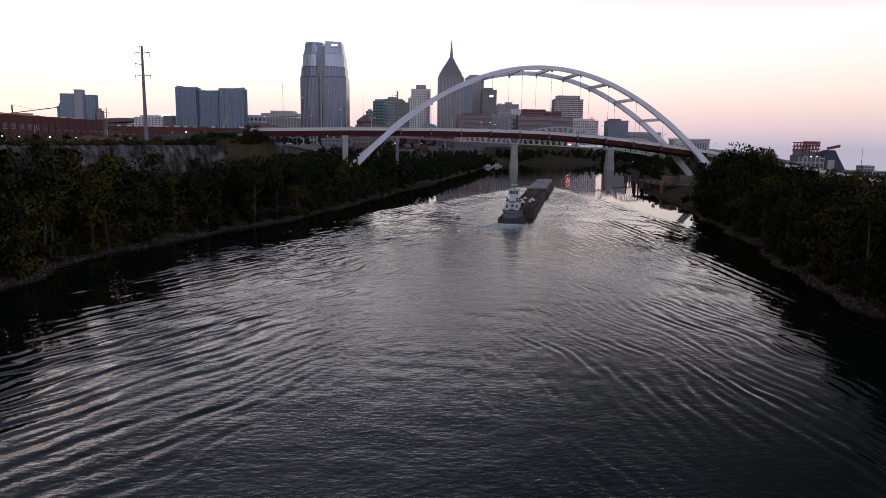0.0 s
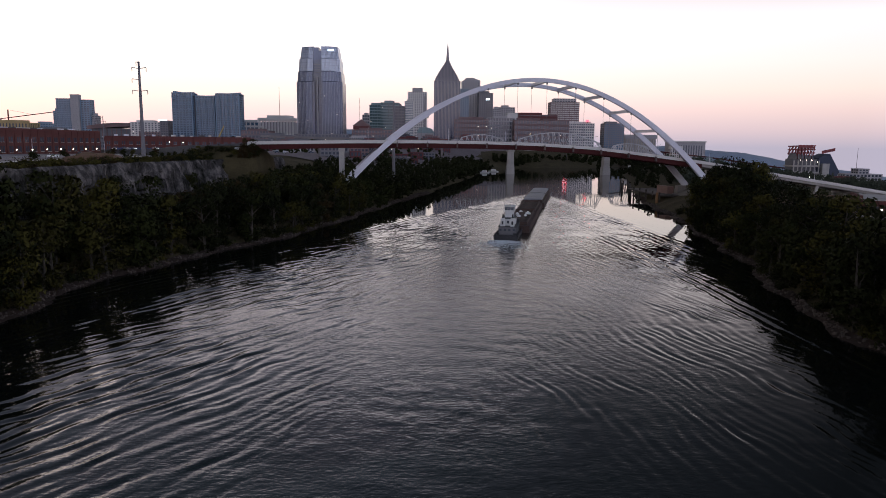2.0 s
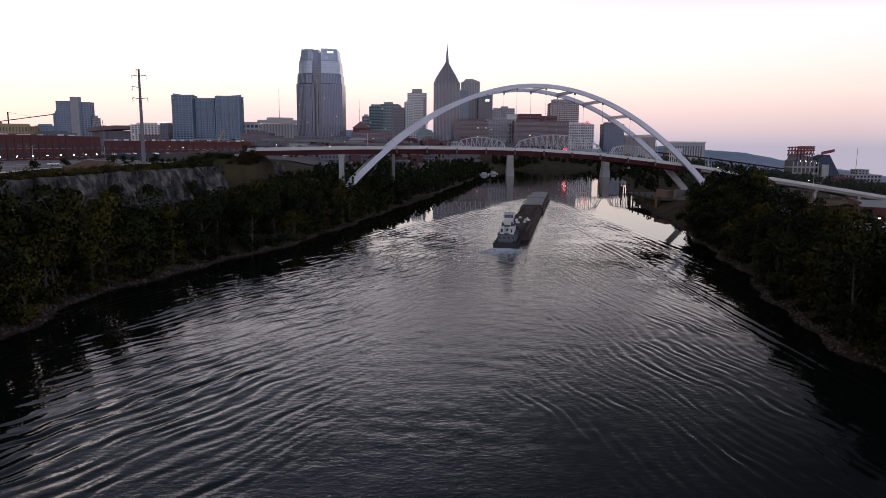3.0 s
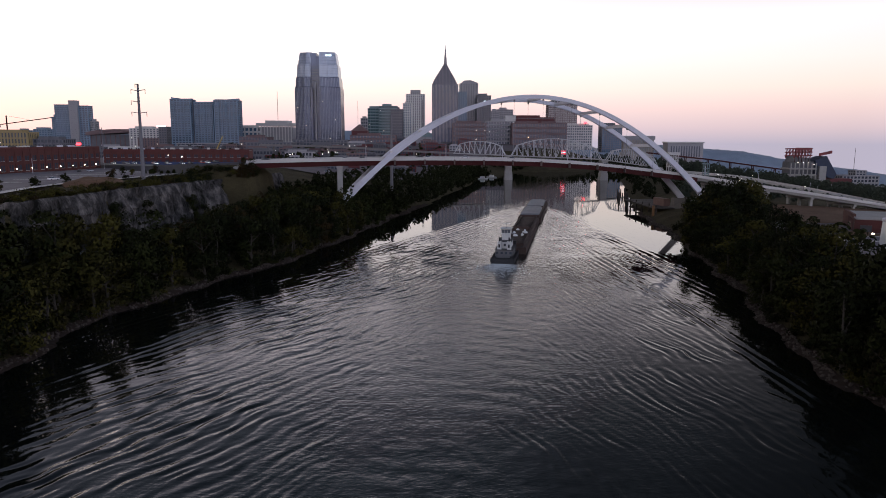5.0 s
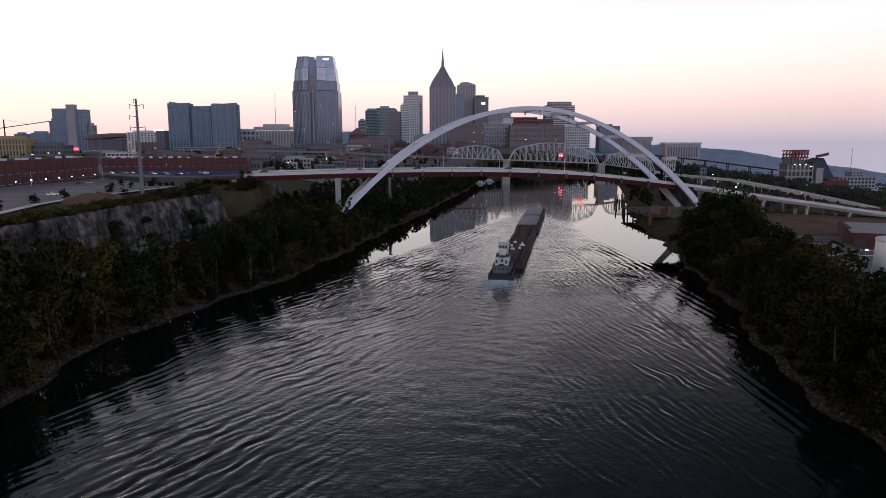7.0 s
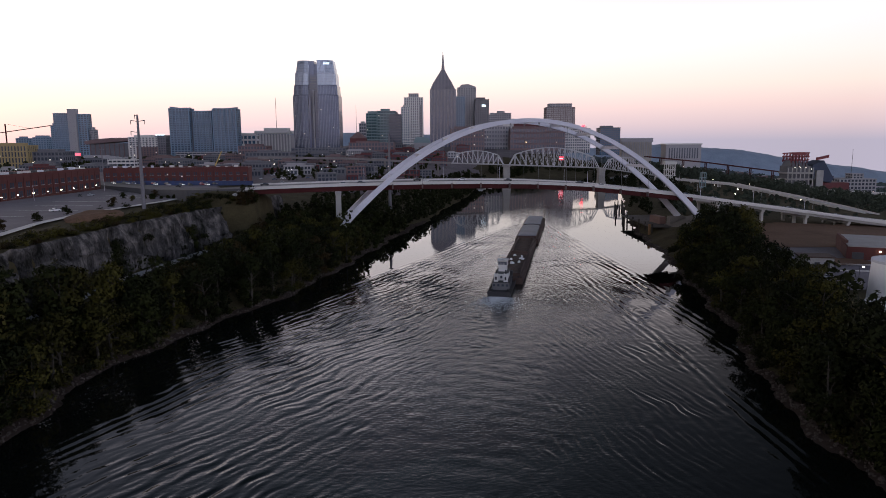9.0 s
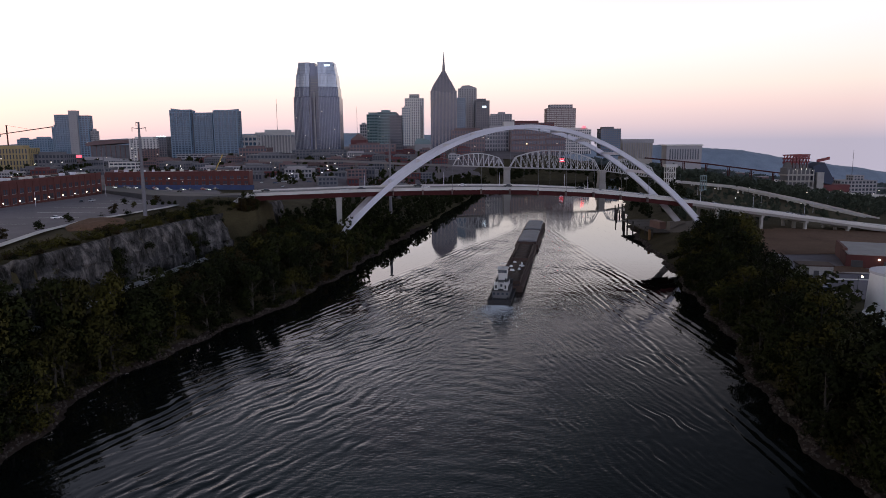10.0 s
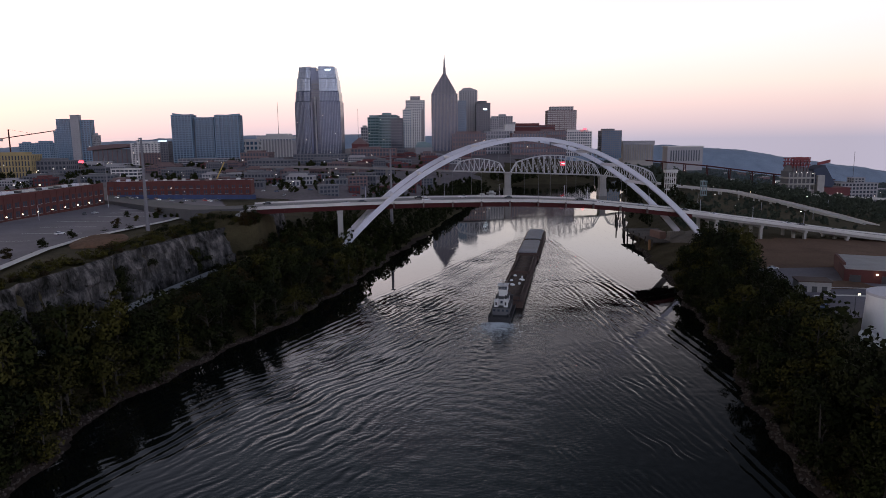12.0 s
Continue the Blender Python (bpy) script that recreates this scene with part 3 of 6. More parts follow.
for i, (u, ln) in enumerate(((-139, 3), (-97, 0), (-88, 1), (-57, 3), (-54, 1), (-32, 3), (-7, 2), (36, 3), (44, 1), (73, 3), (98, 2), (111, 1), (119, 3), (159, 1), (163, 2), (176, 3), (184, 0))):
    v_, sl = (-9.5, -4.5, 4.5, 9)[ln], math.degrees(math.atan2(deck_z(u + 2) - deck_z(u - 2), 4))
    x, y = on_bridge(u, v_)
    c = car(x, y, deck_z(u) + 0.02, 0, (1, 0, 1, 1, 0, 0, 1, 1, 0, 2, 1, 0, 0, 0, 0, 1, 0)[i], "driving on the road bridge", ln < 2 and i % 3 == 0)
    c.matrix_world = pose(x, y, deck_z(u) + 0.02, 0, -sl if ln < 2 else sl, BTURN + (0 if ln < 2 else 180))

# ---- paved ground ----


def sheet(name, outline, step, mat, lift, label, category, smoothing=False):
    """A paved sheet laid on the ground inside an outline in x and y."""
    xs_ = [p[0] for p in outline]
    ys_ = [p[1] for p in outline]
    n = len(outline)

    def inside(x, y):
        k = False
        for i in range(n):
            (x0, y0), (x1, y1) = outline[i], outline[i - 1]
            if (y0 > y) != (y1 > y) and x < (x1 - x0) * (y - y0) / (y1 - y0) + x0:
                k = not k
        return k
    v, f, idm = [], [], {}
    nx_, ny_ = int((max(xs_) - min(xs_)) / step) + 1, int((max(ys_) - min(ys_)) / step) + 1
    for j in range(ny_):
        for i in range(nx_):
            x, y = min(xs_) + i * step, min(ys_) + j * step
            if not inside(x + step / 2, y + step / 2):
                continue
            q = []
            for a, b in ((0, 0), (1, 0), (1, 1), (0, 1)):
                key = (i + a, j + b)
                if key not in idm:
                    idm[key] = len(v)
                    px_, py_ = min(xs_) + key[0] * step, min(ys_) + key[1] * step
                    v.append((px_, py_, float(ground_z(px_, py_)) + lift))
                q.append(idm[key])
            f.append(q)
    return tagged(mesh_part(name, v, f, mat, smooth=True), label, category, kind="structure")


def ribbon(name, pts, width, mat, lift, label, category, thick=0.15, on_ground=True):
    """A paved strip along a line of points."""
    b = Boxes()
    P = []
    for i in range(len(pts) - 1):
        (x0, y0, *r0), (x1, y1, *r1) = pts[i], pts[i + 1]
        k = max(1, int(math.hypot(x1 - x0, y1 - y0) / 6))
        for j in range(k):
            t = j / k
            P.append((x0 + (x1 - x0) * t, y0 + (y1 - y0) * t, (r0[0] + (r1[0] - r0[0]) * t) if r0 else None))
    P.append((pts[-1][0], pts[-1][1], pts[-1][2] if len(pts[-1]) > 2 else None))
    for i, (x, y, z) in enumerate(P):
        a, c = P[max(0, i - 1)], P[min(len(P) - 1, i + 1)]
        d = Vector((c[0] - a[0], c[1] - a[1])).normalized()
        n = Vector((-d.y, d.x)) * width / 2
        zz = (float(ground_z(x, y)) if z is None else z) + lift
        b.v += [(x - n.x, y - n.y, zz - thick), (x + n.x, y + n.y, zz - thick), (x + n.x, y + n.y, zz), (x - n.x, y - n.y, zz)]
    for k in range(len(P) - 1):
        n = 4 * k
        b.f += [(n + i, n + 4 + i, n + 4 + (i + 1) % 4, n + (i + 1) % 4) for i in range(4)]
    e = 4 * (len(P) - 1)
    b.f += [(0, 1, 2, 3), (e + 3, e + 2, e + 1, e)]
    return tagged(b.end(name, mat), label, category, kind="structure")


M_LOT = material("worn_asphalt", (0.15, 0.135, 0.15), 0.9, vary=0.3, scale=0.25)
M_CITY = material("city_pavement", (0.12, 0.10, 0.105), 0.92, vary=0.55, scale=0.12)
M_DIRT = material("dry_earth", (0.15, 0.092, 0.06), 0.95, spec=0.1, vary=0.4, scale=0.3, bump=0.5, bump_scale=1.0, dist=0.3)
sheet("parking_lot", [(-141, 200), (-151, 255), (-152, 290), (-146, 327), (-139, 369), (-136, 440), (-160, 500), (-226, 500), (-226, 200)], 3, M_LOT, 0.7, "worn grey asphalt parking lot behind the bluff", "parking lot")
ribbon("footpath", [(-134, 170), (-142.5, 218), (-149.5, 255), (-150.5, 288), (-144, 327), (-139.5, 350), (-139, 366)], 3.4, M_PALE, 0.85, "pale concrete footpath along the bluff's edge", "footpath")
ribbon("bluff_road", [(-94, 345), (-97, 326), (-101.5, 300), (-105, 275), (-108.5, 245), (-110.5, 212), (-111, 190), (-111, 100)], 5.0, M_CONCRETE, 0.55, "narrow grey access road at the foot of the bluff", "road")
ribbon("street", [(-94.5, 352, 32.2), (-122, 362, 30.8), (-160, 410, 28), (-240, 500, 26), (-330, 590, 25.8)], 22, M_ASPHALT, 0.45, "grey asphalt street leading off the road bridge", "road", 7.0)
sheet("city_ground", [(-900, 505), (-60, 505), (-10, 640), (20, 860), (70, 1010), (150, 1160), (300, 1300), (420, 1420), (520, 2300), (-1100, 2300)], 22, M_CITY, 0.7, "mottled grey paving of the city blocks", "pavement")
sheet("yard", [(133, 205), (139, 250), (143, 300), (150, 330), (230, 335), (230, 205)], 4, M_LOT, 0.6, "grey asphalt yard behind the river trees", "yard")
sheet("earth_patch", [(147, 290), (158, 372), (275, 396), (275, 312), (200, 292)], 4, M_DIRT, 0.72, "dry brown earth beside the viaduct", "ground")
rng = random.Random(5)
for i in range(9):
    ribbon("parking_line", [(-160 - 5 * (i % 3), 232 + 24 * i), (-188 - 5 * (i % 3), 232 + 24 * i)], 0.3, M_LINE, 0.78, "faded white parking line on asphalt", "road marking", 0.05)
for i, (x, y, k) in enumerate(((-168, 300, 0), (-200, 396, 2), (-203, 390, 1), (-176, 420, 2), (-210, 470, 0))):
    car(x, y, float(ground_z(x, y)) + 0.72, 60 + 25 * i, k, "parked on the asphalt lot")
for i in range(14):
    u = i / 13
    x, y = -232 + 100 * u + rng.uniform(-2, 2), 492 - 80 * u + 5 * (i % 2)
    car(x, y, float(np.interp(x, (-240, -160, -120), (26, 28, 30.4))) + 0.5, -48 + rng.uniform(-4, 4), (0, 1, 2, 4, 1, 3)[i % 6], "in a row along the street", i % 3 == 0)
# soil heap on the bluff
bm = bmesh.new()
bmesh.ops.create_icosphere(bm, subdivisions=4, radius=1)
for v in bm.verts:
    v.co = Vector((v.co.x * 9, v.co.y * 16, max(v.co.z, -0.2) * 3.2)) * (1 + 0.18 * noise.noise(v.co * 2.1))
heap = part("earth_mound", bm, M_DIRT, smooth=True)
heap.matrix_world = pose(-139, 277, 25.2)
tagged(heap, "low brown mound of earth on the bluff's edge", "mound")

# ---- the limestone bluff ----
ys_ = np.arange(80, 402, 1.1)
rows_ = 22
v, f = [], []
for j, y in enumerate(ys_):
    base_x = float(cliff_x(y)) + 2.4
    for i in range(rows_ + 1):
        t = i / rows_
        h = 5.5 + 19.6 * t
        ledge = (math.floor(t * 3) / 3) * 1.6 + 3.4 * t ** 2.5
        p = Vector((y * 0.10, h * 0.05, 3.0))
        crack = max(0.0, noise.noise(Vector((y * 0.17, h * 0.02, 8.0))) - 0.18) * 7.0
        n1 = noise.noise(p) * 2.4 + noise.noise(Vector((y * 0.33, h * 0.1, 5.0))) * 1.3 + 1.1 * noise.cell(Vector((y * 0.19 + 0.1 * math.floor(t * 3), math.floor(t * 3), 1.0))) + 0.7 * noise.cell(Vector((y * 0.55, math.floor(t * 5), 4.0))) - crack
        fade = min(1, t * 5, (1 - t) * 4 + 0.1)
        v.append((base_x - ledge - 0.4 + n1 * fade + (2.2 if i in (0,) else 0), y, h + 0.5 * noise.noise(Vector((y * 0.2, i, 0)))))
for j in range(len(ys_) - 1):
    for i in range(rows_):
        n = j * (rows_ + 1) + i
        f.append((n, n + 1, n + rows_ + 2, n + rows_ + 1))
tagged(mesh_part("bluff", v, f, M_ROCK), "grey layered limestone bluff with dark cracks", "cliff", kind="structure")

# gravel shore
for side in (-1, 1):
    v, f = [], []
    ys_ = np.arange(40, 470, 1.5)
    for j, y in enumerate(ys_):
        s = float(shore_left(y)) if side < 0 else float(shore_right(y))
        for i, d in enumerate((-1.5, 0.0, 0.6, 1.2, 1.9)):
            dd = d + 0.5 * noise.noise(Vector((y * 0.3, i, side)))
            x = s + side * dd / 0.95
            v.append((x, y, float(ground_z(x, y)) + 0.28 + 0.35 * noise.noise(Vector((x * 0.9, y * 0.9, 0)))))
    for j in range(len(ys_) - 1):
        for i in range(4):
            n = j * 5 + i
            f.append((n, n + 1, n + 6, n + 5) if side > 0 else (n, n + 5, n + 6, n + 1))
    tagged(mesh_part("shore", v, f, M_GRAVEL), "strip of brown gravel and mud at the water's edge", "shore", kind="structure")
    # stones on it
    rng = random.Random(11 + side)
    b = Boxes()
    for k in range(900):
        y = rng.uniform(60, 400)
        s = float(shore_left(y)) if side < 0 else float(shore_right(y))
        x = s + side * rng.uniform(-0.6, 1.7)
        r = rng.uniform(0.1, 0.34)
        z = float(ground_z(x, y)) + 0.25
        n = len(b.v)
        top = rng.uniform(0.1, 0.35) * r
        b.box(x - r * rng.uniform(0.7, 1.2), x + r, y - r, y + r * rng.uniform(0.7, 1.2), z - 0.2, z + r, top)
    tagged(b.end("shore_stones", material("shore_stone", (0.07, 0.054, 0.045), 0.95, vary=0.4, scale=3)), "loose pale stones scattered on the river shore", "stones", kind="stuff")

# ---- trees ----


def leaf_material(name, c1, c2):
    m = bpy.data.materials.new(name)
    m.use_nodes = True
    nt = m.node_tree
    bsdf = nt.nodes["Principled BSDF"]
    bsdf.inputs["Roughness"].default_value = 0.75
    bsdf.inputs["Specular IOR Level"].default_value = 0.08
    geo, info = nt.nodes.new("ShaderNodeNewGeometry"), nt.nodes.new("ShaderNodeObjectInfo")
    add = nt.nodes.new("ShaderNodeMath")
    add.operation = "MULTIPLY_ADD"
    nt.links.new(geo.outputs["Random Per Island"], add.inputs[0])
    add.inputs[1].default_value = 0.4
    sc = nt.nodes.new("ShaderNodeMath")
    sc.operation = "MULTIPLY"
    nt.links.new(info.outputs["Random"], sc.inputs[0])
    sc.inputs[1].default_value = 0.6
    nt.links.new(sc.outputs[0], add.inputs[2])
    ramp_ = nt.nodes.new("ShaderNodeValToRGB")
    ramp_.color_ramp.elements[0].color, ramp_.color_ramp.elements[1].color = (*c1, 1), (*c2, 1)
    nt.links.new(add.outputs[0], ramp_.inputs[0])
    nt.links.new(ramp_.outputs[0], bsdf.inputs["Base Color"])
    return m


# leaf greens set low so their colour carries the crowns' self-shading
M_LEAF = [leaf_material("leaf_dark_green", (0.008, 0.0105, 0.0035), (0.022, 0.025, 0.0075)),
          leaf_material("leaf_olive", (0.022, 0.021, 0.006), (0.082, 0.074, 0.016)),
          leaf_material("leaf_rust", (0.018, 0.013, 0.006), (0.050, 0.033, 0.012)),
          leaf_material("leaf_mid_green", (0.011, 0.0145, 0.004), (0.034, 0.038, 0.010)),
          # the last two hold distance haze in their paler, bluer colour
          leaf_material("leaf_haze_grey", (0.022, 0.030, 0.022), (0.055, 0.067, 0.048)),
          leaf_material("leaf_haze_tinted", (0.055, 0.07, 0.072), (0.10, 0.12, 0.122))]
LEAF_WORDS = ("dark green", "yellowing olive", "rusty autumn", "green", "grey-green")
TREES = {}


def build_tree(h, w, seed, leaf, leaves, size, where, name="tree"):
    r = random.Random(seed)
    t = thing(name, label=LEAF_WORDS[leaf] + " leafy " + name + " " + where, category=name, group=name + "s on the banks")
    b = Boxes()
    th = h * r.uniform(0.22, 0.34)
    lean = Vector((r.uniform(-0.06, 0.06) * h, r.uniform(-0.06, 0.06) * h, 0))
    tr = 0.022 * h + 0.08
    fork = lean * 0.5 + Vector((0, 0, th))
    b.tube((0, 0, -1.0), fork, tr, tr * 0.75, 7)
    b.tube(fork, lean + Vector((0, 0, h * 0.82)), tr * 0.72, tr * 0.15, 6)
    tips = [(lean + Vector((0, 0, h * 0.86)), 0.22 * w)]
    for i in range(r.randint(9, 12)):
        a = r.uniform(0, 2 * math.pi)
        z0 = r.uniform(0.10, 0.68) * h * (0.4 if name == "bush" else 1)
        z1 = min(z0 + r.uniform(0.02, 0.28) * h, 0.9 * h)
        q = (z1 / h)
        reach = w * 0.5 * r.uniform(0.55, 1.0) * math.sqrt(max(0.1, 1 - abs(q - 0.5) ** 2 * 2.4))
        tip = lean * q + Vector((math.cos(a) * reach, math.sin(a) * reach, z1))
        b.tube(lean * (z0 / h) + Vector((0, 0, z0)), tip, tr * 0.35, tr * 0.07, 5)
        tips.append((tip, r.uniform(0.14, 0.26) * w))
        for _ in range(2):
            tips.append((tip.lerp(lean * q + Vector((0, 0, z1)), r.uniform(0.2, 0.7)) + Vector((r.uniform(-1, 1), r.uniform(-1, 1), r.uniform(-0.6, 1.2))) * 0.09 * w, r.uniform(0.12, 0.22) * w))
    for i in range(7):
        a, q = r.uniform(0, 2 * math.pi), r.uniform(0.07, 0.22)
        tips.append((lean * q + Vector((math.cos(a) * 0.26 * w, math.sin(a) * 0.26 * w, q * h)), r.uniform(0.14, 0.2) * w))
    b.end("trunk", M_BARK, t)
    rs = np.random.RandomState(seed)
    per = max(4, leaves // len(tips))
    V, F, N = [], [], []
    middle = np.array([lean.x * 0.5, lean.y * 0.5, h * 0.45])
    for c, rad in tips:
        u = rs.normal(size=(per, 3))
        u /= np.linalg.norm(u, axis=1)[:, None]
        p = np.array(c) + u * rad * (rs.uniform(0.45, 1.1, size=(per, 1)) ** 0.5) * np.array([1, 1, 0.8])
        face = u + 0.55 * rs.normal(size=(per, 3))
        a = np.cross(face, rs.normal(size=(per, 3)))
        a /= np.linalg.norm(a, axis=1)[:, None] + 1e-6
        bb = np.cross(a, face)
        bb /= np.linalg.norm(bb, axis=1)[:, None] + 1e-6
        s = size * rs.uniform(0.55, 1.2, size=(per, 1))
        n = len(V)
        V += np.stack([p - a * s, p + bb * s * 0.6, p + a * s, p - bb * s * 0.6], 1).reshape(-1, 3).tolist()
        F += [(n + 4 * k, n + 4 * k + 1, n + 4 * k + 2, n + 4 * k + 3) for k in range(per)]
        out = (p - middle) / np.array([0.5 * w, 0.5 * w, 0.5 * h])
        nn = 0.7 * u + 0.7 * out + 0.3 * rs.normal(size=(per, 3))
        nn /= np.linalg.norm(nn, axis=1)[:, None] + 1e-6
        N += np.repeat(nn, 4, 0).tolist()
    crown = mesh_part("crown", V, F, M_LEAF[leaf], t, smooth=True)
    crown.data.normals_split_custom_set_from_vertices(N)
    return t


FAR = {}


def far_tree(x, y, h, leaf, rng, where):
    """Adds a far tree to the one mesh of its wood."""
    fw = FAR.setdefault(where, ([], [], [], []))
    w = h * rng.uniform(0.55, 0.8)
    z = float(ground_z(x, y))
    n = len(fw[0])
    for i in range(5):
        fw[0].append((x + 0.2 * math.cos(i * 1.26), y + 0.2 * math.sin(i * 1.26), z - 0.5))
    fw[0].append((x, y, z + h * 0.7))
    fw[1].extend((n + i, n + (i + 1) % 5, n + 5) for i in range(5))
    blobs = [(x + rng.gauss(0, 0.22) * w, y + rng.gauss(0, 0.22) * w, z + h * q, w * rng.uniform(0.24, 0.36)) for q in (0.15, 0.3, 0.45, 0.55, 0.7, 0.85)]
    size = max(1.0, 0.0017 * y)
    for bx_, by_, bz_, br in blobs:
        for _ in range(17):
            u = Vector((rng.gauss(0, 1), rng.gauss(0, 1), rng.gauss(0, 1))).normalized()
            p = Vector((bx_, by_, bz_)) + u * br * rng.uniform(0.5, 1.05)
            a = Vector((rng.gauss(0, 1), rng.gauss(0, 1), rng.gauss(0, 1))).cross(u).normalized() * size * rng.uniform(0.6, 1.2)
            c = a.cross(u).normalized() * size * 0.6
            n = len(fw[2])
            fw[2].extend([tuple(p - a), tuple(p + c), tuple(p + a), tuple(p - c)])
            fw[3].append((n, n + 1, n + 2, n + 3))


def tree(x, y, h, leaf, rng, near=True, name="tree", where="on the river bank", z=None):
    """A tree of about that height, copied from a few built ones."""
    if where == "on the river bank" and x < 0 and float(ground_z(x, y)) > 12:
        return None
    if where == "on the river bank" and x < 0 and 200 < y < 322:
        # heights capped along the camera's line of sight to the access road
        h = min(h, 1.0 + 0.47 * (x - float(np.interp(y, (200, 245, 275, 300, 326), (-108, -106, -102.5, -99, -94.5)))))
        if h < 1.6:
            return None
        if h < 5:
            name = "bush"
    if z is None and y > 338 and "lot" not in where:
        far_tree(x, y, h, leaf, rng, "dark growth round the road bridge's ends")
        return None
    kinds = 3 if near else 2
    var = (name, leaf, rng.randrange(kinds), near)
    if var not in TREES:
        sd = 100 + leaf * 10 + var[2] + (50 if near else 0) + (500 if name == "bush" else 0)
        if name == "bush":
            TREES[var] = build_tree(4.0, 5.6, sd, leaf, 400 if near else 160, 0.36 if near else 0.6, where, name)
        else:
            TREES[var] = build_tree(14.0, (10.0, 8.0, 9.0)[var[2]], sd, leaf, 1850 if near else 420, 0.38 if near else 0.95, where, name)
        c = TREES[var]
    else:
        c = copy_thing(TREES[var], Matrix())
    k = h / (4.0 if name == "bush" else 14.0)
    zz = float(ground_z(x, y)) if z is None else z
    wide = k ** 0.8 * rng.uniform(0.9, 1.15)
    c.matrix_world = Matrix.Translation((x, y, zz)) @ Euler((0, 0, rng.uniform(0, 6.28))).to_matrix().to_4x4() @ Matrix.Diagonal((wide, wide, k, 1))
    c["label"] = LEAF_WORDS[leaf] + " leafy " + name + " " + where
    return c


rng = random.Random(7)


def left_at(y, d):
    return float(shore_left(y)) - d / 0.95


def right_at(y, d):
    return float(shore_right(y)) + d / 0.95


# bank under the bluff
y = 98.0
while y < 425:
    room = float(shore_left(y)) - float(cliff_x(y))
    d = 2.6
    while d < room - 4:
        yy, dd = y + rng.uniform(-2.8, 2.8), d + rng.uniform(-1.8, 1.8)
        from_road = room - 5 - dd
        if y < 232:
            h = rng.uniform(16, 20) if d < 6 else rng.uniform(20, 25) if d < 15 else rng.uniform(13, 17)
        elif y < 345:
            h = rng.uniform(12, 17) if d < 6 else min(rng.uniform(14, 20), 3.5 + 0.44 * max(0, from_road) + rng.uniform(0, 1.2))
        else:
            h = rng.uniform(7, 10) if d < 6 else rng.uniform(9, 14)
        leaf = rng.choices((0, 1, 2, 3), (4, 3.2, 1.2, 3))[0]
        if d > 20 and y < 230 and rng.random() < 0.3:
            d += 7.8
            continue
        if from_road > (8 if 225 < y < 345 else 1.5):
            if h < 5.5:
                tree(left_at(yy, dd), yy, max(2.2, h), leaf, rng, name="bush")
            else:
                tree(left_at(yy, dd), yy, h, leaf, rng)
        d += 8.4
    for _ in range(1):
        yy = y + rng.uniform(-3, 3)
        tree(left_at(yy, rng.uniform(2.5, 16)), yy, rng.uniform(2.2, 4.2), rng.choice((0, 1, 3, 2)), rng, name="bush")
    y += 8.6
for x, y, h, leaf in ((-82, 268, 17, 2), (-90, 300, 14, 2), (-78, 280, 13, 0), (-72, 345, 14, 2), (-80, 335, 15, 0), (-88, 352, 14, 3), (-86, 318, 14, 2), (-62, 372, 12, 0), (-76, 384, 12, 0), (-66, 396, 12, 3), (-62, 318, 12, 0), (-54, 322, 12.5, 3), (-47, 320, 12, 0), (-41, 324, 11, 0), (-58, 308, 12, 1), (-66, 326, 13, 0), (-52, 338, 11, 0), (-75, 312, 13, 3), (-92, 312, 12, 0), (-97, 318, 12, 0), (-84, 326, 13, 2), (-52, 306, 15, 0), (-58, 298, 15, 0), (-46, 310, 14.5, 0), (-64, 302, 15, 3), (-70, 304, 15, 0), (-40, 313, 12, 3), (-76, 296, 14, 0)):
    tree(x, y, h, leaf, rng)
# growth on and along the bluff's top
for i in range(36):
    xx, yy = rng.uniform(-128, -106), rng.uniform(292, 335)
    tree(min(xx, float(cliff_x(yy)) - 3), yy, rng.uniform(1.4, 3.4), rng.choice((0, 0, 3, 1)), rng, name="bush", where="on the road's embankment")
for i in range(118):
    yy = 90 + i * 2.0 + rng.uniform(-3, 3)
    tree(float(cliff_x(yy)) - rng.choice((6.5, 7, 8, 9.5, 13)) - rng.uniform(0, 1.5), yy, rng.uniform(1.8, 4.0), rng.choice((0, 1, 1, 2)), rng, name="bush", where="on the bluff's edge")
for yy in (128, 140, 150, 178, 239, 243, 297, 301, 305):
    tree(float(cliff_x(yy)) + 0.6, yy, rng.uniform(9, 15), rng.choice((0, 3)), rng, where="against the limestone bluff")
for i in range(22):
    yy = 106 + i * 10.0 + rng.uniform(-3, 3)
    lift = rng.uniform(2, 13)
    tree(float(cliff_x(yy)) + 2.0 - 0.28 * lift, yy, rng.uniform(1.6, 3.6), rng.choice((0, 3, 0, 1)), rng, name="bush", where="clinging to the limestone bluff", z=7 + lift)
for i in range(34):
    xx, yy = rng.uniform(-160, -88), rng.choice((rng.uniform(312, 333), rng.uniform(366, 380)))
    tree(xx, yy, rng.uniform(1.5, 3.6), rng.choice((0, 0, 3, 2)), rng, name="bush", where="on the road's embankment")
for i in range(12):
    xx, yy = rng.uniform(-94, -86), rng.uniform(322, 336)
    tree(xx, yy, rng.uniform(4.5, 8), rng.choice((0, 0, 3, 2)), rng, where="on the road's embankment")
for i in range(10):
    xx, yy = rng.uniform(-92, -80), rng.uniform(318, 334)
    tree(xx, yy, rng.uniform(7, 11), rng.choice((0, 0, 3, 2)), rng, where="on the road's embankment")
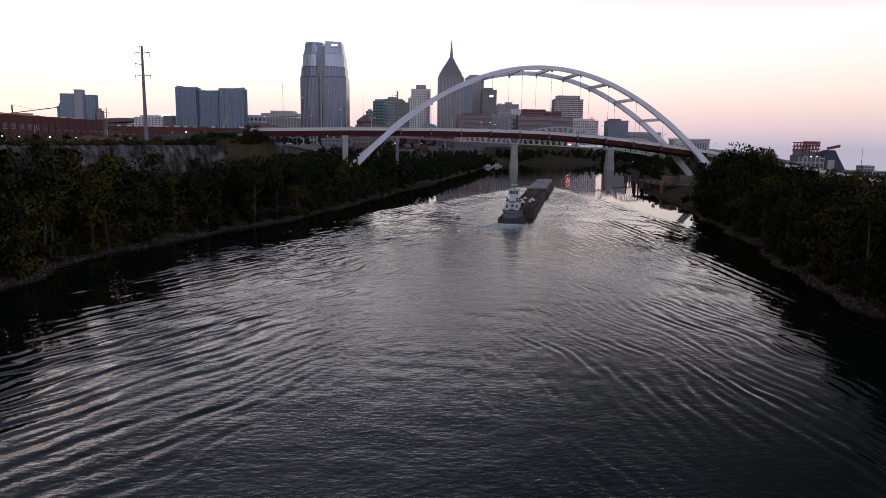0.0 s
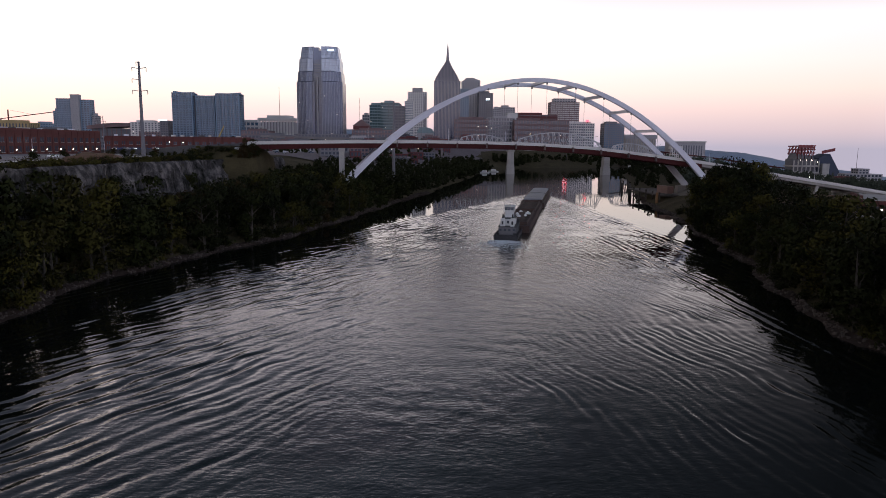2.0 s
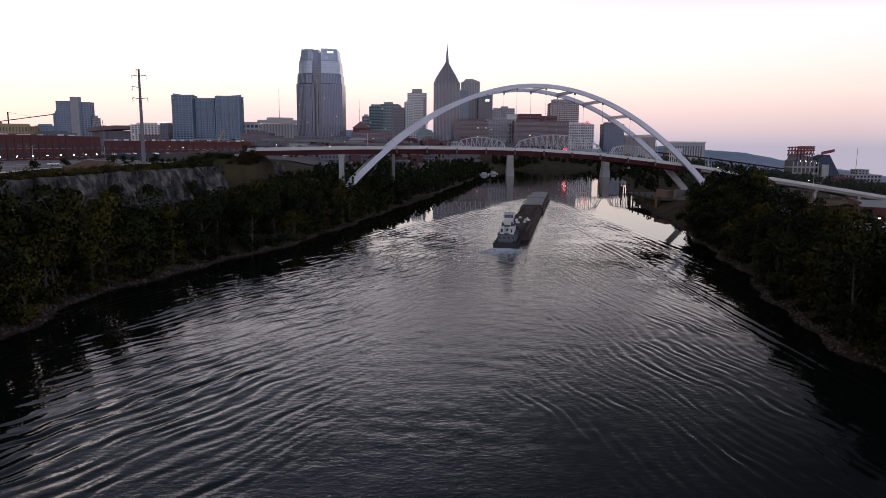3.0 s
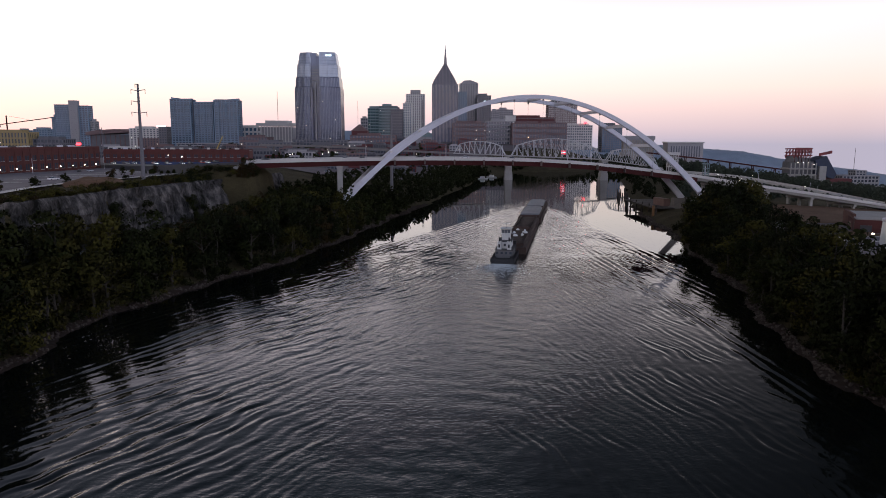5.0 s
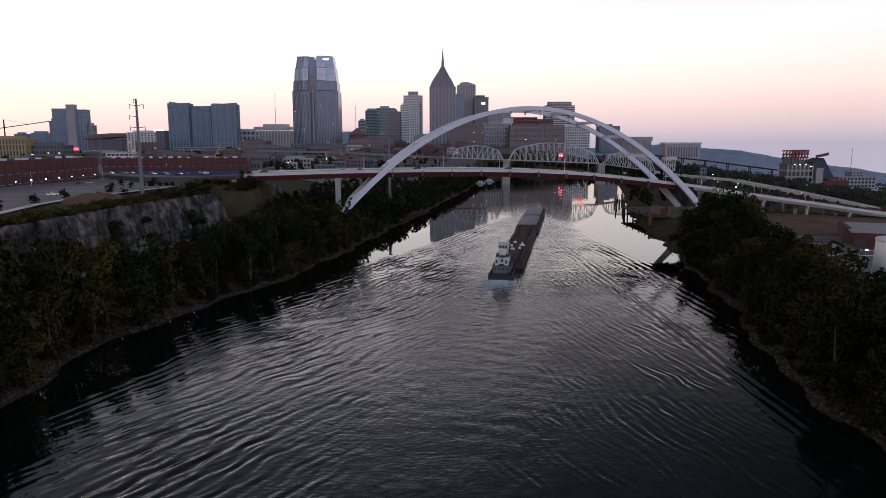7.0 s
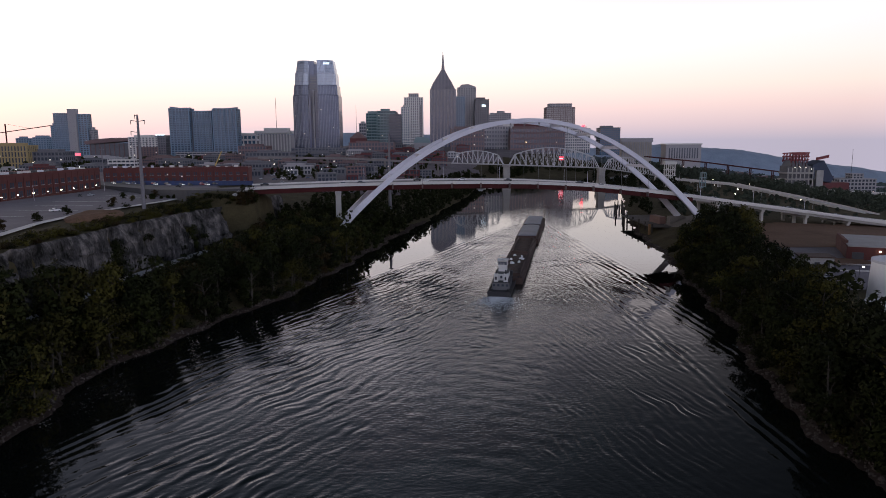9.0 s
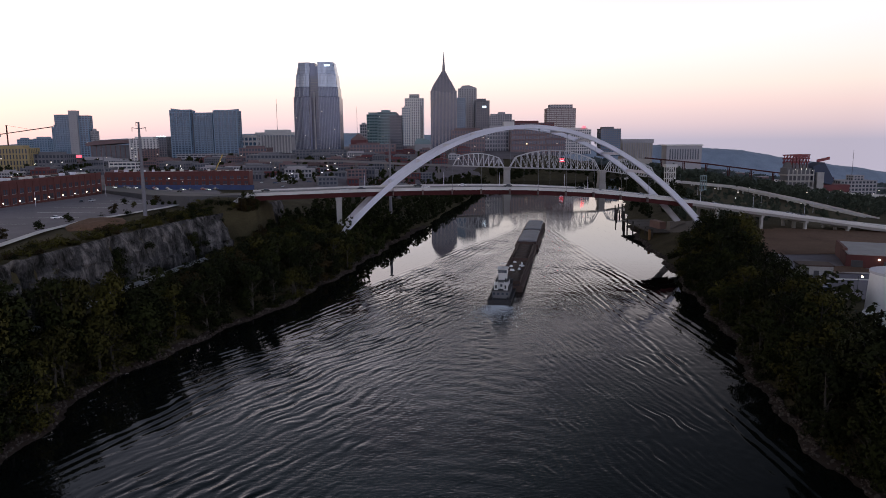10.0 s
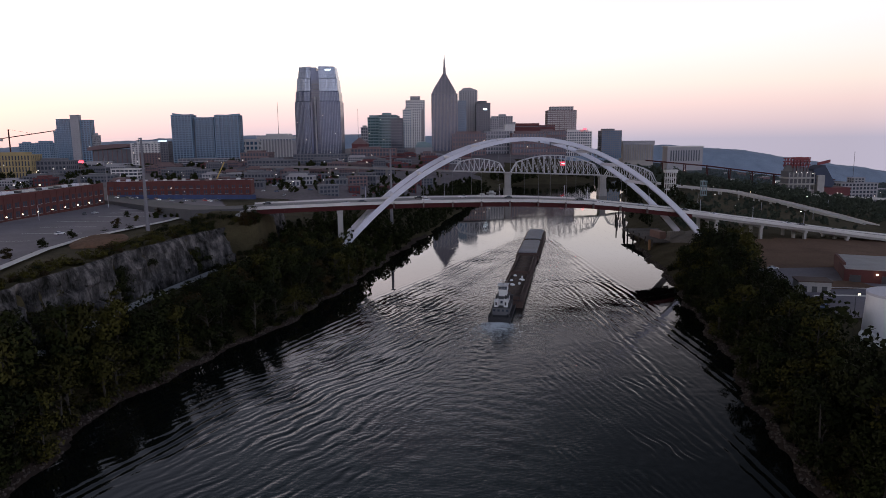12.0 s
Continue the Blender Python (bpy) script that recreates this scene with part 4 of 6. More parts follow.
for i in range(12):
    xx, yy = rng.uniform(-98, -70), rng.uniform(366, 400)
    tree(xx, yy, rng.uniform(6, 10), rng.choice((0, 0, 3, 2)), rng, where="below the road bridge's end")
for i in range(26):
    xx, yy = rng.uniform(-120, -97), rng.uniform(308, 336)
    tree(xx, yy, rng.uniform(2.4, 5.0), rng.choice((0, 0, 3, 1)), rng, name="bush", where="on the slope below the road")
# low growth over the water's edge
for yy in np.arange(104, 410, 10.0):
    yy = float(yy) + rng.uniform(-1.5, 1.5)
    tree(left_at(yy, rng.uniform(1.4, 2.8)), yy, rng.uniform(2.2, 3.8), rng.choice((0, 0, 3, 1)), rng, name="bush")
    if yy < 296:
        tree(right_at(yy, rng.uniform(1.4, 2.8)), yy, rng.uniform(2.2, 3.8), rng.choice((0, 0, 3, 1)), rng, name="bush")
# east bank
y = 92.0
while y < 330:
    for d, lo, hi in ((4.2, 12, 16), (10, 14.5, 18.5), (17, 14.5, 18.5), (25, 11.5, 14.5)):
        dd = d + rng.uniform(-2.5, 2.5)
        if d < 14 and y > 296:
            continue
        if d > 20 and (200 < y < 258 or (y < 200 and rng.random() < 0.4)):
            continue
        yy = y + rng.uniform(-2.5, 2.5)
        if d > 20 and y < 258:
            far_tree(right_at(yy, dd), yy, rng.uniform(lo, hi), 0, rng, "dark back row of the east bank's woods")
            continue
        if 258 < y < 305:
            lo, hi = (lo + 2, hi + 4) if d < 14 else (17, 23)
        elif y < 130:
            lo, hi = lo + 1, hi + 3
        tree(right_at(yy, dd), yy, rng.uniform(lo, hi), rng.choices((0, 1, 3), (5, 2.5, 3))[0], rng)
    for _ in range(1):
        yy = y + rng.uniform(-3, 3)
        tree(right_at(yy, rng.uniform(3, 22)), yy, rng.uniform(2.2, 4.5), rng.choice((0, 1, 3, 1)), rng, name="bush")
    y += 8.2
for x, y, h in ((122, 284, 26.5), (127, 288, 25), (118.5, 277, 20), (131, 293, 21), (134, 282, 18), (121, 292, 24), (116, 270, 15)):
    tree(x, y, h, 0, rng)
# banks past the road bridge
for i in range(46):
    yy = 400 + i * 10.5 + rng.uniform(-4, 4)
    for d in (2.5, 7, 15, 26, 40, 56):
        if d > 30 and yy > 620:
            continue
        far_tree(left_at(yy, d + rng.uniform(-3, 3)), yy, rng.uniform(7, 11) + 0.004 * (yy - 400), rng.choice((0, 0, 3, 1)), rng, "leafy woods on the west bank past the bridge")
for i in range(40):
    yy = 470 + i * 15 + rng.uniform(-5, 5)
    for d in (10, 28, 48):
        far_tree(right_at(yy, d + rng.uniform(-4, 4)), yy, rng.uniform(7, 12), rng.choice((0, 0, 3)), rng, "leafy woods on the east bank past the bridge")
# far bank behind the truss bridge
for i in range(60):
    yy = 1000 + i * 3.0
    for d in (8, 26):
        far_tree(left_at(yy, d + rng.uniform(-5, 5)), yy + rng.uniform(-3, 3), rng.uniform(8, 14), rng.choice((0, 0, 3)), rng, "dark woods on the far river bank")
# trees among the city blocks and the east side
for i in range(460):
    x, y = rng.uniform(-620, 10), rng.uniform(540, 1150)
    if x > shore_left(y) - 25:
        continue
    far_tree(x, y, rng.uniform(5, 10), rng.choice((0, 0, 1, 2)), rng, "scattered leafy trees among the city blocks")
for i in range(2100):
    a, r_ = radians(rng.uniform(13, 38)), 430 + 1500 * rng.random() ** 1.3 
    x, y = r_ * math.sin(a), r_ * math.cos(a)
    if x < shore_right(y) + 30 or y < 435:
        continue
    h = rng.uniform(8, 14)
    yv = float(np.interp(x / y, (0.3275, 0.364, 0.445, 0.533, 0.604, 0.66), (800, 788, 740, 640, 560, 500)))
    if y < yv + 12 and x / y < 0.72:
        zv = float(np.interp(x / y, (0.3275, 0.364, 0.445, 0.533, 0.604, 0.66), (14.5, 11.5, 9.5, 6, 4, 2.5))) - 2.5
        h = min(h, zv + (46 - zv) * max(0, 1 - y / yv) - float(ground_z(x, y)))
        h *= rng.uniform(0.35, 0.75)
        if h < 2.5 or abs(y - yv) < 14 or rng.random() < 0.35:
            continue
        far_tree(x, y, h, 0, rng, "scattered leafy trees on the sloping east side")
        continue
    far_tree(x, y, h + (3 if 800 < y < 1400 and x < 480 else 0), rng.choice((0, 0, 3)), rng, "scattered leafy trees on the sloping east side")
for x, y, h, leaf in ((-152, 236, 5, 2), (-154, 262, 5, 0), (-156, 288, 5, 0), (-157, 330, 5, 2), (-156, 352, 4, 1), (-158, 384, 5, 2), (-170, 372, 4.5, 0), (-150, 410, 4.5, 2), (-166, 440, 5, 0)):
    tree(x, y, h, leaf, rng, near=False, where="in the parking lot")

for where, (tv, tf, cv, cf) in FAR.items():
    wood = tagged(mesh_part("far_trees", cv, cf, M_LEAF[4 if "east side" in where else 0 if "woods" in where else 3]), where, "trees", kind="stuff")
    mesh_part("trunks", tv, tf, M_BARK, wood)

# ---- poles ----
M_POLE = material("weathered_steel_pole", (0.15, 0.145, 0.16), 0.7, vary=0.25, scale=0.5)


def power_pole(x, y, z, h, arms, label):
    t = thing("power_pole", x, y, z, label=label, category="power pole", group="power poles")
    Boxes().tube((0, 0, -2), (0, 0, h), 1.05 * h / 45, 0.45 * h / 45, 10).end("mast", M_POLE, t)
    for k, (za, ln) in enumerate(arms):
        for s in ((-1,) if k % 2 == 0 else (-1, 1)):
            Boxes().bar((0, 0, za), (s * ln, 0, za + 0.5), 0.28).end("arm", M_POLE, t)
            Boxes().tube((s * ln, 0, za + 0.5), (s * ln, 0, za - 1.4), 0.16, 0.12, 6).end("insulator", M_DARKMETAL, t)
    return t


power_pole(-134.8, 315, 25, 43.6, ((43, 1.2), (40.5, 3.2), (35.5, 3.4), (30.5, 3.4)), "tall weathered steel power pole on the bluff")
power_pole(-29, 456, 12, 49, ((46, 3.5), (43, 3.5), (40, 3.5)), "tall dark steel power pole past the road bridge")
power_pole(279, 700, -2, 26, ((24, 2.0),), "tall dark steel pole on the east bank")
power_pole(-300, 620, 25, 30, ((28, 2.0), (25, 2.4)), "slim steel power pole among the city blocks")
for x, y, h in ((-343, 1500, 112), (925, 1500, 100), (-215, 1900, 110), (700, 1900, 70)):
    t = thing("radio_mast", x, y, float(ground_z(x, y)), label="thin distant lattice radio mast", category="radio mast", group="radio masts")
    Boxes().tube((0, 0, -4), (0, 0, h), 0.7, 0.35, 5).end("mast", M_DARKMETAL, t)

# ---- the tow: a pushboat and its barges ----
M_RUST = material("rusty_barge_steel", (0.075, 0.045, 0.035), 0.8, vary=0.4, scale=0.8)
M_CARGO = material("dark_brown_cargo", (0.085, 0.058, 0.042), 0.95, vary=0.5, scale=1.0, bump=0.8, bump_scale=1.5, dist=0.4)
M_COVER = material("grey_barge_cover", (0.19, 0.205, 0.235), 0.55, vary=0.2, scale=0.6)
M_BOATWHITE = material("boat_white_paint", (0.62, 0.62, 0.60), 0.5, vary=0.12, scale=1.0)
M_BOATDARK = material("boat_dark_paint", (0.025, 0.025, 0.028), 0.6, vary=0.3, scale=1.0)
M_TARP = material("white_tarpaulin", (0.75, 0.75, 0.73), 0.7, vary=0.1)
M_BOATGREY = material("boat_grey_paint", (0.12, 0.12, 0.125), 0.6, vary=0.25, scale=1.0)
HEAD = math.degrees(TOW_A) - 90


def tow_at(s, side=0.0):
    return TOW_X + TOW_D[0] * s + TOW_D[1] * side, TOW_Y + TOW_D[1] * s - TOW_D[0] * side


def barge(s, length, covered):
    x, y = tow_at(s, 1.6)
    t = thing("covered_barge" if covered else "hopper_barge", x, y, 0, HEAD,
              label="long river barge with grey ribbed covers afloat" if covered else "open rusty river barge heaped with dark brown cargo", category="barge", group="barges of the tow")
    w = 6.3 if covered else 5.35
    Boxes().prism([(-w, 2.6), (w, 2.6), (w, -0.6), (w - 0.4, -0.9), (-w + 0.4, -0.9), (-w, -0.6)], 0.2, length - 0.2).end("hull", M_RUST, t)
    for a, c in ((-w + 0.05, -w + 1.2), (w - 1.2, w - 0.05)):
        Boxes().box(a, c, 0.3, length - 0.3, 2.6, 2.75).end("side_deck", M_RUST, t)
    for a, c in ((-w + 1.2, -w + 1.5), (w - 1.5, w - 1.2)):
        Boxes().box(a, c, 3, length - 3, 2.6, 4.0).end("coaming", M_RUST, t)
    for a in (3, length - 3.3):
        Boxes().box(-w + 1.5, w - 1.5, a, a + 0.3, 2.6, 4.0).end("end_coaming", M_RUST, t)
    if covered:
        n = 9
        for i in range(n):
            y0 = 3.2 + (length - 6.4) * i / n
            y1 = 3.2 + (length - 6.4) * (i + 1) / n - 0.12
            Boxes().prism([(-5.1, 3.9), (5.1, 3.9), (5.1, 4.2), (4.2, 4.5), (1.6, 4.7), (-1.6, 4.7), (-4.2, 4.5), (-5.1, 4.2)], y0, y1).end("hatch_cover", M_COVER, t)
    else:
        nx_, ny_ = 12, int(length / 1.5)
        v, f = [], []
        for j in range(ny_ + 1):
            for i in range(nx_ + 1):
                xx, yy = -3.85 + 7.7 * i / nx_, 3.4 + (length - 6.8) * j / ny_
                v.append((xx, yy, 3.0 + 1.0 * (1 - (xx / 3.9) ** 2) * (0.6 + 0.5 * noise.noise(Vector((yy * 0.22, s, 0)))) + 0.35 * noise.noise(Vector((xx, yy * 0.8, s)))))
        for j in range(ny_):
            for i in range(nx_):
                n = j * (nx_ + 1) + i
                f.append((n, n + 1, n + nx_ + 2, n + nx_ + 1))
        mesh_part("cargo", v, f, M_CARGO, t, "heaped dark brown bulk cargo")
    for yy in (1.5, length - 1.5):
        for xx in (-3.5, 3.5):
            Boxes().tube((xx, yy, 2.6), (xx, yy, 3.2), 0.22, 0.22, 8).end("bollard", M_BOATDARK, t)
    return t


barge(22.5, 54, False)
barge(76.5, 54, False)
barge(130.5, 52, True)
barge(182.5, 52, True)
r = random.Random(3)
for s, side, a, b in ((49, -1.0, 2.0, 1.2), (52, 1.8, 1.2, 2.6), (58, -2.2, 1.4, 1.2), (60, 2.4, 2.6, 1.2), (66, 2.0, 0.9, 2.2), (69, -1.4, 1.6, 0.8)):
    x, y = tow_at(s, 1.6 + side)
    t = thing("tarpaulin_bundle", x, y, 3.75, HEAD + r.uniform(-20, 20), label="crumpled white tarpaulin lying on the barge cargo", category="tarpaulin", group="tarpaulins on the cargo")
    bm = bmesh.new()
    bmesh.ops.create_icosphere(bm, subdivisions=3, radius=1)
    for v in bm.verts:
        v.co = Vector((v.co.x * a / 2, v.co.y * b / 2, max(v.co.z, -0.4) * 0.7)) * (1 + 0.3 * noise.noise(v.co * 2 + Vector((s, 0, 0))))
    part("cover", bm, M_TARP, t)

boat = thing("towboat", *tow_at(0.5, 0.0), 0, HEAD, label="white and dark river towboat pushing the barges", category="boat")
Boxes().prism([(-4.3, 1.2), (4.3, 1.2), (4.1, -0.5), (3.2, -1.0), (-3.2, -1.0), (-4.1, -0.5)], 0, 21.5).end("hull", M_BOATDARK, boat)
Boxes().box(-4.3, 4.3, 0, 21.4, 1.204, 1.35).end("main_deck", M_BOATDARK, boat)
for a, c in ((-4.3, -4.1), (4.1, 4.3)):
    Boxes().box(a, c, 0, 21.4, 1.354, 1.8).end("bulwark", M_BOATDARK, boat)
Boxes().box(-4.1, 4.1, 0.0, 0.2, 1.354, 1.8).end("stern_rail", M_BOATDARK, boat)
Boxes().box(-3.1, 3.1, 5.0, 19.0, 1.354, 4.1).end("deckhouse", M_BOATGREY, boat)
Boxes().box(-3.4, 3.4, 4.7, 19.3, 4.1, 4.3).end("boat_deck", M_BOATDARK, boat)
Boxes().box(-2.2, 2.2, 8.0, 18.5, 4.3, 6.8).end("cabin", M_BOATWHITE, boat)
Boxes().box(-2.5, 2.5, 7.7, 18.8, 6.8, 6.95).end("cabin_roof", M_BOATDARK, boat)
Boxes().box(-1.5, 1.5, 12.0, 16.5, 6.95, 9.0).end("bridge_deck_house", M_BOATWHITE, boat)
ph = Boxes().box(-1.8, 1.8, 11.8, 16.6, 9.0, 11.0, 0.1).end("pilothouse", M_BOATWHITE, boat)
for a in (-1.6, -0.5, 0.6):
    Boxes().box(a, a + 1.0, 11.72, 11.86, 9.6, 10.75).end("pane", M_DARKGLASS, ph)
Boxes().box(-2.1, 2.1, 11.3, 17.0, 11.0, 11.2).end("pilothouse_roof", M_BOATWHITE, boat)
for x in (-1.75, 1.75):
    st = Boxes().box(x - 0.75, x + 0.75, 5.4, 7.6, 4.3, 7.2, 0.1).end("funnel", M_BOATWHITE, boat)
    Boxes().tube((x, 6.6, 7.2), (x, 6.4, 8.6), 0.3, 0.28, 8).end("exhaust_pipe", M_BOATDARK, st)
    Boxes().box(x - 0.3, x + 0.3, 5.3, 5.44, 5.0, 6.2).end("louvre", M_BOATDARK, st)
for x in (-2.4, -0.8, 0.8, 2.4):
    Boxes().box(x - 0.4, x + 0.4, 4.9, 5.0, 2.7, 3.5).end("window", M_DARKGLASS, boat)
for x in (-1.6, 0, 1.6):
    Boxes().box(x - 0.4, x + 0.4, 7.88, 8.0, 5.1, 6.1).end("window", M_DARKGLASS, boat)
Boxes().tube((0, 14, 11.2), (0, 14, 14.0), 0.1, 0.06, 6).end("mast", M_BOATDARK, boat)
Boxes().bar((-1.2, 14, 12.8), (1.2, 14, 12.8), 0.25).end("radar_bar", M_BOATWHITE, boat)
for x in (-2.6, 2.6):
    Boxes().box(x - 0.6, x + 0.6, 20.2, 21.9, 1.354, 5.6).end("push_knee", M_BOATDARK, boat)
for x in (-3.0, 3.0):
    Boxes().tube((x, 2.5, 1.35), (x, 2.5, 2.3), 0.5, 0.5, 10).end("capstan", M_BOATDARK, boat)
# foam astern
M_FOAM = material("wake_foam", (0.62, 0.66, 0.66), 0.6, vary=0.25, scale=2)
r = random.Random(9)
v, f = [], []
for k in range(2200):
    s = -abs(r.gauss(0, 9)) - 0.3
    side = r.gauss(0, 2.2 + 0.13 * -s)
    x, y = tow_at(s, side)
    a, b_ = r.uniform(0.1, 0.5), r.uniform(0.08, 0.24)
    ang = r.uniform(0, 6.28)
    n = len(v)
    z = float(wave_z(np.array([x]), np.array([y]))[0]) + 0.05
    for i in range(6):
        q = i * math.pi / 3
        dx, dy = a * math.cos(q) * r.uniform(0.6, 1), b_ * math.sin(q) * r.uniform(0.6, 1)
        v.append((x + dx * math.cos(ang) - dy * math.sin(ang), y + dx * math.sin(ang) + dy * math.cos(ang), z))
    v.append((x, y, z + 0.07))
    f += [(n + i, n + (i + 1) % 6, n + 6) for i in range(6)]
tagged(mesh_part("wake_foam", v, f, M_FOAM), "white churned foam behind the towboat", "foam", kind="stuff")

# ---- the truss bridge downstream ----
M_TRUSS = material("pale_grey_truss_paint", (0.42, 0.42, 0.43), 0.6, vary=0.15, scale=0.5)
tb = thing("truss_bridge", 141, 800, 0, label="pale grey steel truss footbridge on stone piers across the river", category="bridge")
TBX, TBZ = (20, 85, 195, 262), (31.0, 28.6, 24.5, 15.0)


def tbz(x):
    return float(np.interp(x, TBX, TBZ))


def truss(x0, x1, n, hmax, hend):
    px_ = [x0 + (x1 - x0) * i / n for i in range(n + 1)]
    def top(x):
        u = (x - x0) / (x1 - x0) * 2 - 1
        return tbz(x) + hend + (hmax - hend) * (1 - u * u)
    for yy in (-4.5, 4.5):
        P = lambda x, up: (x - 141, yy, top(x) if up else tbz(x))
        for i in range(n):
            Boxes().bar(P(px_[i], 0), P(px_[i + 1], 0), 0.9).end("bottom_chord", M_TRUSS, tb)
            if 0 < i < n - 1:
                Boxes().bar(P(px_[i], 1), P(px_[i + 1], 1), 0.9).end("top_chord", M_TRUSS, tb)
                up = i < n / 2
                Boxes().bar(P(px_[i], up), P(px_[i + 1], not up), 0.45).end("diagonal", M_TRUSS, tb)
            if 0 < i < n:
                Boxes().bar(P(px_[i], 0), P(px_[i], 1), 0.55).end("post", M_TRUSS, tb)
        Boxes().bar(P(px_[0], 0), P(px_[1], 1), 0.9).end("end_post", M_TRUSS, tb)
        Boxes().bar(P(px_[-1], 0), P(px_[-2], 1), 0.9).end("end_post", M_TRUSS, tb)
    for i in range(1, n):
        Boxes().bar((px_[i] - 141, -4.5, top(px_[i])), (px_[i] - 141, 4.5, top(px_[i])), 0.45).end("sway_bar", M_TRUSS, tb)


truss(22, 82, 10, 15, 8)
truss(89, 194, 16, 21.5, 9)
truss(201, 261, 10, 16.5, 8)
for i in range(24):
    xa, xb = 20 + i * 10.1, 20 + (i + 1) * 10.1
    Boxes().bar((xa - 141, 0, tbz(xa) - 0.2), (xb - 141, 0, tbz(xb) - 0.2), 10, 1.2).end("deck", M_CONCRETE, tb)
M_STONE = material("pale_pier_stone", (0.27, 0.255, 0.24), 0.9, vary=0.3, scale=0.4, bump=0.3)
for x in (85.5, 197.5):
    t = thing("truss_pier", x, 800, 0, label="pale concrete truss bridge pier standing in the water", category="bridge pier", group="piers of the truss bridge")
    h = tbz(x) - 1
    Boxes().box(-4.7, 4.7, -7, 7, -3, h * 0.36, 0.5).end("footing", M_STONE, t)
    Boxes().box(-3.7, 3.7, -6, 6, h * 0.36, h - 2, 0.3).end("shaft", M_STONE, t)
    Boxes().box(-4.1, 4.1, -6.5, 6.5, h - 2, h).end("cap", M_STONE, t)


def viaduct(pts, width, col_step, label, name="viaduct", mat=M_PALE):
    t = thing(name, 0, 0, 0, label=label, category="viaduct")
    P = []
    for i in range(len(pts) - 1):
        a, c = Vector(pts[i]), Vector(pts[i + 1])
        k = max(1, int((c - a).length / 14))
        P += [a.lerp(c, j / k) for j in range(k)]
    P.append(Vector(pts[-1]))
    run = 0
    for i in range(len(P) - 1):
        Boxes().bar(P[i] - Vector((0, 0, 0.7)), P[i + 1] - Vector((0, 0, 0.7)), width, 1.4).end("deck_span", mat, t)
        d = (P[i + 1] - P[i]).normalized()
        n = Vector((-d.y, d.x, 0)) * (width / 2 - 0.2)
        for s in (-1, 1):
            Boxes().bar(P[i] + n * s + Vector((0, 0, 0.45)), P[i + 1] + n * s + Vector((0, 0, 0.45)), 0.35, 0.9).end("parapet", mat, t)
        run += (P[i + 1] - P[i]).length
        if run > col_step:
            run = 0
            g = float(ground_z(P[i].x, P[i].y))
            if g < P[i].z - 2:
                for s in (-0.6, 0.6):
                    q = P[i] + n * s
                    Boxes().box(q.x - 0.7, q.x + 0.7, q.y - 0.7, q.y + 0.7, g - 1, P[i].z - 1.4).end("column", mat, t)
    return t


M_TRESTLE = material("dark_trestle_steel", (0.15, 0.135, 0.13), 0.7, vary=0.25, scale=0.4)
viaduct([(262, 800, 14.5), (287, 788, 11.0), (329, 740, 8), (341, 640, 3), (338, 560, 0.6), (330, 500, -0.4)], 10, 24, "pale concrete approach viaduct of the truss bridge")
viaduct([(20, 800, 31), (-40, 790, 34), (-105, 770, 38), (-190, 740, 40)], 10, 20, "dark steel trestle viaduct among the city blocks", mat=M_TRESTLE)
viaduct([(400, 1290, 26), (520, 1300, 14), (650, 1300, -3), (760, 1290, -14)], 12, 40, "distant brown steel highway viaduct", mat=M_GIRDER)
viaduct([(270, 960, 6), (330, 930, 2), (420, 900, -4), (560, 860, -12), (700, 820, -18)], 12, 40, "distant grey concrete highway viaduct")

# ---- buildings ----


def shared(name, me, parent, loc, label=""):
    ob = new(name, me)
    ob.parent = parent
    ob.location = loc
    if label:
        ob["label"] = label
    return ob


def box_mesh(name, x0, x1, y0, y1, z0, z1, mat, top=0.0):
    b = Boxes().box(x0, x1, y0, y1, z0, z1, top)
    me = bpy.data.meshes.new(name)
    me.from_pydata(b.v, [], b.f)
    me.materials.append(mat)
    return me


M_LIT = glowing("lit_window", (1.0, 0.88, 0.7), 0.8)


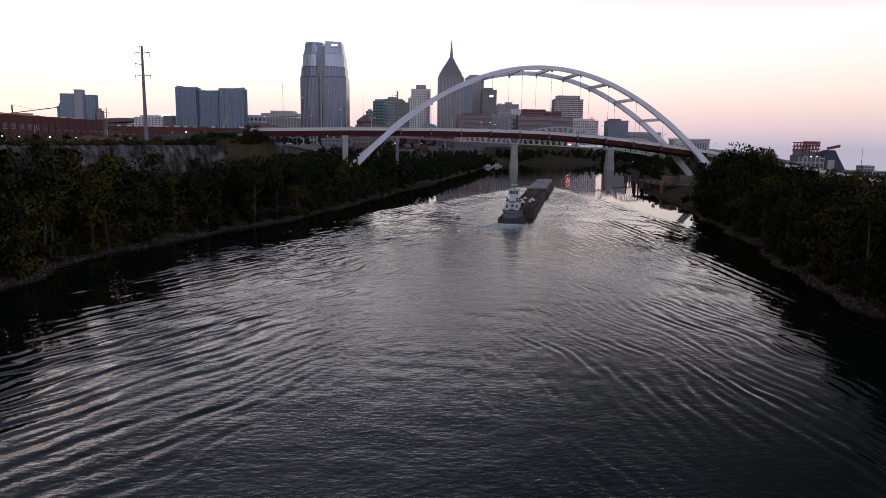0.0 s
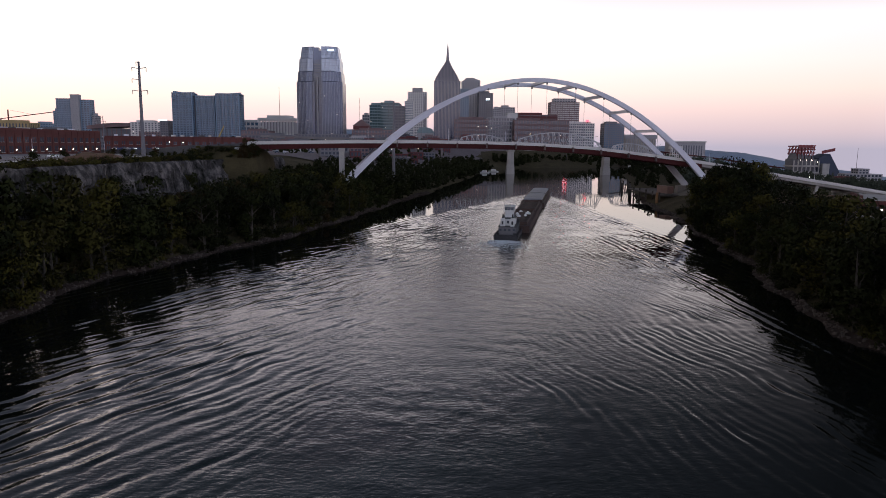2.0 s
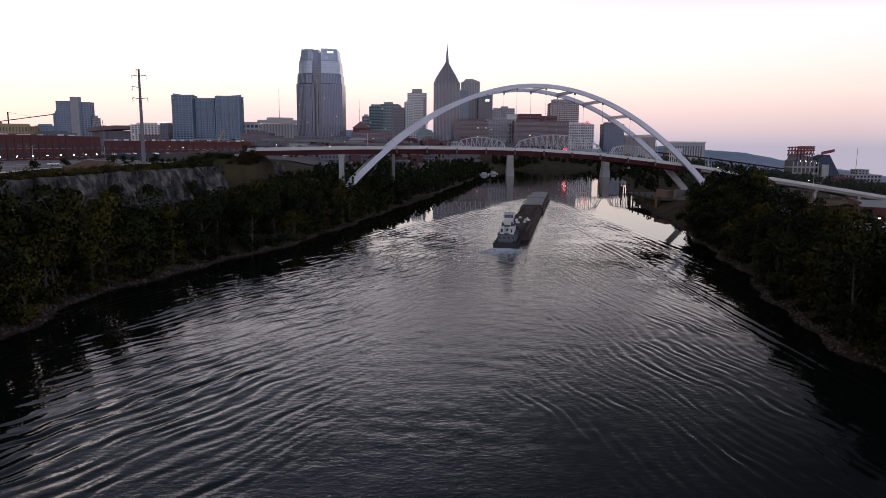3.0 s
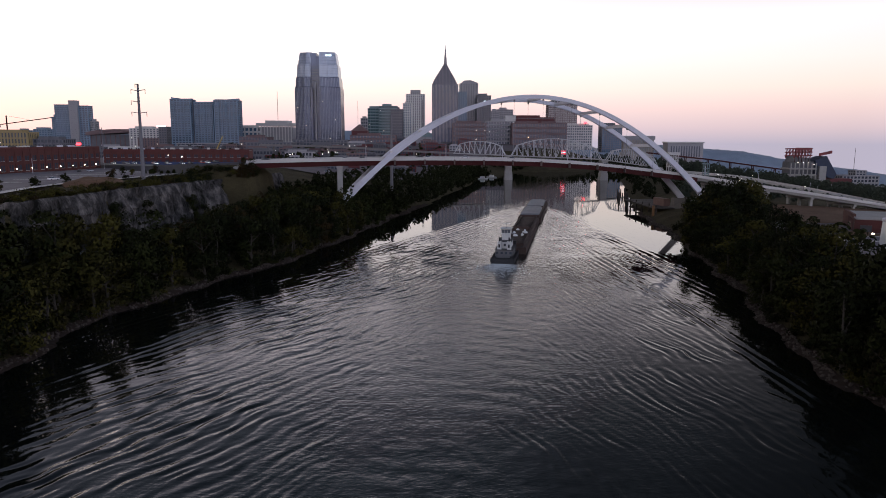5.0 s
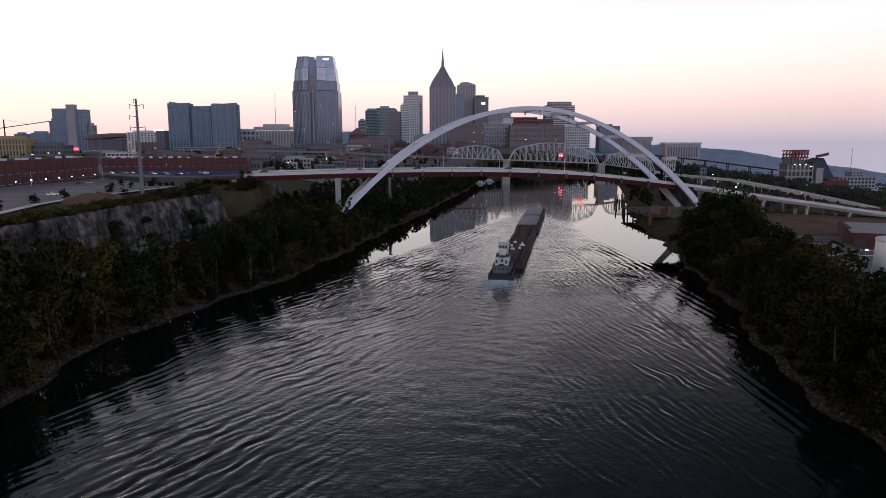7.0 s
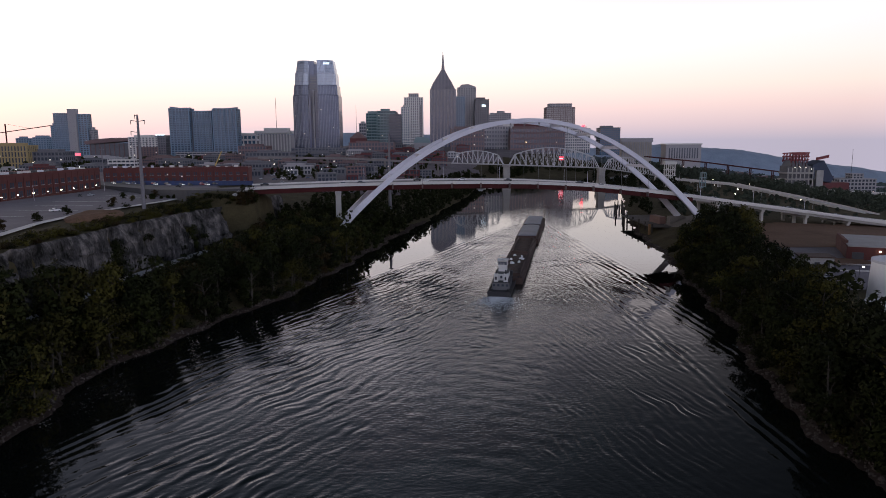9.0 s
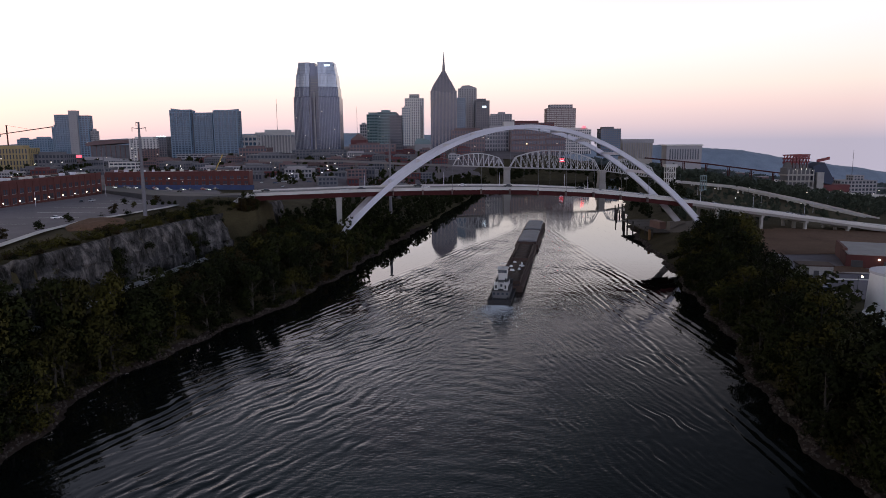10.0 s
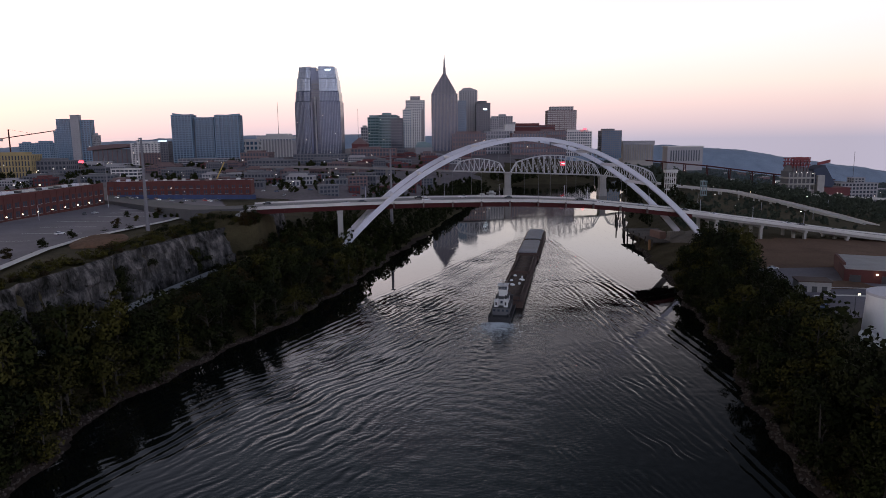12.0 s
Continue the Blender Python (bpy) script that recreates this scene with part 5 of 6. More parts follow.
def tower(x0, x1, y, depth, z0, z1, wall, glass, nx, nz, label, band=0.38, pil=0.3, ns=None, name="office_building", plant=True, lit=2, rz=0.0, clutter=False):
    """A storeyed block: glazing set back behind spandrel bands and pilasters, with a parapet and plant room."""
    w, h = x1 - x0, z1 - z0
    t = thing(name, (x0 + x1) / 2, y + depth / 2, z0, rz, label=label, category="building")
    hx, hy = w / 2, depth / 2
    Boxes().box(-hx + 0.5, hx - 0.5, -hy + 0.5, hy - 0.5, -8, h - 0.3).end("glazing", glass, t)
    fh = h / nz
    pw = max(0.5, w / nx * pil)
    ns = ns or max(2, int(nx * depth / w))
    single = y < 1200 and not clutter
    g = Boxes()
    me = box_mesh("spandrel", -hx + 0.12, hx - 0.12, -hy + 0.12, hy - 0.12, -band * fh / 2, band * fh / 2, wall)
    mp_ = box_mesh("pilaster", -pw / 2, pw / 2, 0, 0.55, -8, h, wall)
    for k in range(nz):
        zc = fh * k + band * fh / 2
        if single:
            shared("spandrel", me, t, (0, 0, zc))
        else:
            g.box(-hx + 0.12, hx - 0.12, -hy + 0.12, hy - 0.12, zc - band * fh / 2, zc + band * fh / 2)
    for i in range(nx + 1):
        xc = -hx + pw / 2 + (w - pw) * i / nx
        if single:
            shared("pilaster", mp_, t, (xc, -hy, 0))
        else:
            g.box(xc - pw / 2, xc + pw / 2, -hy, -hy + 0.55, -8, h)
    for i in range(ns + 1):
        yc = -hy + 0.56 + pw / 2 + (depth - pw - 0.6) * i / ns
        for sx in (-hx, hx - 0.55):
            g.box(sx, sx + 0.55, yc - pw / 2, yc + pw / 2, -8, h)
    g.end("facade_grid", wall, t)["kind"] = "stuff"
    Boxes().box(-hx - 0.2, hx + 0.2, -hy - 0.2, hy + 0.2, h - 0.3, h + 1.0).end("parapet", wall, t)
    if plant:
        rr = random.Random(int(x0 * 7 + y))
        a = rr.uniform(0.25, 0.45) * w
        Boxes().box(-a, a * rr.uniform(0.4, 1), -hy * 0.5, hy * 0.6, h + 1.0, h + 1 + min(5, 0.05 * h + 1.5)).end("plant_room", wall, t)
    rr = random.Random(int(x0 * 13 + y))
    for k in range(lit):
        i, j = rr.randrange(nx), rr.randrange(max(1, nz - 1))
        cx = -hx + pw / 2 + (w - pw) * (i + 0.5) / nx
        Boxes().box(cx - min(0.9, w / nx * 0.25), cx + min(0.9, w / nx * 0.25), -hy + 0.42, -hy + 0.48, fh * j + band * fh + 0.2, min(fh * j + band * fh + 1.7, fh * (j + 1) - 0.2)).end("lit_window", M_LIT, t)
    return t


M_GREYWALL = material("grey_facade", (0.30, 0.29, 0.30), 0.8, vary=0.15, scale=0.1)
M_WHITEWALL = material("white_facade", (0.55, 0.53, 0.51), 0.8, vary=0.12, scale=0.1)
M_BROWNWALL = material("brown_facade", (0.15, 0.10, 0.10), 0.85, vary=0.2, scale=0.1)
M_DARKWALL = material("charcoal_facade", (0.11, 0.11, 0.125), 0.7, vary=0.2, scale=0.1)
M_BLUEWALL = material("blue_grey_facade", (0.135, 0.205, 0.28), 0.6, vary=0.2, scale=0.1)
M_YELLOWWALL = material("ochre_facade", (0.30, 0.23, 0.11), 0.8, vary=0.15, scale=0.1)
M_TEALWALL = material("teal_facade", (0.17, 0.24, 0.25), 0.6, vary=0.2, scale=0.1)
M_REDWALL = material("red_facade", (0.10, 0.028, 0.03), 0.85, vary=0.25, scale=0.3)
M_TEALGLASS = material("teal_glass", (0.05, 0.10, 0.11), 0.1, vary=0.3, scale=0.1, spec=0.7)

M_NIGHTGLASS = material("night_blue_glass", (0.035, 0.065, 0.11), 0.1, vary=0.4, scale=0.2, spec=0.8)
# west towers with a pale slab
tower(-811, -797, 1462, 20, 18, 93, M_BLUEWALL, M_BLUEGLASS, 4, 18, "slim blue-grey apartment wing", name="apartment_building", lit=0)
tower(-797, -764, 1450, 40, 18, 118, M_BLUEWALL, M_BLUEGLASS, 6, 26, "tall blue-grey glass apartment tower", name="apartment_tower", lit=0, plant=False, band=0.25, pil=0.12)
tower(-764, -747, 1444, 12, 16, 126, M_GREYWALL, M_DARKGLASS, 2, 28, "pale grey windowless slab of a tower", name="tower_slab", band=0.96, pil=0.4, lit=0, plant=False)
tower(-747, -727, 1450, 20, 16, 116, M_BLUEWALL, M_DARKGLASS, 3, 26, "grey apartment tower with dark windows", name="apartment_tower", lit=1, plant=False)
tower(-727, -718, 1455, 20, 16, 84, M_GREYWALL, M_DARKGLASS, 3, 18, "low grey tower annex", name="tower_annex", lit=0)
# wide low hall with a curved roof
t = thing("exhibition_hall", -616, 1330, 20, label="long brown hall with a curved overhanging roof", category="building")
Boxes().box(-36, 40, -28, 30, -6, 36).end("wall", M_DARKWALL, t)
Boxes().prism([(-42, 34), (-20, 36), (10, 38.5), (42, 40), (42, 46), (10, 46), (-20, 44), (-42, 40)], -34, 34).end("roof", M_BROWNWALL, t)
for i in range(9):
    Boxes().box(-35 + i * 9, -33.6 + i * 9, -29, -28, 0, 36).end("pillar", M_BROWNWALL, t)
Boxes().box(-42, 6, -40, -30, 0, 14).end("front_block", M_GREYWALL, t)
tower(-690, -560, 1240, 30, 16, 30, M_GREYWALL, M_DARKGLASS, 18, 3, "long low grey city block", name="city_block", lit=5)
# pale hotel with brick base
t = tower(-556, -500, 1250, 35, 28, 66, M_WHITEWALL, M_DARKGLASS, 9, 10, "cream and brick hotel with regular small windows", name="hotel", band=0.45, pil=0.45, lit=3)
tower(-540, -501, 1247, 3, 28, 48, M_BROWNWALL, M_DARKGLASS, 7, 5, "brown brick front of a hotel", name="hotel", band=0.45, pil=0.45, lit=2, plant=False)
t = tower(-501, -486, 1246, 35, 26, 69, M_DARKWALL, M_DARKGLASS, 3, 10, "dark glazed stair tower of a hotel", name="stair_tower", lit=0, plant=False)

Boxes().box(-10, 6, -18.4, -17.8, 43.8, 45.4).end("lit_sign", M_SIGNLIGHT, t)
# blue residential slab in three bays
for a, b_, z in ((-441, -407, 112), (-404, -372, 107), (-369, -329, 111)):
    rt = tower(a, b_, 1150 + (6 if z == 107 else 0), 26, 20, z, M_BLUEWALL, M_NIGHTGLASS, 6, 24, "wide blue glass residential tower with balconies", name="residential_tower", band=0.3, pil=0.3, lit=0, plant=False)
    for bx in range(3):
        for bz in range(22):
            xb = a + (b_ - a) * (bx + 0.5) / 3
            Boxes().box(xb - 3.2, xb + 3.2, 1148.2 + (6 if z == 107 else 0), 1150.4 + (6 if z == 107 else 0), 24 + bz * (z - 24) / 22.5, 24.9 + bz * (z - 24) / 22.5).end("balcony", M_BLUEWALL, rt).matrix_parent_inverse = rt.matrix_world.inverted()
    t = thing("tower_roof_fin", (a + b_) / 2, 1160, z + 1, label="thin raised roof edge of a blue tower", category="roof", group="roof edges of the blue tower")
    Boxes().prism([(-(b_ - a) / 2, 0), ((b_ - a) / 2, 0), ((b_ - a) / 2, 2.5 if b_ > -330 else 1.2), (0, 0.9), (-(b_ - a) / 2, 3.2 if a < -440 else 1.2)], -3, 3).end("fin", M_BLUEWALL, t)
tower(-407, -369, 1158, 20, 20, 106, M_DARKWALL, M_DARKGLASS, 6, 24, "dark recessed link between blue tower bays", name="tower_link", lit=0, plant=False)
tower(-425, -330, 1128, 20, 16, 40, M_GREYWALL, M_DARKGLASS, 14, 6, "grey open parking deck at a tower's foot", name="parking_deck", band=0.42, pil=0.12, lit=2, plant=False)
# pale hall with tall pillars
t = thing("concert_hall", -292, 1270, 30, label="pale stone hall with tall pillars and a flat roof", category="building")
Boxes().box(-32, 32, -18, 30, -4, 40).end("wall", M_GREYWALL, t)
for i in range(12):
    Boxes().box(-31 + i * 5.4, -29 + i * 5.4, -20, -18, 0, 42).end("pillar", M_WHITEWALL, t)
Boxes().box(-34, 34, -21, 31, 42, 47).end("roof", M_WHITEWALL, t)
Boxes().box(-20, 22, -8, 24, 47, 52).end("upper_roof", M_WHITEWALL, t)
tower(-357, -318, 1230, 30, 24, 68, M_WHITEWALL, M_BLUEGLASS, 5, 5, "pale hall annex with wide glass front", name="hall_annex", lit=0)
tower(-300, -257, 1050, 40, 22, 50, M_BROWNWALL, M_DARKGLASS, 9, 4, "dull pink brick city block", name="city_block", lit=4)
tower(-250, -191, 905, 40, 20, 42, M_DARKWALL, M_DARKGLASS, 12, 4, "dark grey city block", name="city_block", lit=5)

# the tall glass tower
PX, PY = -195.0, 1165.0
glass_tower = thing("glass_tower", PX, PY, 20, label="tall silvery glass office tower tapering to a notched crown", category="skyscraper")
LEV = (0, 45, 112, 113, 128, 129, 149, 150, 162, 169)
HALF = (39.5, 39.5, 39.3, 37.8, 37.0, 35.6, 34.4, 33.0, 31.2, 30.0)


def half_at(z):
    return float(np.interp(z, LEV, HALF))


M_SILVERGLASS = material("silver_glass", (0.085, 0.10, 0.155), 0.2, metal=0.4, vary=0.25, scale=0.12, spec=0.7)
# sky showing through the crown is painted as a paler base colour
M_CROWNGLASS = material("skylit_crown_glass", (0.42, 0.46, 0.54), 0.25, metal=0.3, vary=0.2, scale=0.12)
M_LOWGLASS = material("dark_lower_glass", (0.045, 0.06, 0.10), 0.15, metal=0.2, vary=0.35, scale=0.12, spec=0.7)
M_FIN = material("pale_metal_fin", (0.30, 0.31, 0.34), 0.45, metal=0.3, vary=0.1)
M_DEEPGLASS = material("deep_blue_glass", (0.05, 0.065, 0.12), 0.12, vary=0.3, scale=0.1, spec=0.8)
for s, u0, u1, ztop in ((-1, 0.30, 1.0, 168.0), (1, 0.13, 1.0, 169.0)):
    b = Boxes()
    for z in LEV:
        z = min(z, ztop)
        hw = half_at(z)
        fr = -hw * 0.72
        for u in (u0, 0.55, 0.85, 1.0):
            b.v.append((s * u * hw, fr + 10 * max(0, u - 0.4) ** 2 * 2.2, z))
        b.v += [(s * hw, hw * 0.6, z), (s * u0 * hw, hw * 0.6, z)]
    k = 6
    for j in range(len(LEV) - 1):
        for i in range(k):
            q = (j * k + i, j * k + (i + 1) % k, (j + 1) * k + (i + 1) % k, (j + 1) * k + i)
            b.f.append(q if s > 0 else q[::-1])
    n = (len(LEV) - 1) * k
    b.f.append(tuple(range(n, n + k)) if s > 0 else tuple(range(n + k - 1, n - 1, -1)))
    leaf = b.end("glass_wing", M_SILVERGLASS, glass_tower)
    leaf.data.materials.append(M_CROWNGLASS)
    leaf.data.materials.append(M_LOWGLASS)
    for p in leaf.data.polygons:
        p.material_index = 1 if p.center.z > 129 else 2 if p.center.z < 60 else 0
    m = 11 if s < 0 else 13
    for i in range(m + 1):
        u = u0 + (1 - u0) * i / m
        fb = Boxes()
        for j in range(len(LEV) - 1):
            if LEV[j + 1] - LEV[j] < 2:
                continue
            z0_, z1_ = LEV[j], LEV[j + 1]
            q = []
            for z in (z0_, z1_):
                hw = half_at(z)
                q.append((s * u * hw, -hw * 0.72 + 10 * max(0, u - 0.4) ** 2 * 2.2 - 0.25, z))
            fb.bar(q[0], q[1], 0.38, 0.6, up=(0, 1, 0))
        fb.end("fin", M_FIN, leaf)
    for k_ in range(1, 40):
        z = 4.2 * k_
        if z > ztop - 2:
            break
        hw = half_at(z)
        fb = Boxes()
        prev_ = None
        for u in (u0, 0.55, 0.85, 1.0):
            p = (s * u * hw, -hw * 0.72 + 10 * max(0, u - 0.4) ** 2 * 2.2 - 0.12, z)
            if prev_:
                fb.bar(prev_, p, 0.14, 0.3)
            prev_ = p
        fb.end("floor_band", M_DARKWALL, leaf)
Boxes().box(-12, 8, -22, 20, 0, 145).end("core", M_DEEPGLASS, glass_tower)
Boxes().box(-11, -7.5, -29, -22, 0, 112).end("core_step", M_DEEPGLASS, glass_tower)
Boxes().box(-4.5, -2.0, -25, -22, 0, 120).end("core_strip", M_GREYWALL, glass_tower)
for k_ in range(34):
    Boxes().box(-11.8, 7.8, -22.25, -22, 4.2 * k_ + 1, 4.2 * k_ + 1.7).end("core_band", M_DARKWALL, glass_tower)
Boxes().box(-11, -0.5, -22.5, 12, 145, 167).end("crown_link", M_SILVERGLASS, glass_tower)
Boxes().box(-0.5, 5, -20.5, 10, 145, 162).end("crown_link", M_SILVERGLASS, glass_tower)
Boxes().box(15, 25, -22.9, -22.4, 162.2, 164.4).end("crown_sign", M_SIGNLIGHT, glass_tower, "small white lit sign bar")
r = random.Random(21)
for k_ in range(6):
    x, z = r.choice((-1, 1)) * r.uniform(8, 36), r.uniform(6, 110)
    Boxes().box(x - 0.6, x + 0.6, -29.6, -29.0, z, z + 1.0).end("lit_window", M_LIT, glass_tower)
tower(-226, -139, 1082, 45, 18, 46, M_DARKWALL, M_DARKGLASS, 16, 6, "dark parking podium at the glass tower's foot", name="parking_podium", lit=6, plant=False)

glass_tower.scale = (0.955, 0.955, 1)
# mid-rises to the east of it
tower(-159, -122, 1605, 45, 40, 121, M_TEALWALL, M_TEALGLASS, 6, 12, "stepped teal glass office block", lit=2, band=0.4, pil=0.12)
tower(-132, -90, 1598, 45, 40, 126, M_TEALWALL, M_TEALGLASS, 6, 13, "teal glass office block with white bands", lit=3, band=0.4, pil=0.12)
tower(-104, -77, 1590, 45, 40, 118, M_DARKWALL, M_DARKGLASS, 4, 12, "dark glass side of an office block", lit=0, band=0.35, pil=0.12)
tower(-175, -158, 1600, 40, 40, 98, M_GREYWALL, M_DARKGLASS, 3, 8, "plain grey office block", lit=0)
tower(-101, -74, 2090, 40, 50, 160, M_PALE, M_BLUEGLASS, 4, 22, "pale lower wing of an office tower", lit=0)
tower(-92, -34, 2100, 40, 50, 188, M_WHITEWALL, M_DARKGLASS, 9, 28, "pale grey office tower with a set-back top", lit=0, pil=0.4, plant=False)
tower(-78, -48, 2105, 30, 188, 200, M_GREYWALL, M_DARKGLASS, 5, 3, "set-back top of a grey office tower", lit=0, name="office_building", plant=False)
tower(-137, -64, 1100, 30, 28, 54, M_BROWNWALL, M_DARKGLASS, 14, 4, "brown brick city block", name="city_block", lit=5)
t = thing("church", -128, 1150, 40, label="red brick church with a steep gable roof", category="church")
Boxes().box(-13, 13, 0, 30, -4, 22).end("wall", M_REDWALL, t)
Boxes().prism([(-14, 22), (14, 22), (0, 33)], -0.5, 31).end("roof", M_BROWNWALL, t)
t = thing("teal_roof_hall", -23, 1310, 40, label="low hall with a curved teal metal roof", category="building")
Boxes().box(-16, 16, 0, 30, -4, 14).end("wall", M_GREYWALL, t)
Boxes().prism([(-17, 14), (17, 14), (12, 22), (0, 25), (-12, 24)], -1, 31).end("roof", M_TEALWALL, t)

# the tower with the winged top and spires
spire_tower = thing("spire_tower", 19, 1475, 30, label="grey ribbed skyscraper with sweeping gables and twin spires", category="skyscraper")
M_GABLE = material("slate_gable_stone", (0.17, 0.165, 0.19), 0.6, vary=0.2, scale=0.1)
M_RIBWALL = material("rib_stone", (0.30, 0.27, 0.28), 0.75, vary=0.12, scale=0.1)
Boxes().box(-31, 31, -22, 22, -6, 134).end("shaft", M_DEEPGLASS, spire_tower)
prof = [(-31, 134), (-27, 142), (-21, 151), (-14, 160), (-8, 168), (-4, 174), (4.5, 174), (9, 166), (15, 157), (22, 147), (27, 139), (31, 131)]
for i in range(19):
    x = -31 + 62 * i / 18
    Boxes().box(x - 0.62, x + 0.62, -23.4, -22, -6, float(np.interp(x, [p[0] for p in prof], [p[1] for p in prof])) - 0.4).end("rib", M_RIBWALL, spire_tower)
for i in range(7):
    y = -21 + 42 * i / 6
    for x in (-32.2, 31):
        Boxes().box(x, x + 1.2, y - 1, y + 1, -6, 134).end("side_rib", M_RIBWALL, spire_tower)
Boxes().prism(prof, -22.6, -8).end("front_gable", M_GABLE, spire_tower)
Boxes().prism(prof, 8, 22.6).end("rear_gable", M_GABLE, spire_tower)
Boxes().box(-26, 26, -8, 8, 134, 150, 4).end("crown_block", M_DEEPGLASS, spire_tower)
for y in (-15, 15):
    Boxes().tube((0.5, y, 172), (0.5, y, 190), 4.2, 2.6, 8).end("spire_base", M_RIBWALL, spire_tower)
    Boxes().tube((0.5, y, 190), (0.5, y, 205), 2.4, 1.3, 8).end("spire_shaft", M_RIBWALL, spire_tower)
    Boxes().tube((0.5, y, 205), (0.5, y, 214), 0.8, 0.25, 6).end("spire_tip", M_RIBWALL, spire_tower)
spire_tower.scale = (0.86, 1, 1)
tower(-31, -26, 1490, 30, 30, 134, M_GREYWALL, M_DARKGLASS, 2, 30, "narrow grey flank of the spire tower", name="tower_flank", lit=0, plant=False)
tower(43, 66, 1480, 35, 30, 150, M_BLUEWALL, M_BLUEGLASS, 5, 32, "blue glass side wing of a skyscraper", name="tower_wing", lit=0, plant=False, band=0.2, pil=0.2)
tower(58, 103, 1700, 40, 40, 186, M_GREYWALL, M_DARKGLASS, 7, 34, "grey office tower with a sloped roof", lit=1, pil=0.5, plant=False)
t = thing("sloped_tower_top", 80, 1720, 186, label="sloped roof of a grey office tower", category="roof")
Boxes().prism([(-20, 0), (22, 0), (22, 3), (4, 9), (-12, 8)], -16, 16).end("roof", M_GREYWALL, t)
t = tower(97, 131, 1650, 40, 40, 154, M_DARKWALL, M_DARKGLASS, 6, 28, "dark office tower with a lit sign", lit=0, band=0.3)
Boxes().box(0, 9, -20.6, -20.05, 98, 102.5).end("lit_sign", M_SIGNLIGHT, t)
tower(130, 152, 1655, 30, 40, 118, M_GREYWALL, M_DARKGLASS, 4, 18, "plain grey office block", lit=0)
tower(149, 190, 1700, 40, 40, 124, M_GREYWALL, M_DARKGLASS, 7, 18, "grey office block with a square top", lit=0)
tower(188, 198, 1705, 30, 40, 110, M_GREYWALL, M_DARKGLASS, 2, 15, "slim grey office block", lit=0, plant=False)
tower(141, 162, 1400, 20, 40, 97, M_WHITEWALL, M_GREYWALL, 2, 6, "plain pale windowless block", name="warehouse", lit=0, plant=False, band=0.95)
tower(30, 92, 1250, 30, 30, 78, M_BROWNWALL, M_DARKGLASS, 12, 6, "brown brick waterfront block with tall windows", name="brick_block", lit=3, pil=0.4)
tower(93, 146, 1300, 30, 30, 83, M_GREYWALL, M_DARKGLASS, 10, 7, "grey waterfront block with flat roof", name="city_block", lit=2)
tower(140, 205, 1260, 30, 30, 78, M_BROWNWALL, M_DARKGLASS, 12, 5, "brown waterfront warehouse block", name="brick_block", lit=3)
tower(160, 252, 1450, 40, 40, 96, M_REDWALL, M_DARKGLASS, 16, 5, "dark red windowless arena block", name="arena_block", lit=0, band=0.8, pil=0.3)
tower(206, 275, 1440, 30, 36, 84, M_BROWNWALL, M_DARKGLASS, 14, 4, "long dark red city block", name="city_block", lit=2)
tower(272, 342, 1670, 40, 40, 136, M_BROWNWALL, M_WHITEWALL, 12, 20, "broad beige office tower with dark bands", lit=0, band=0.5, pil=0.12, plant=False)
tower(280, 335, 1675, 30, 136, 145, M_GREYWALL, M_DARKGLASS, 8, 2, "set-back top of a beige tower", name="office_building", lit=0, plant=False)
tower(302, 365, 1600, 40, 36, 84, M_WHITEWALL, M_DARKGLASS, 12, 8, "pale low office block with small windows", lit=0)
t = thing("roof_beacon", 348, 1600, 86, label="red beacon light on a pale roof", category="beacon")
Boxes().tube((0, 0, -1), (0, 0, 3), 0.8, 0.8, 6).end("stand", M_DARKMETAL, t)
Boxes().box(-4, 4, -1.5, 1.5, 3, 6.5, 0.6).end("lamp", M_REDLIGHT, t)
tower(396, 444, 1634, 40, 30, 86, M_DARKWALL, M_BLUEGLASS, 9, 12, "blue-grey glass courts tower", lit=0, band=0.25, pil=0.15)
# pale stone with its shading taken into a darker base colour
M_SHADYSTONE = material("shaded_pale_stone", (0.33, 0.30, 0.27), 0.85, vary=0.2, scale=0.2)
t = thing("courthouse", 505, 1715, 10, label="pale stone courthouse with a row of columns", category="building")
Boxes().box(-38, 38, -12, 25, -10, 50).end("wall", M_SHADYSTONE, t)
Boxes().box(-40, 40, -14, 26, 42, 52).end("cornice", M_GREYWALL, t)
for i in range(13):
    Boxes().tube((-36 + 6 * i, -13.2, 4), (-36 + 6 * i, -13.2, 42), 1.1, 1.0, 8).end("column", M_GREYWALL, t)
t = thing("courthouse", 622, 1715, -3, label="pale stone hall with tall narrow windows", category="building")
Boxes().box(-44, 45, -12, 25, -10, 48).end("wall", M_GREYWALL, t)
for i in range(12):
    Boxes().box(-36 + 6.4 * i, -33 + 6.4 * i, -12.3, -12.0, 14, 40).end("window", M_DARKGLASS, t)
Boxes().box(-46, 47, -14, 27, 48, 51).end("cornice", M_WHITEWALL, t)
# ochre block and small western towers
tower(-560, -503, 850, 25, 24, 53, M_YELLOWWALL, M_DARKGLASS, 14, 4, "ochre apartment block with tall dark windows", name="apartment_block", lit=3, pil=0.5, band=0.2)
tower(-503, -465, 860, 30, 20, 45, M_DARKWALL, M_DARKGLASS, 8, 4, "dark brick apartment block", name="apartment_block", lit=3)
tower(-1031, -1005, 1700, 30, 20, 69, M_BLUEWALL, M_BLUEGLASS, 4, 10, "distant blue office block", lit=0)
tower(-932, -900, 1600, 30, 20, 70, M_BLUEWALL, M_BLUEGLASS, 5, 10, "distant blue-grey office block", lit=0)
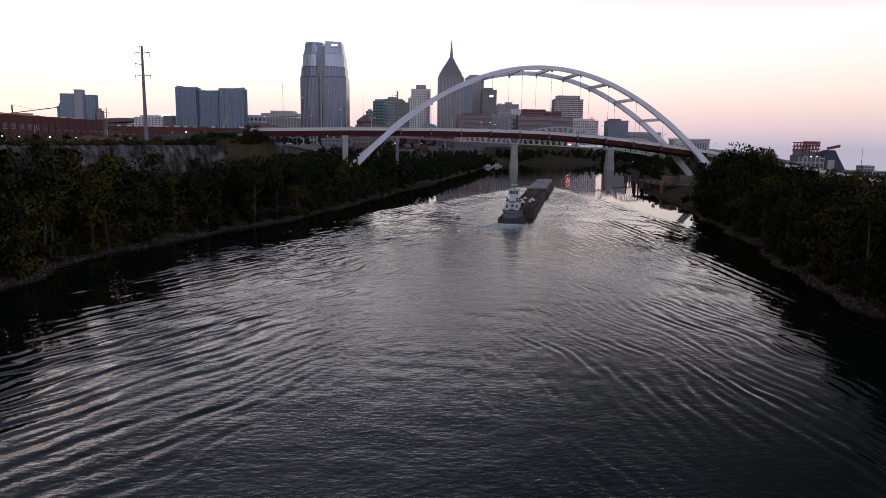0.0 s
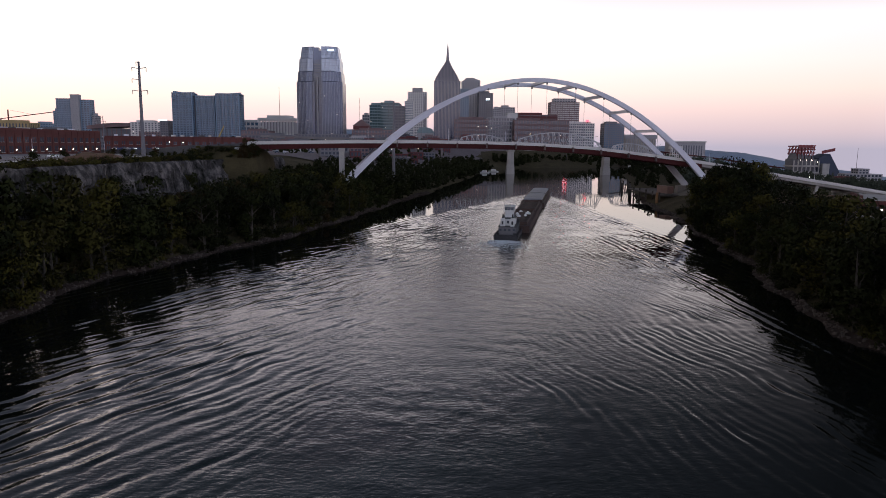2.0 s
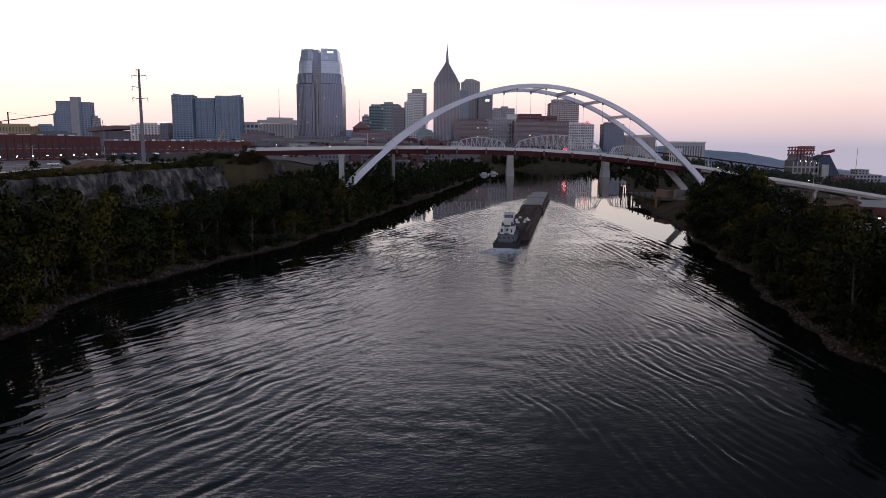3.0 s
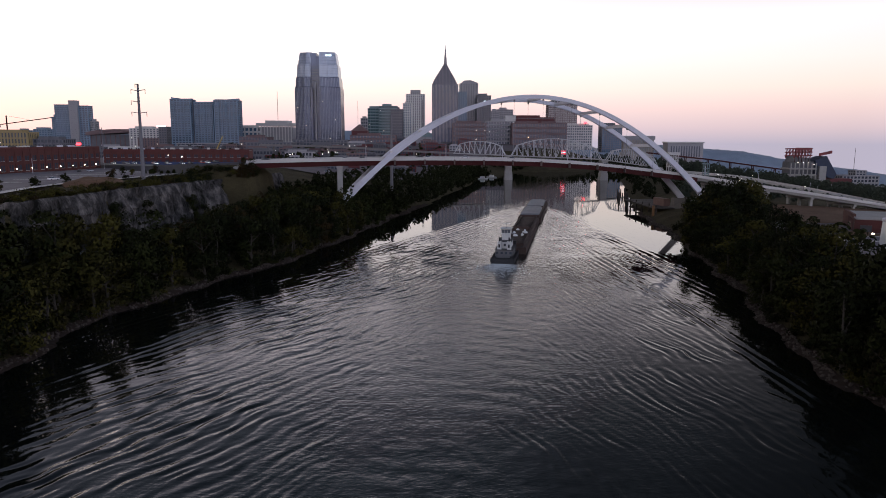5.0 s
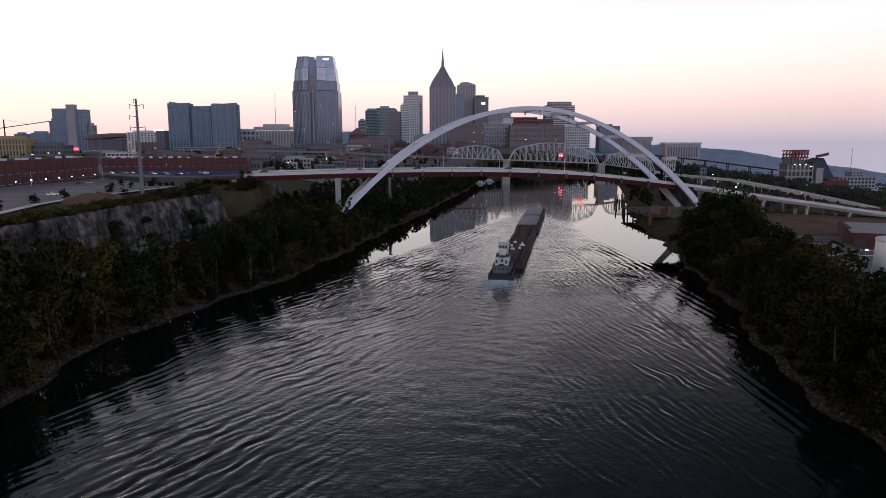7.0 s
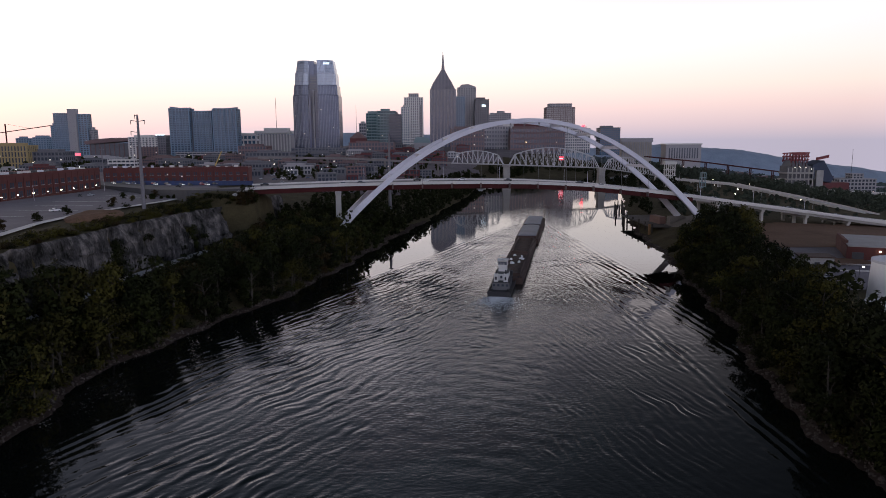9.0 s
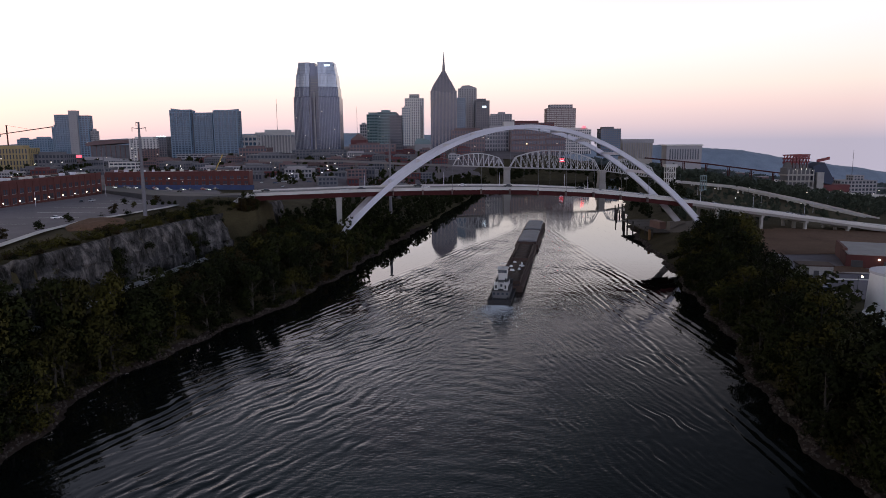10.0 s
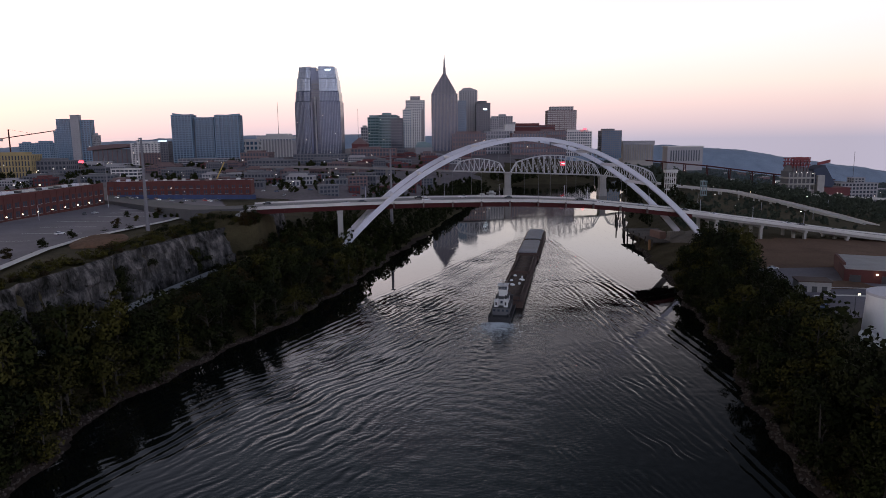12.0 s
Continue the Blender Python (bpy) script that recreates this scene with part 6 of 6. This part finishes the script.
tower(-381, -350, 800, 20, 20, 36, M_WHITEWALL, M_DARKGLASS, 6, 4, "pale open parking deck", name="parking_deck", band=0.4, pil=0.15, lit=3, plant=False)

# brick warehouses by the lot
def brick_hall(x, y, rz, length, depth, h, n, label, lamps):
    t = thing("brick_warehouse", x, y, 25, rz, label=label, category="building", group="brick warehouses")
    Boxes().box(-length / 2, length / 2, 0, depth, -2, h).end("wall", M_BRICK, t)
    Boxes().box(-length / 2 + 0.6, length / 2 - 0.6, 0.6, depth - 0.6, h + 0.004, h + 0.3).end("roof", M_CONCRETE, t)
    for a in (0.0, depth - 0.6):
        Boxes().box(-length / 2, length / 2, a, a + 0.55, h + 0.004, h + 0.9).end("parapet", M_BRICK, t)
    step = length / n
    for i in range(n):
        cx = -length / 2 + step * (i + 0.5)
        for zz in ((h * 0.12, h * 0.36), (h * 0.52, h * 0.72)):
            for dx in (-step * 0.14, step * 0.14):
                w = Boxes().box(cx + dx - step * 0.085, cx + dx + step * 0.085, -0.12, 0.1, zz[0], zz[1]).end("window", M_DARKGLASS, t)
                Boxes().box(cx + dx - step * 0.1, cx + dx + step * 0.1, -0.25, 0.1, zz[0] - 0.25, zz[0] - 0.02).end("sill", M_CONCRETE, w)
        Boxes().box(cx - step * 0.5 - 0.3, cx - step * 0.5 + 0.3, -0.3, 0.0, -2, h).end("buttress", M_BRICK, t)
        if lamps and i % 2 == 1:
            l = Boxes().box(cx - step * 0.5 - 0.25, cx - step * 0.5 + 0.25, -0.75, -0.3, 3.0, 3.3).end("wall_lamp", M_DARKMETAL, t)
            Boxes().box(cx - step * 0.5 - 0.3, cx - step * 0.5 + 0.3, -0.8, -0.34, 2.5, 3.0, 0.06).end("lamp_glow", M_LAMP, l)
    r_ = random.Random(int(length))
    for k in range(int(length / 7)):
        xx = -length / 2 + 5 + k * 7
        Boxes().box(xx, xx + r_.uniform(1.5, 3.5), depth * 0.3, depth * 0.3 + r_.uniform(2, 4), h + 0.304, h + r_.uniform(1, 2.2)).end("roof_unit", r_.choice((M_PALE, M_STEEL, M_DARKMETAL)), t)
    return t


brick_hall(-228, 408, 90, 116, 26, 13.5, 16, "long red brick warehouse with lit wall lamps", True)
brick_hall(-200, 532, 8, 108, 22, 11, 20, "long low red brick market hall", False)
# city clutter: low blocks
r = random.Random(31)
for i in range(64):
    x, y = r.uniform(-640, -70), r.uniform(590, 1060)
    if y < 640 and x > -200:
        continue
    w, d, h = r.uniform(14, 42), r.uniform(10, 24), r.uniform(5, 13)
    m = r.choice((M_BROWNWALL, M_GREYWALL, M_DARKWALL, M_REDWALL, M_DARKWALL, M_BROWNWALL, M_DARKWALL))
    tower(x, x + w, y, d, float(ground_z(x, y)), float(ground_z(x, y)) + h, m, M_DARKGLASS, max(4, int(w / 3.1)), max(2, int(h / 3.2)), "low " + r.choice(("flat-roofed", "weathered", "plain")) + " city block with dark windows", name="city_block", lit=r.choice((0, 0, 1)), rz=r.uniform(-12, 12), clutter=True)
for i in range(46):
    x, y = r.uniform(-250, -20), r.uniform(560, 800)
    if x > float(shore_left(y)) - 60:
        continue
    w, d, h = r.uniform(8, 26), r.uniform(6, 14), r.uniform(3, 8)
    g0 = float(ground_z(x, y))
    m = r.choice((M_BROWNWALL, M_GREYWALL, M_DARKWALL, M_REDWALL, M_DARKWALL, M_DARKWALL))
    tower(x, x + w, y, d, g0, g0 + h, m, M_DARKGLASS, max(3, int(w / 3.2)), max(1, int(h / 3.2)), "low " + r.choice(("flat-roofed", "weathered", "plain")) + " riverside shed with dark openings", name="shed", lit=0, rz=r.uniform(-25, 25), clutter=True, plant=False)
for i in range(22):
    x, y = r.uniform(-120, 40), r.uniform(930, 1235)
    if x > float(shore_left(y)) - 70:
        continue
    w, d, h = r.uniform(16, 40), r.uniform(10, 18), r.uniform(5, 12)
    g0 = float(ground_z(x, y))
    m = r.choice((M_BROWNWALL, M_REDWALL, M_DARKWALL, M_REDWALL, M_GREYWALL))
    tower(x, x + w, y, d, g0, g0 + h, m, M_DARKGLASS, max(3, int(w / 4)), max(2, int(h / 4)), "low brick riverside city block with dark windows", name="city_block", lit=r.choice((0, 1)), rz=r.uniform(-14, 14), clutter=True)
for i in range(40):
    x, y = r.uniform(-250, -40), r.uniform(515, 700)
    if x > float(shore_left(y)) - 50:
        continue
    car(x, y, float(ground_z(x, y)) + 0.72, r.choice((0, 90, 8, -82)) + r.uniform(-6, 6), r.choice((0, 0, 1, 2, 2, 3, 4)), "parked between the city blocks")
for i in range(60):
    x, y = r.uniform(-620, -70), r.uniform(540, 1200)
    street_lamp(x, y, float(ground_z(x, y)) + 0.7, r.uniform(7, 10), True)
for x, y in ((-150, 545), (-120, 560), (-200, 510), (-100, 600), (-175, 470), (-213, 440), (-212, 360)):
    street_lamp(x, y, float(ground_z(x, y)) + 0.7, 8, x > -205)
for i in range(56):
    a, d = radians(r.uniform(18, 36)), r.uniform(480, 1700)
    x, y = d * math.sin(a), d * math.cos(a)
    street_lamp(x, y, float(ground_z(x, y)), 9, i % 3 != 0)
t = thing("billboard", 203, 1085, 20, label="small red and white lit billboard on posts on the far bank", category="billboard")
for x in (-2.2, 2.2):
    Boxes().box(x - 0.25, x + 0.25, -0.3, 0.3, -14, 5).end("post", M_DARKMETAL, t)
Boxes().box(-4.2, 4.2, -0.2, 0.3, 5, 12).end("panel", M_DARKMETAL, t)
for z0, z1, w, m, lb in ((9.4, 11.4, 3.8, M_DIMRED, "red lit bar"), (7.8, 8.9, 3.0, M_SIGNLIGHT, "white lit bar"), (5.4, 7.2, 3.8, M_DIMRED, "red lit bar")):
    Boxes().box(-w, w, -0.35, -0.21, z0, z1).end("lit_bar", m, t, lb)
# red neon sign on a dark roof
t = thing("neon_sign", -560, 1080, 40, label="small red neon sign on a building", category="sign")
Boxes().box(-4, 4, -0.4, 0.4, -12, -0.2).end("frame", M_DARKMETAL, t)
Boxes().box(-4, 4, -0.6, -0.41, -3, 0.5).end("neon", M_REDLIGHT, t)
# cranes
M_CRANE = material("crane_yellow_paint", (0.42, 0.30, 0.08), 0.6, vary=0.2)
t = thing("mobile_crane", -205, 640, 26, label="yellow mobile crane with a raised boom", category="crane")
Boxes().box(-4, 4, -1.5, 1.5, -1, 2.5).end("base", M_CRANE, t)
Boxes().box(-2.5, 1.5, -1.4, 1.4, 2.5, 5).end("cab", M_DARKMETAL, t)
Boxes().bar((-2, 0, 4), (7, 0, 22), 0.9).end("boom", M_CRANE, t)
t = thing("tower_crane", -1022, 1650, 11, label="distant tower crane with a long jib", category="crane")
Boxes().bar((0, 0, -2), (0, 0, 92), 2.2).end("mast", M_GIRDER, t)
Boxes().bar((-22, 0, 70), (110, 0, 88), 1.8).end("jib", M_GIRDER, t)
Boxes().box(-24, -16, -2, 2, 64, 69).end("counterweight", M_CONCRETE, t)
Boxes().bar((0, 0, 92), (60, 0, 81), 0.4).end("stay", M_GIRDER, t)

# ---- the east side ----
M_REDSTEEL = material("red_steel_paint", (0.17, 0.025, 0.03), 0.6, vary=0.2, scale=0.4)
stad = thing("stadium", 540, 985, -20, label="concrete stadium stand with red steel upper seats", category="stadium")
M_SEATBLUE = material("dark_blue_seats", (0.035, 0.045, 0.075), 0.8, vary=0.2, scale=0.3)
for k in range(4):
    Boxes().box(-32, 6, -14, 14, k * 9, k * 9 + 2.2).end("ramp_floor", M_CONCRETE, stad)
    for i in range(7):
        Boxes().box(-31 + i * 6, -29.8 + i * 6, -13.6, -12.6, k * 9 + 2.2, k * 9 + 9).end("column", M_CONCRETE, stad)
Boxes().box(-30, 5, -8, 13, 0, 38).end("concourse_wall", M_DARKWALL, stad)
Boxes().prism([(-27, 38), (-2, 38), (-4, 43), (-24, 46)], -12, 14).end("upper_stand", M_DARKWALL, stad)
for yy in (-12, 12):
    for i in range(6):
        Boxes().bar((-27 + 4.6 * i, yy, 43), (-25 + 4.6 * i, yy, 56), 1.1).end("frame_post", M_REDSTEEL, stad)
        if i < 5:
            Boxes().bar((-27 + 4.6 * i, yy, 44), (-21 + 4.6 * i, yy, 56), 0.9).end("frame_brace", M_REDSTEEL, stad)
    for zz in (46, 51, 56):
        Boxes().bar((-28, yy, zz), (-1, yy, zz + 1), 1.6).end("frame_rail", M_REDSTEEL, stad)
for i in range(5):
    Boxes().bar((-26 + 5 * i, -13, 38), (-26 + 5 * i, -13, 56), 0.6).end("light_mast", M_GIRDER, stad)
Boxes().box(-26, -5, -14, -12.5, 54, 58).end("light_bank", M_REDSTEEL, stad)
Boxes().prism([(6, 40), (22, 46), (38, 20), (34, 14), (6, 20)], -10, 20).end("seat_slope", M_SEATBLUE, stad)
Boxes().prism([(12, 46), (30, 50), (30, 54), (12, 50)], -8, -6).end("scoreboard", M_REDSTEEL, stad)
Boxes().box(14, 60, -12, 16, 0, 14).end("lower_stand", M_REDWALL, stad)
Boxes().box(10, 20, -15, 16, 0, 32).end("stair_core", M_CONCRETE, stad)
for x, z in ((-22, 36.5), (-14, 36.5), (-6, 36.5), (2, 34), (-12, 8), (40, 6), (46, 5)):
    Boxes().box(x - 0.35, x + 0.35, -15.0, -14.2, z, z + 0.6).end("flood_lamp", M_LAMP, stad)
t = tower(632, 690, 1050, 40, -40, -6, M_GREYWALL, M_DARKGLASS, 10, 6, "grey stadium-side office block", lit=2, plant=False)
tower(655, 672, 1055, 20, -6, 2, M_GREYWALL, M_DARKGLASS, 3, 2, "small roof house of an office block", name="roof_house", lit=0, plant=False)
tower(585, 612, 1010, 15, -30, -12, M_REDWALL, M_DARKGLASS, 6, 2, "low red stadium wing", name="stadium_wing", lit=2, plant=False)
# steel gantry tower by the truss bridge
t = thing("gantry_tower", 246, 705, 3, label="white steel riverside gantry tower, open framed", category="gantry")
for k in range(5):
    Boxes().box(-8, 8, -6, 6, 4 + k * 6, 4.9 + k * 6).end("platform", M_WHITEWALL, t)
for x in (-7, 0, 7):
    for y in (-5, 5):
        Boxes().box(x - 0.6, x + 0.6, y - 0.6, y + 0.6, -4, 29).end("post", M_WHITEWALL, t)
for k in range(4):
    Boxes().bar((-7, -5.2, 5 + k * 6), (0, -5.2, 10 + k * 6), 0.5).end("brace", M_WHITEWALL, t)
    Boxes().bar((7, -5.2, 5 + k * 6), (0, -5.2, 10 + k * 6), 0.5).end("brace", M_WHITEWALL, t)
Boxes().box(-9.5, 9.5, -7, 7, 28, 31).end("top_house", M_WHITEWALL, t)
t.scale = (0.64, 0.64, 1)
# timber dock by the bridge
M_TIMBER = material("dark_wet_timber", (0.04, 0.033, 0.028), 0.85, vary=0.4, scale=2)
t = thing("dock", 142, 420, 0, label="dark timber river dock on piles", category="dock")
for k in range(5):
    Boxes().box(-14, 16, -30 + k * 13, -18 + k * 13, 5.0, 5.7).end("deck_section", M_TIMBER, t)
    for x in (-13, -4, 5):
        Boxes().tube((x, -29 + k * 13, -4), (x, -29 + k * 13, 7.2 if x < -10 else 5), 0.5, 0.45, 8).end("pile", M_TIMBER, t)
# the orange light on this post is put into its base colour
Boxes().box(-15.6, -14.4, -31, -29.8, -2, 7.2).end("fender_post", material("orange_lit_steel", (0.17, 0.085, 0.03), 0.8, vary=0.3), t)
r = random.Random(17)
for i in range(16):
    y = 452 + i * 9
    t2 = thing("mooring_pile", float(shore_right(y)) - r.uniform(1, 8), y, 0, label="dark wooden mooring pile in the water", category="pile", group="mooring piles")
    Boxes().tube((0, 0, -4), (r.uniform(-0.4, 0.4), 0, r.uniform(3, 7)), 0.55, 0.45, 8).end("post", M_TIMBER, t2)
# small moored boats under the far left bank
for i, (x, y) in enumerate(((40, 790), (56, 812), (70, 850))):
    t = thing("motor_boat", x, y, 0, 70, label="small white motor boat moored at the bank", category="boat", group="moored motor boats")
    Boxes().prism([(-2.2, 1.2), (2.2, 1.2), (1.4, -0.4), (-1.4, -0.4)], -6, 6).end("hull", M_BOATWHITE, t)
    Boxes().box(-1.6, 1.6, -3, 2.5, 1.2, 3.4, 0.3).end("cabin", M_BOATWHITE, t)
# yard by the river trees: red brick shed, pale wall, white silo
t = thing("brick_shed", 181, 262, 8, -25, label="low red brick shed with a flat grey roof", category="building")
Boxes().box(-14, 40, -8, 30, -2, 5.6).end("wall", M_BRICK, t)
Boxes().box(-13.4, 39.4, -7.4, 29.4, 5.604, 6.0).end("roof", M_CONCRETE, t)
for i in range(3):
    Boxes().box(-12 + i * 11, -8 + i * 11, -8.2, -7.9, 0, 3.5).end("door", M_DARKMETAL, t)
Boxes().box(-3, -2.4, -8.7, -8.2, 3.9, 4.4).end("wall_lamp", M_LAMP, t)
t = thing("brick_wall", 174, 279, 8, 67, label="stained dark red brick yard wall", category="wall")
Boxes().box(-12, 12, -0.5, 0.5, -1, 7).end("wall", material("faded_dark_brick", (0.12, 0.05, 0.04), 0.9, vary=0.3), t)
t = thing("low_building", 143, 242, 8, -14, label="low pale-walled building with a brown flat roof", category="building")
Boxes().box(-5.6, 5.6, 0, 8, -1, 4.4).end("wall", M_CONCRETE, t)
Boxes().box(-6.0, 6.0, -0.5, 8.5, 4.404, 4.9).end("roof", M_RUST, t)
for i in range(3):
    Boxes().box(-4.4 + 3.4 * i, -2.6 + 3.4 * i, -0.12, 0.05, 0.2, 2.8).end("door", M_DARKMETAL, t)
sheet("earth_patch", [(146, 246), (150, 262), (168, 262), (170, 246)], 3, M_DIRT, 0.9, "dry brown earth patch in the yard", "ground")
t = thing("satellite_dish", 121.5, 178, 9.5, label="white satellite dish beside the silo", category="dish")
Boxes().tube((0, 0, -2), (0, 0, 1.5), 0.12, 0.1, 6).end("pole", M_DARKMETAL, t)
Boxes().tube((0, 0, 1.5), (-0.5, -0.5, 1.9), 0.3, 1.3, 18).end("bowl", M_BOATWHITE, t)
M_BLUEFENCE = material("blue_fence_sheeting", (0.03, 0.05, 0.13), 0.7, vary=0.3, scale=0.6)
t = thing("construction_fence", -184, 500, 26, -6.5, label="long blue sheeted construction fence along the street", category="fence")
for i in range(32):
    Boxes().box(-52 + 3.3 * i, -48.8 + 3.3 * i, -0.05, 0.05, -1.2, 2.2).end("panel", M_BLUEFENCE, t)
    Boxes().box(-52.1 + 3.3 * i, -52.0 + 3.3 * i, -0.12, 0.12, -1.6, 2.4).end("post", M_DARKMETAL, t)
t = thing("teal_tower", 275.5, 690, 2, label="slim teal steel lattice tower on the east side", category="tower")
for x in (-2.2, 2.2):
    for y in (-2.2, 2.2):
        Boxes().box(x - 0.3, x + 0.3, y - 0.3, y + 0.3, -8, 21).end("post", M_TEALWALL, t)
for k in range(5):
    Boxes().box(-2.6, 2.6, -2.6, 2.6, 1 + 4.8 * k, 1.9 + 4.8 * k).end("platform", M_TEALWALL, t)
ribbon("kerb", [(139, 236), (150, 236), (168, 232), (186, 226)], 0.7, M_PALE, 0.95, "pale concrete kerb across the yard", "kerb", 0.4)
ribbon("kerb", [(150, 249), (168, 246), (190, 240)], 0.7, M_PALE, 0.95, "pale concrete kerb across the yard", "kerb", 0.4)
M_SILOWHITE = material("silo_white_paint", (0.85, 0.86, 0.88), 0.5, vary=0.06, scale=0.5)
t = thing("silo", 133.5, 181, 8, label="white tapered steel silo at the yard's edge", category="silo")
Boxes().tube((0, 0, -1), (0, 0, 13.5), 9.6, 8.8, 40).end("shell", M_SILOWHITE, t, smooth=False)
Boxes().tube((0, 0, 13.5), (0, 0, 14.2), 9.0, 9.0, 40).end("rim", M_STEEL, t)
Boxes().tube((-9.9, -1.5, 0.5), (-11.2, -3, 0.2), 1.3, 1.6, 14).end("hatch", M_BOATWHITE, t)
Boxes().bar((-9.6, -2, 3), (-6, -9, -1), 0.6).end("pipe", M_BOATWHITE, t)
Boxes().tube((0.0, 0.0, 14.2), (0.0, 0.0, 15.1), 1.5, 1.2, 12).end("vent", M_DARKMETAL, t)
for x, y in ((141, 214), (139.5, 206)):
    street_lamp(x, y, 8.4, 6, True)
for x, y, k, a in ((166, 241, 0, 20), (133, 219, 4, 60), (136, 223, 4, 60), (150, 288, 2, 0)):
    car(x, y, float(ground_z(x, y)) + 0.62, a, k, "parked in the yard by the river")

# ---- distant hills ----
# aerial haze is put into the ridges' pale blue base colour
M_HILL = material("haze_tinted_hill", (0.22, 0.275, 0.345), 1.0, vary=0.3, scale=0.06)
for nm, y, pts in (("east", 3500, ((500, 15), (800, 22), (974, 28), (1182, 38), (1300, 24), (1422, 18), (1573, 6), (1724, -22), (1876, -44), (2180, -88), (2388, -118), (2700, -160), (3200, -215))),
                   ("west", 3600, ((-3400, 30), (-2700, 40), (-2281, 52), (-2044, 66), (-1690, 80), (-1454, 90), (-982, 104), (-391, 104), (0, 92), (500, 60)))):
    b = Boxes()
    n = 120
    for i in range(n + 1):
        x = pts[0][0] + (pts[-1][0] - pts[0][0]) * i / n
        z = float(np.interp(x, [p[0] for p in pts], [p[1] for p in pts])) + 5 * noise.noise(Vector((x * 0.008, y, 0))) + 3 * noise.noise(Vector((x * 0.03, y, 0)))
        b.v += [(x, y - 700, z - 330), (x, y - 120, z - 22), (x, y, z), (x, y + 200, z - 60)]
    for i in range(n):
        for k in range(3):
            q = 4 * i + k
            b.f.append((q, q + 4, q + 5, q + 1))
    tagged(b.end("hill_ridge", M_HILL, smooth=True), "long distant wooded ridge with haze tinted into its blue colour", "hill", kind="structure")

# woods and house lights on the far plain
rng = random.Random(77)
V, F = [], []
for i in range(2600):
    a, d = radians(rng.uniform(13, 42)), rng.uniform(1500, 3000)
    x, y = d * math.sin(a), d * math.cos(a)
    z, h, w = float(ground_z(x, y)), rng.uniform(9, 18), rng.uniform(9, 17)
    for k in range(9):
        c = Vector((x + rng.gauss(0, 0.4) * w, y + rng.gauss(0, 0.4) * w, z + h * rng.uniform(0.1, 0.85)))
        u = Vector((rng.gauss(0, 1), rng.gauss(0, 0.6), rng.gauss(0, 1))).normalized() * rng.uniform(2.5, 5)
        q = u.cross(Vector((rng.gauss(0, 0.3), 1, rng.gauss(0, 0.3)))).normalized() * rng.uniform(1.8, 3.5)
        n = len(V)
        V += [tuple(c - u), tuple(c + q), tuple(c + u), tuple(c - q)]
        F.append((n, n + 1, n + 2, n + 3))
# haze over these woods is part of the leaf colour
tagged(mesh_part("far_trees", V, F, M_LEAF[5]), "far woods below the hills, distance haze tinted into the leaves", "trees", kind="stuff")
for i in range(46):
    a, d = radians(rng.uniform(15, 36)), rng.uniform(1300, 2700)
    x, y = d * math.sin(a), d * math.cos(a)
    g = float(ground_z(x, y))
    w, dp, h = rng.uniform(12, 40), rng.uniform(8, 18), rng.uniform(8, 17)
    m = rng.choice((M_BROWNWALL, M_GREYWALL, M_WHITEWALL, M_DARKWALL))
    t = thing("far_house", x, y, g, rng.uniform(-20, 20), label="small distant flat-roofed building among woods", category="building", group="distant buildings")
    Boxes().box(-w / 2, w / 2, 0, dp, -8, h).end("wall", m, t)
    Boxes().box(-w / 2 - 0.5, w / 2 + 0.5, -0.5, dp + 0.5, h, h + 1).end("roof", M_GREYWALL, t)
    if i % 2:
        xx = rng.uniform(-0.4, 0.4) * w
        Boxes().box(xx - 1.0, xx + 1.0, -0.9, -0.1, h - 4, h - 2.4).end("lamp", M_LAMP, t)
    if i % 3 == 0:
        street_lamp(x + 25, y - 20, g + 8, 9, True)
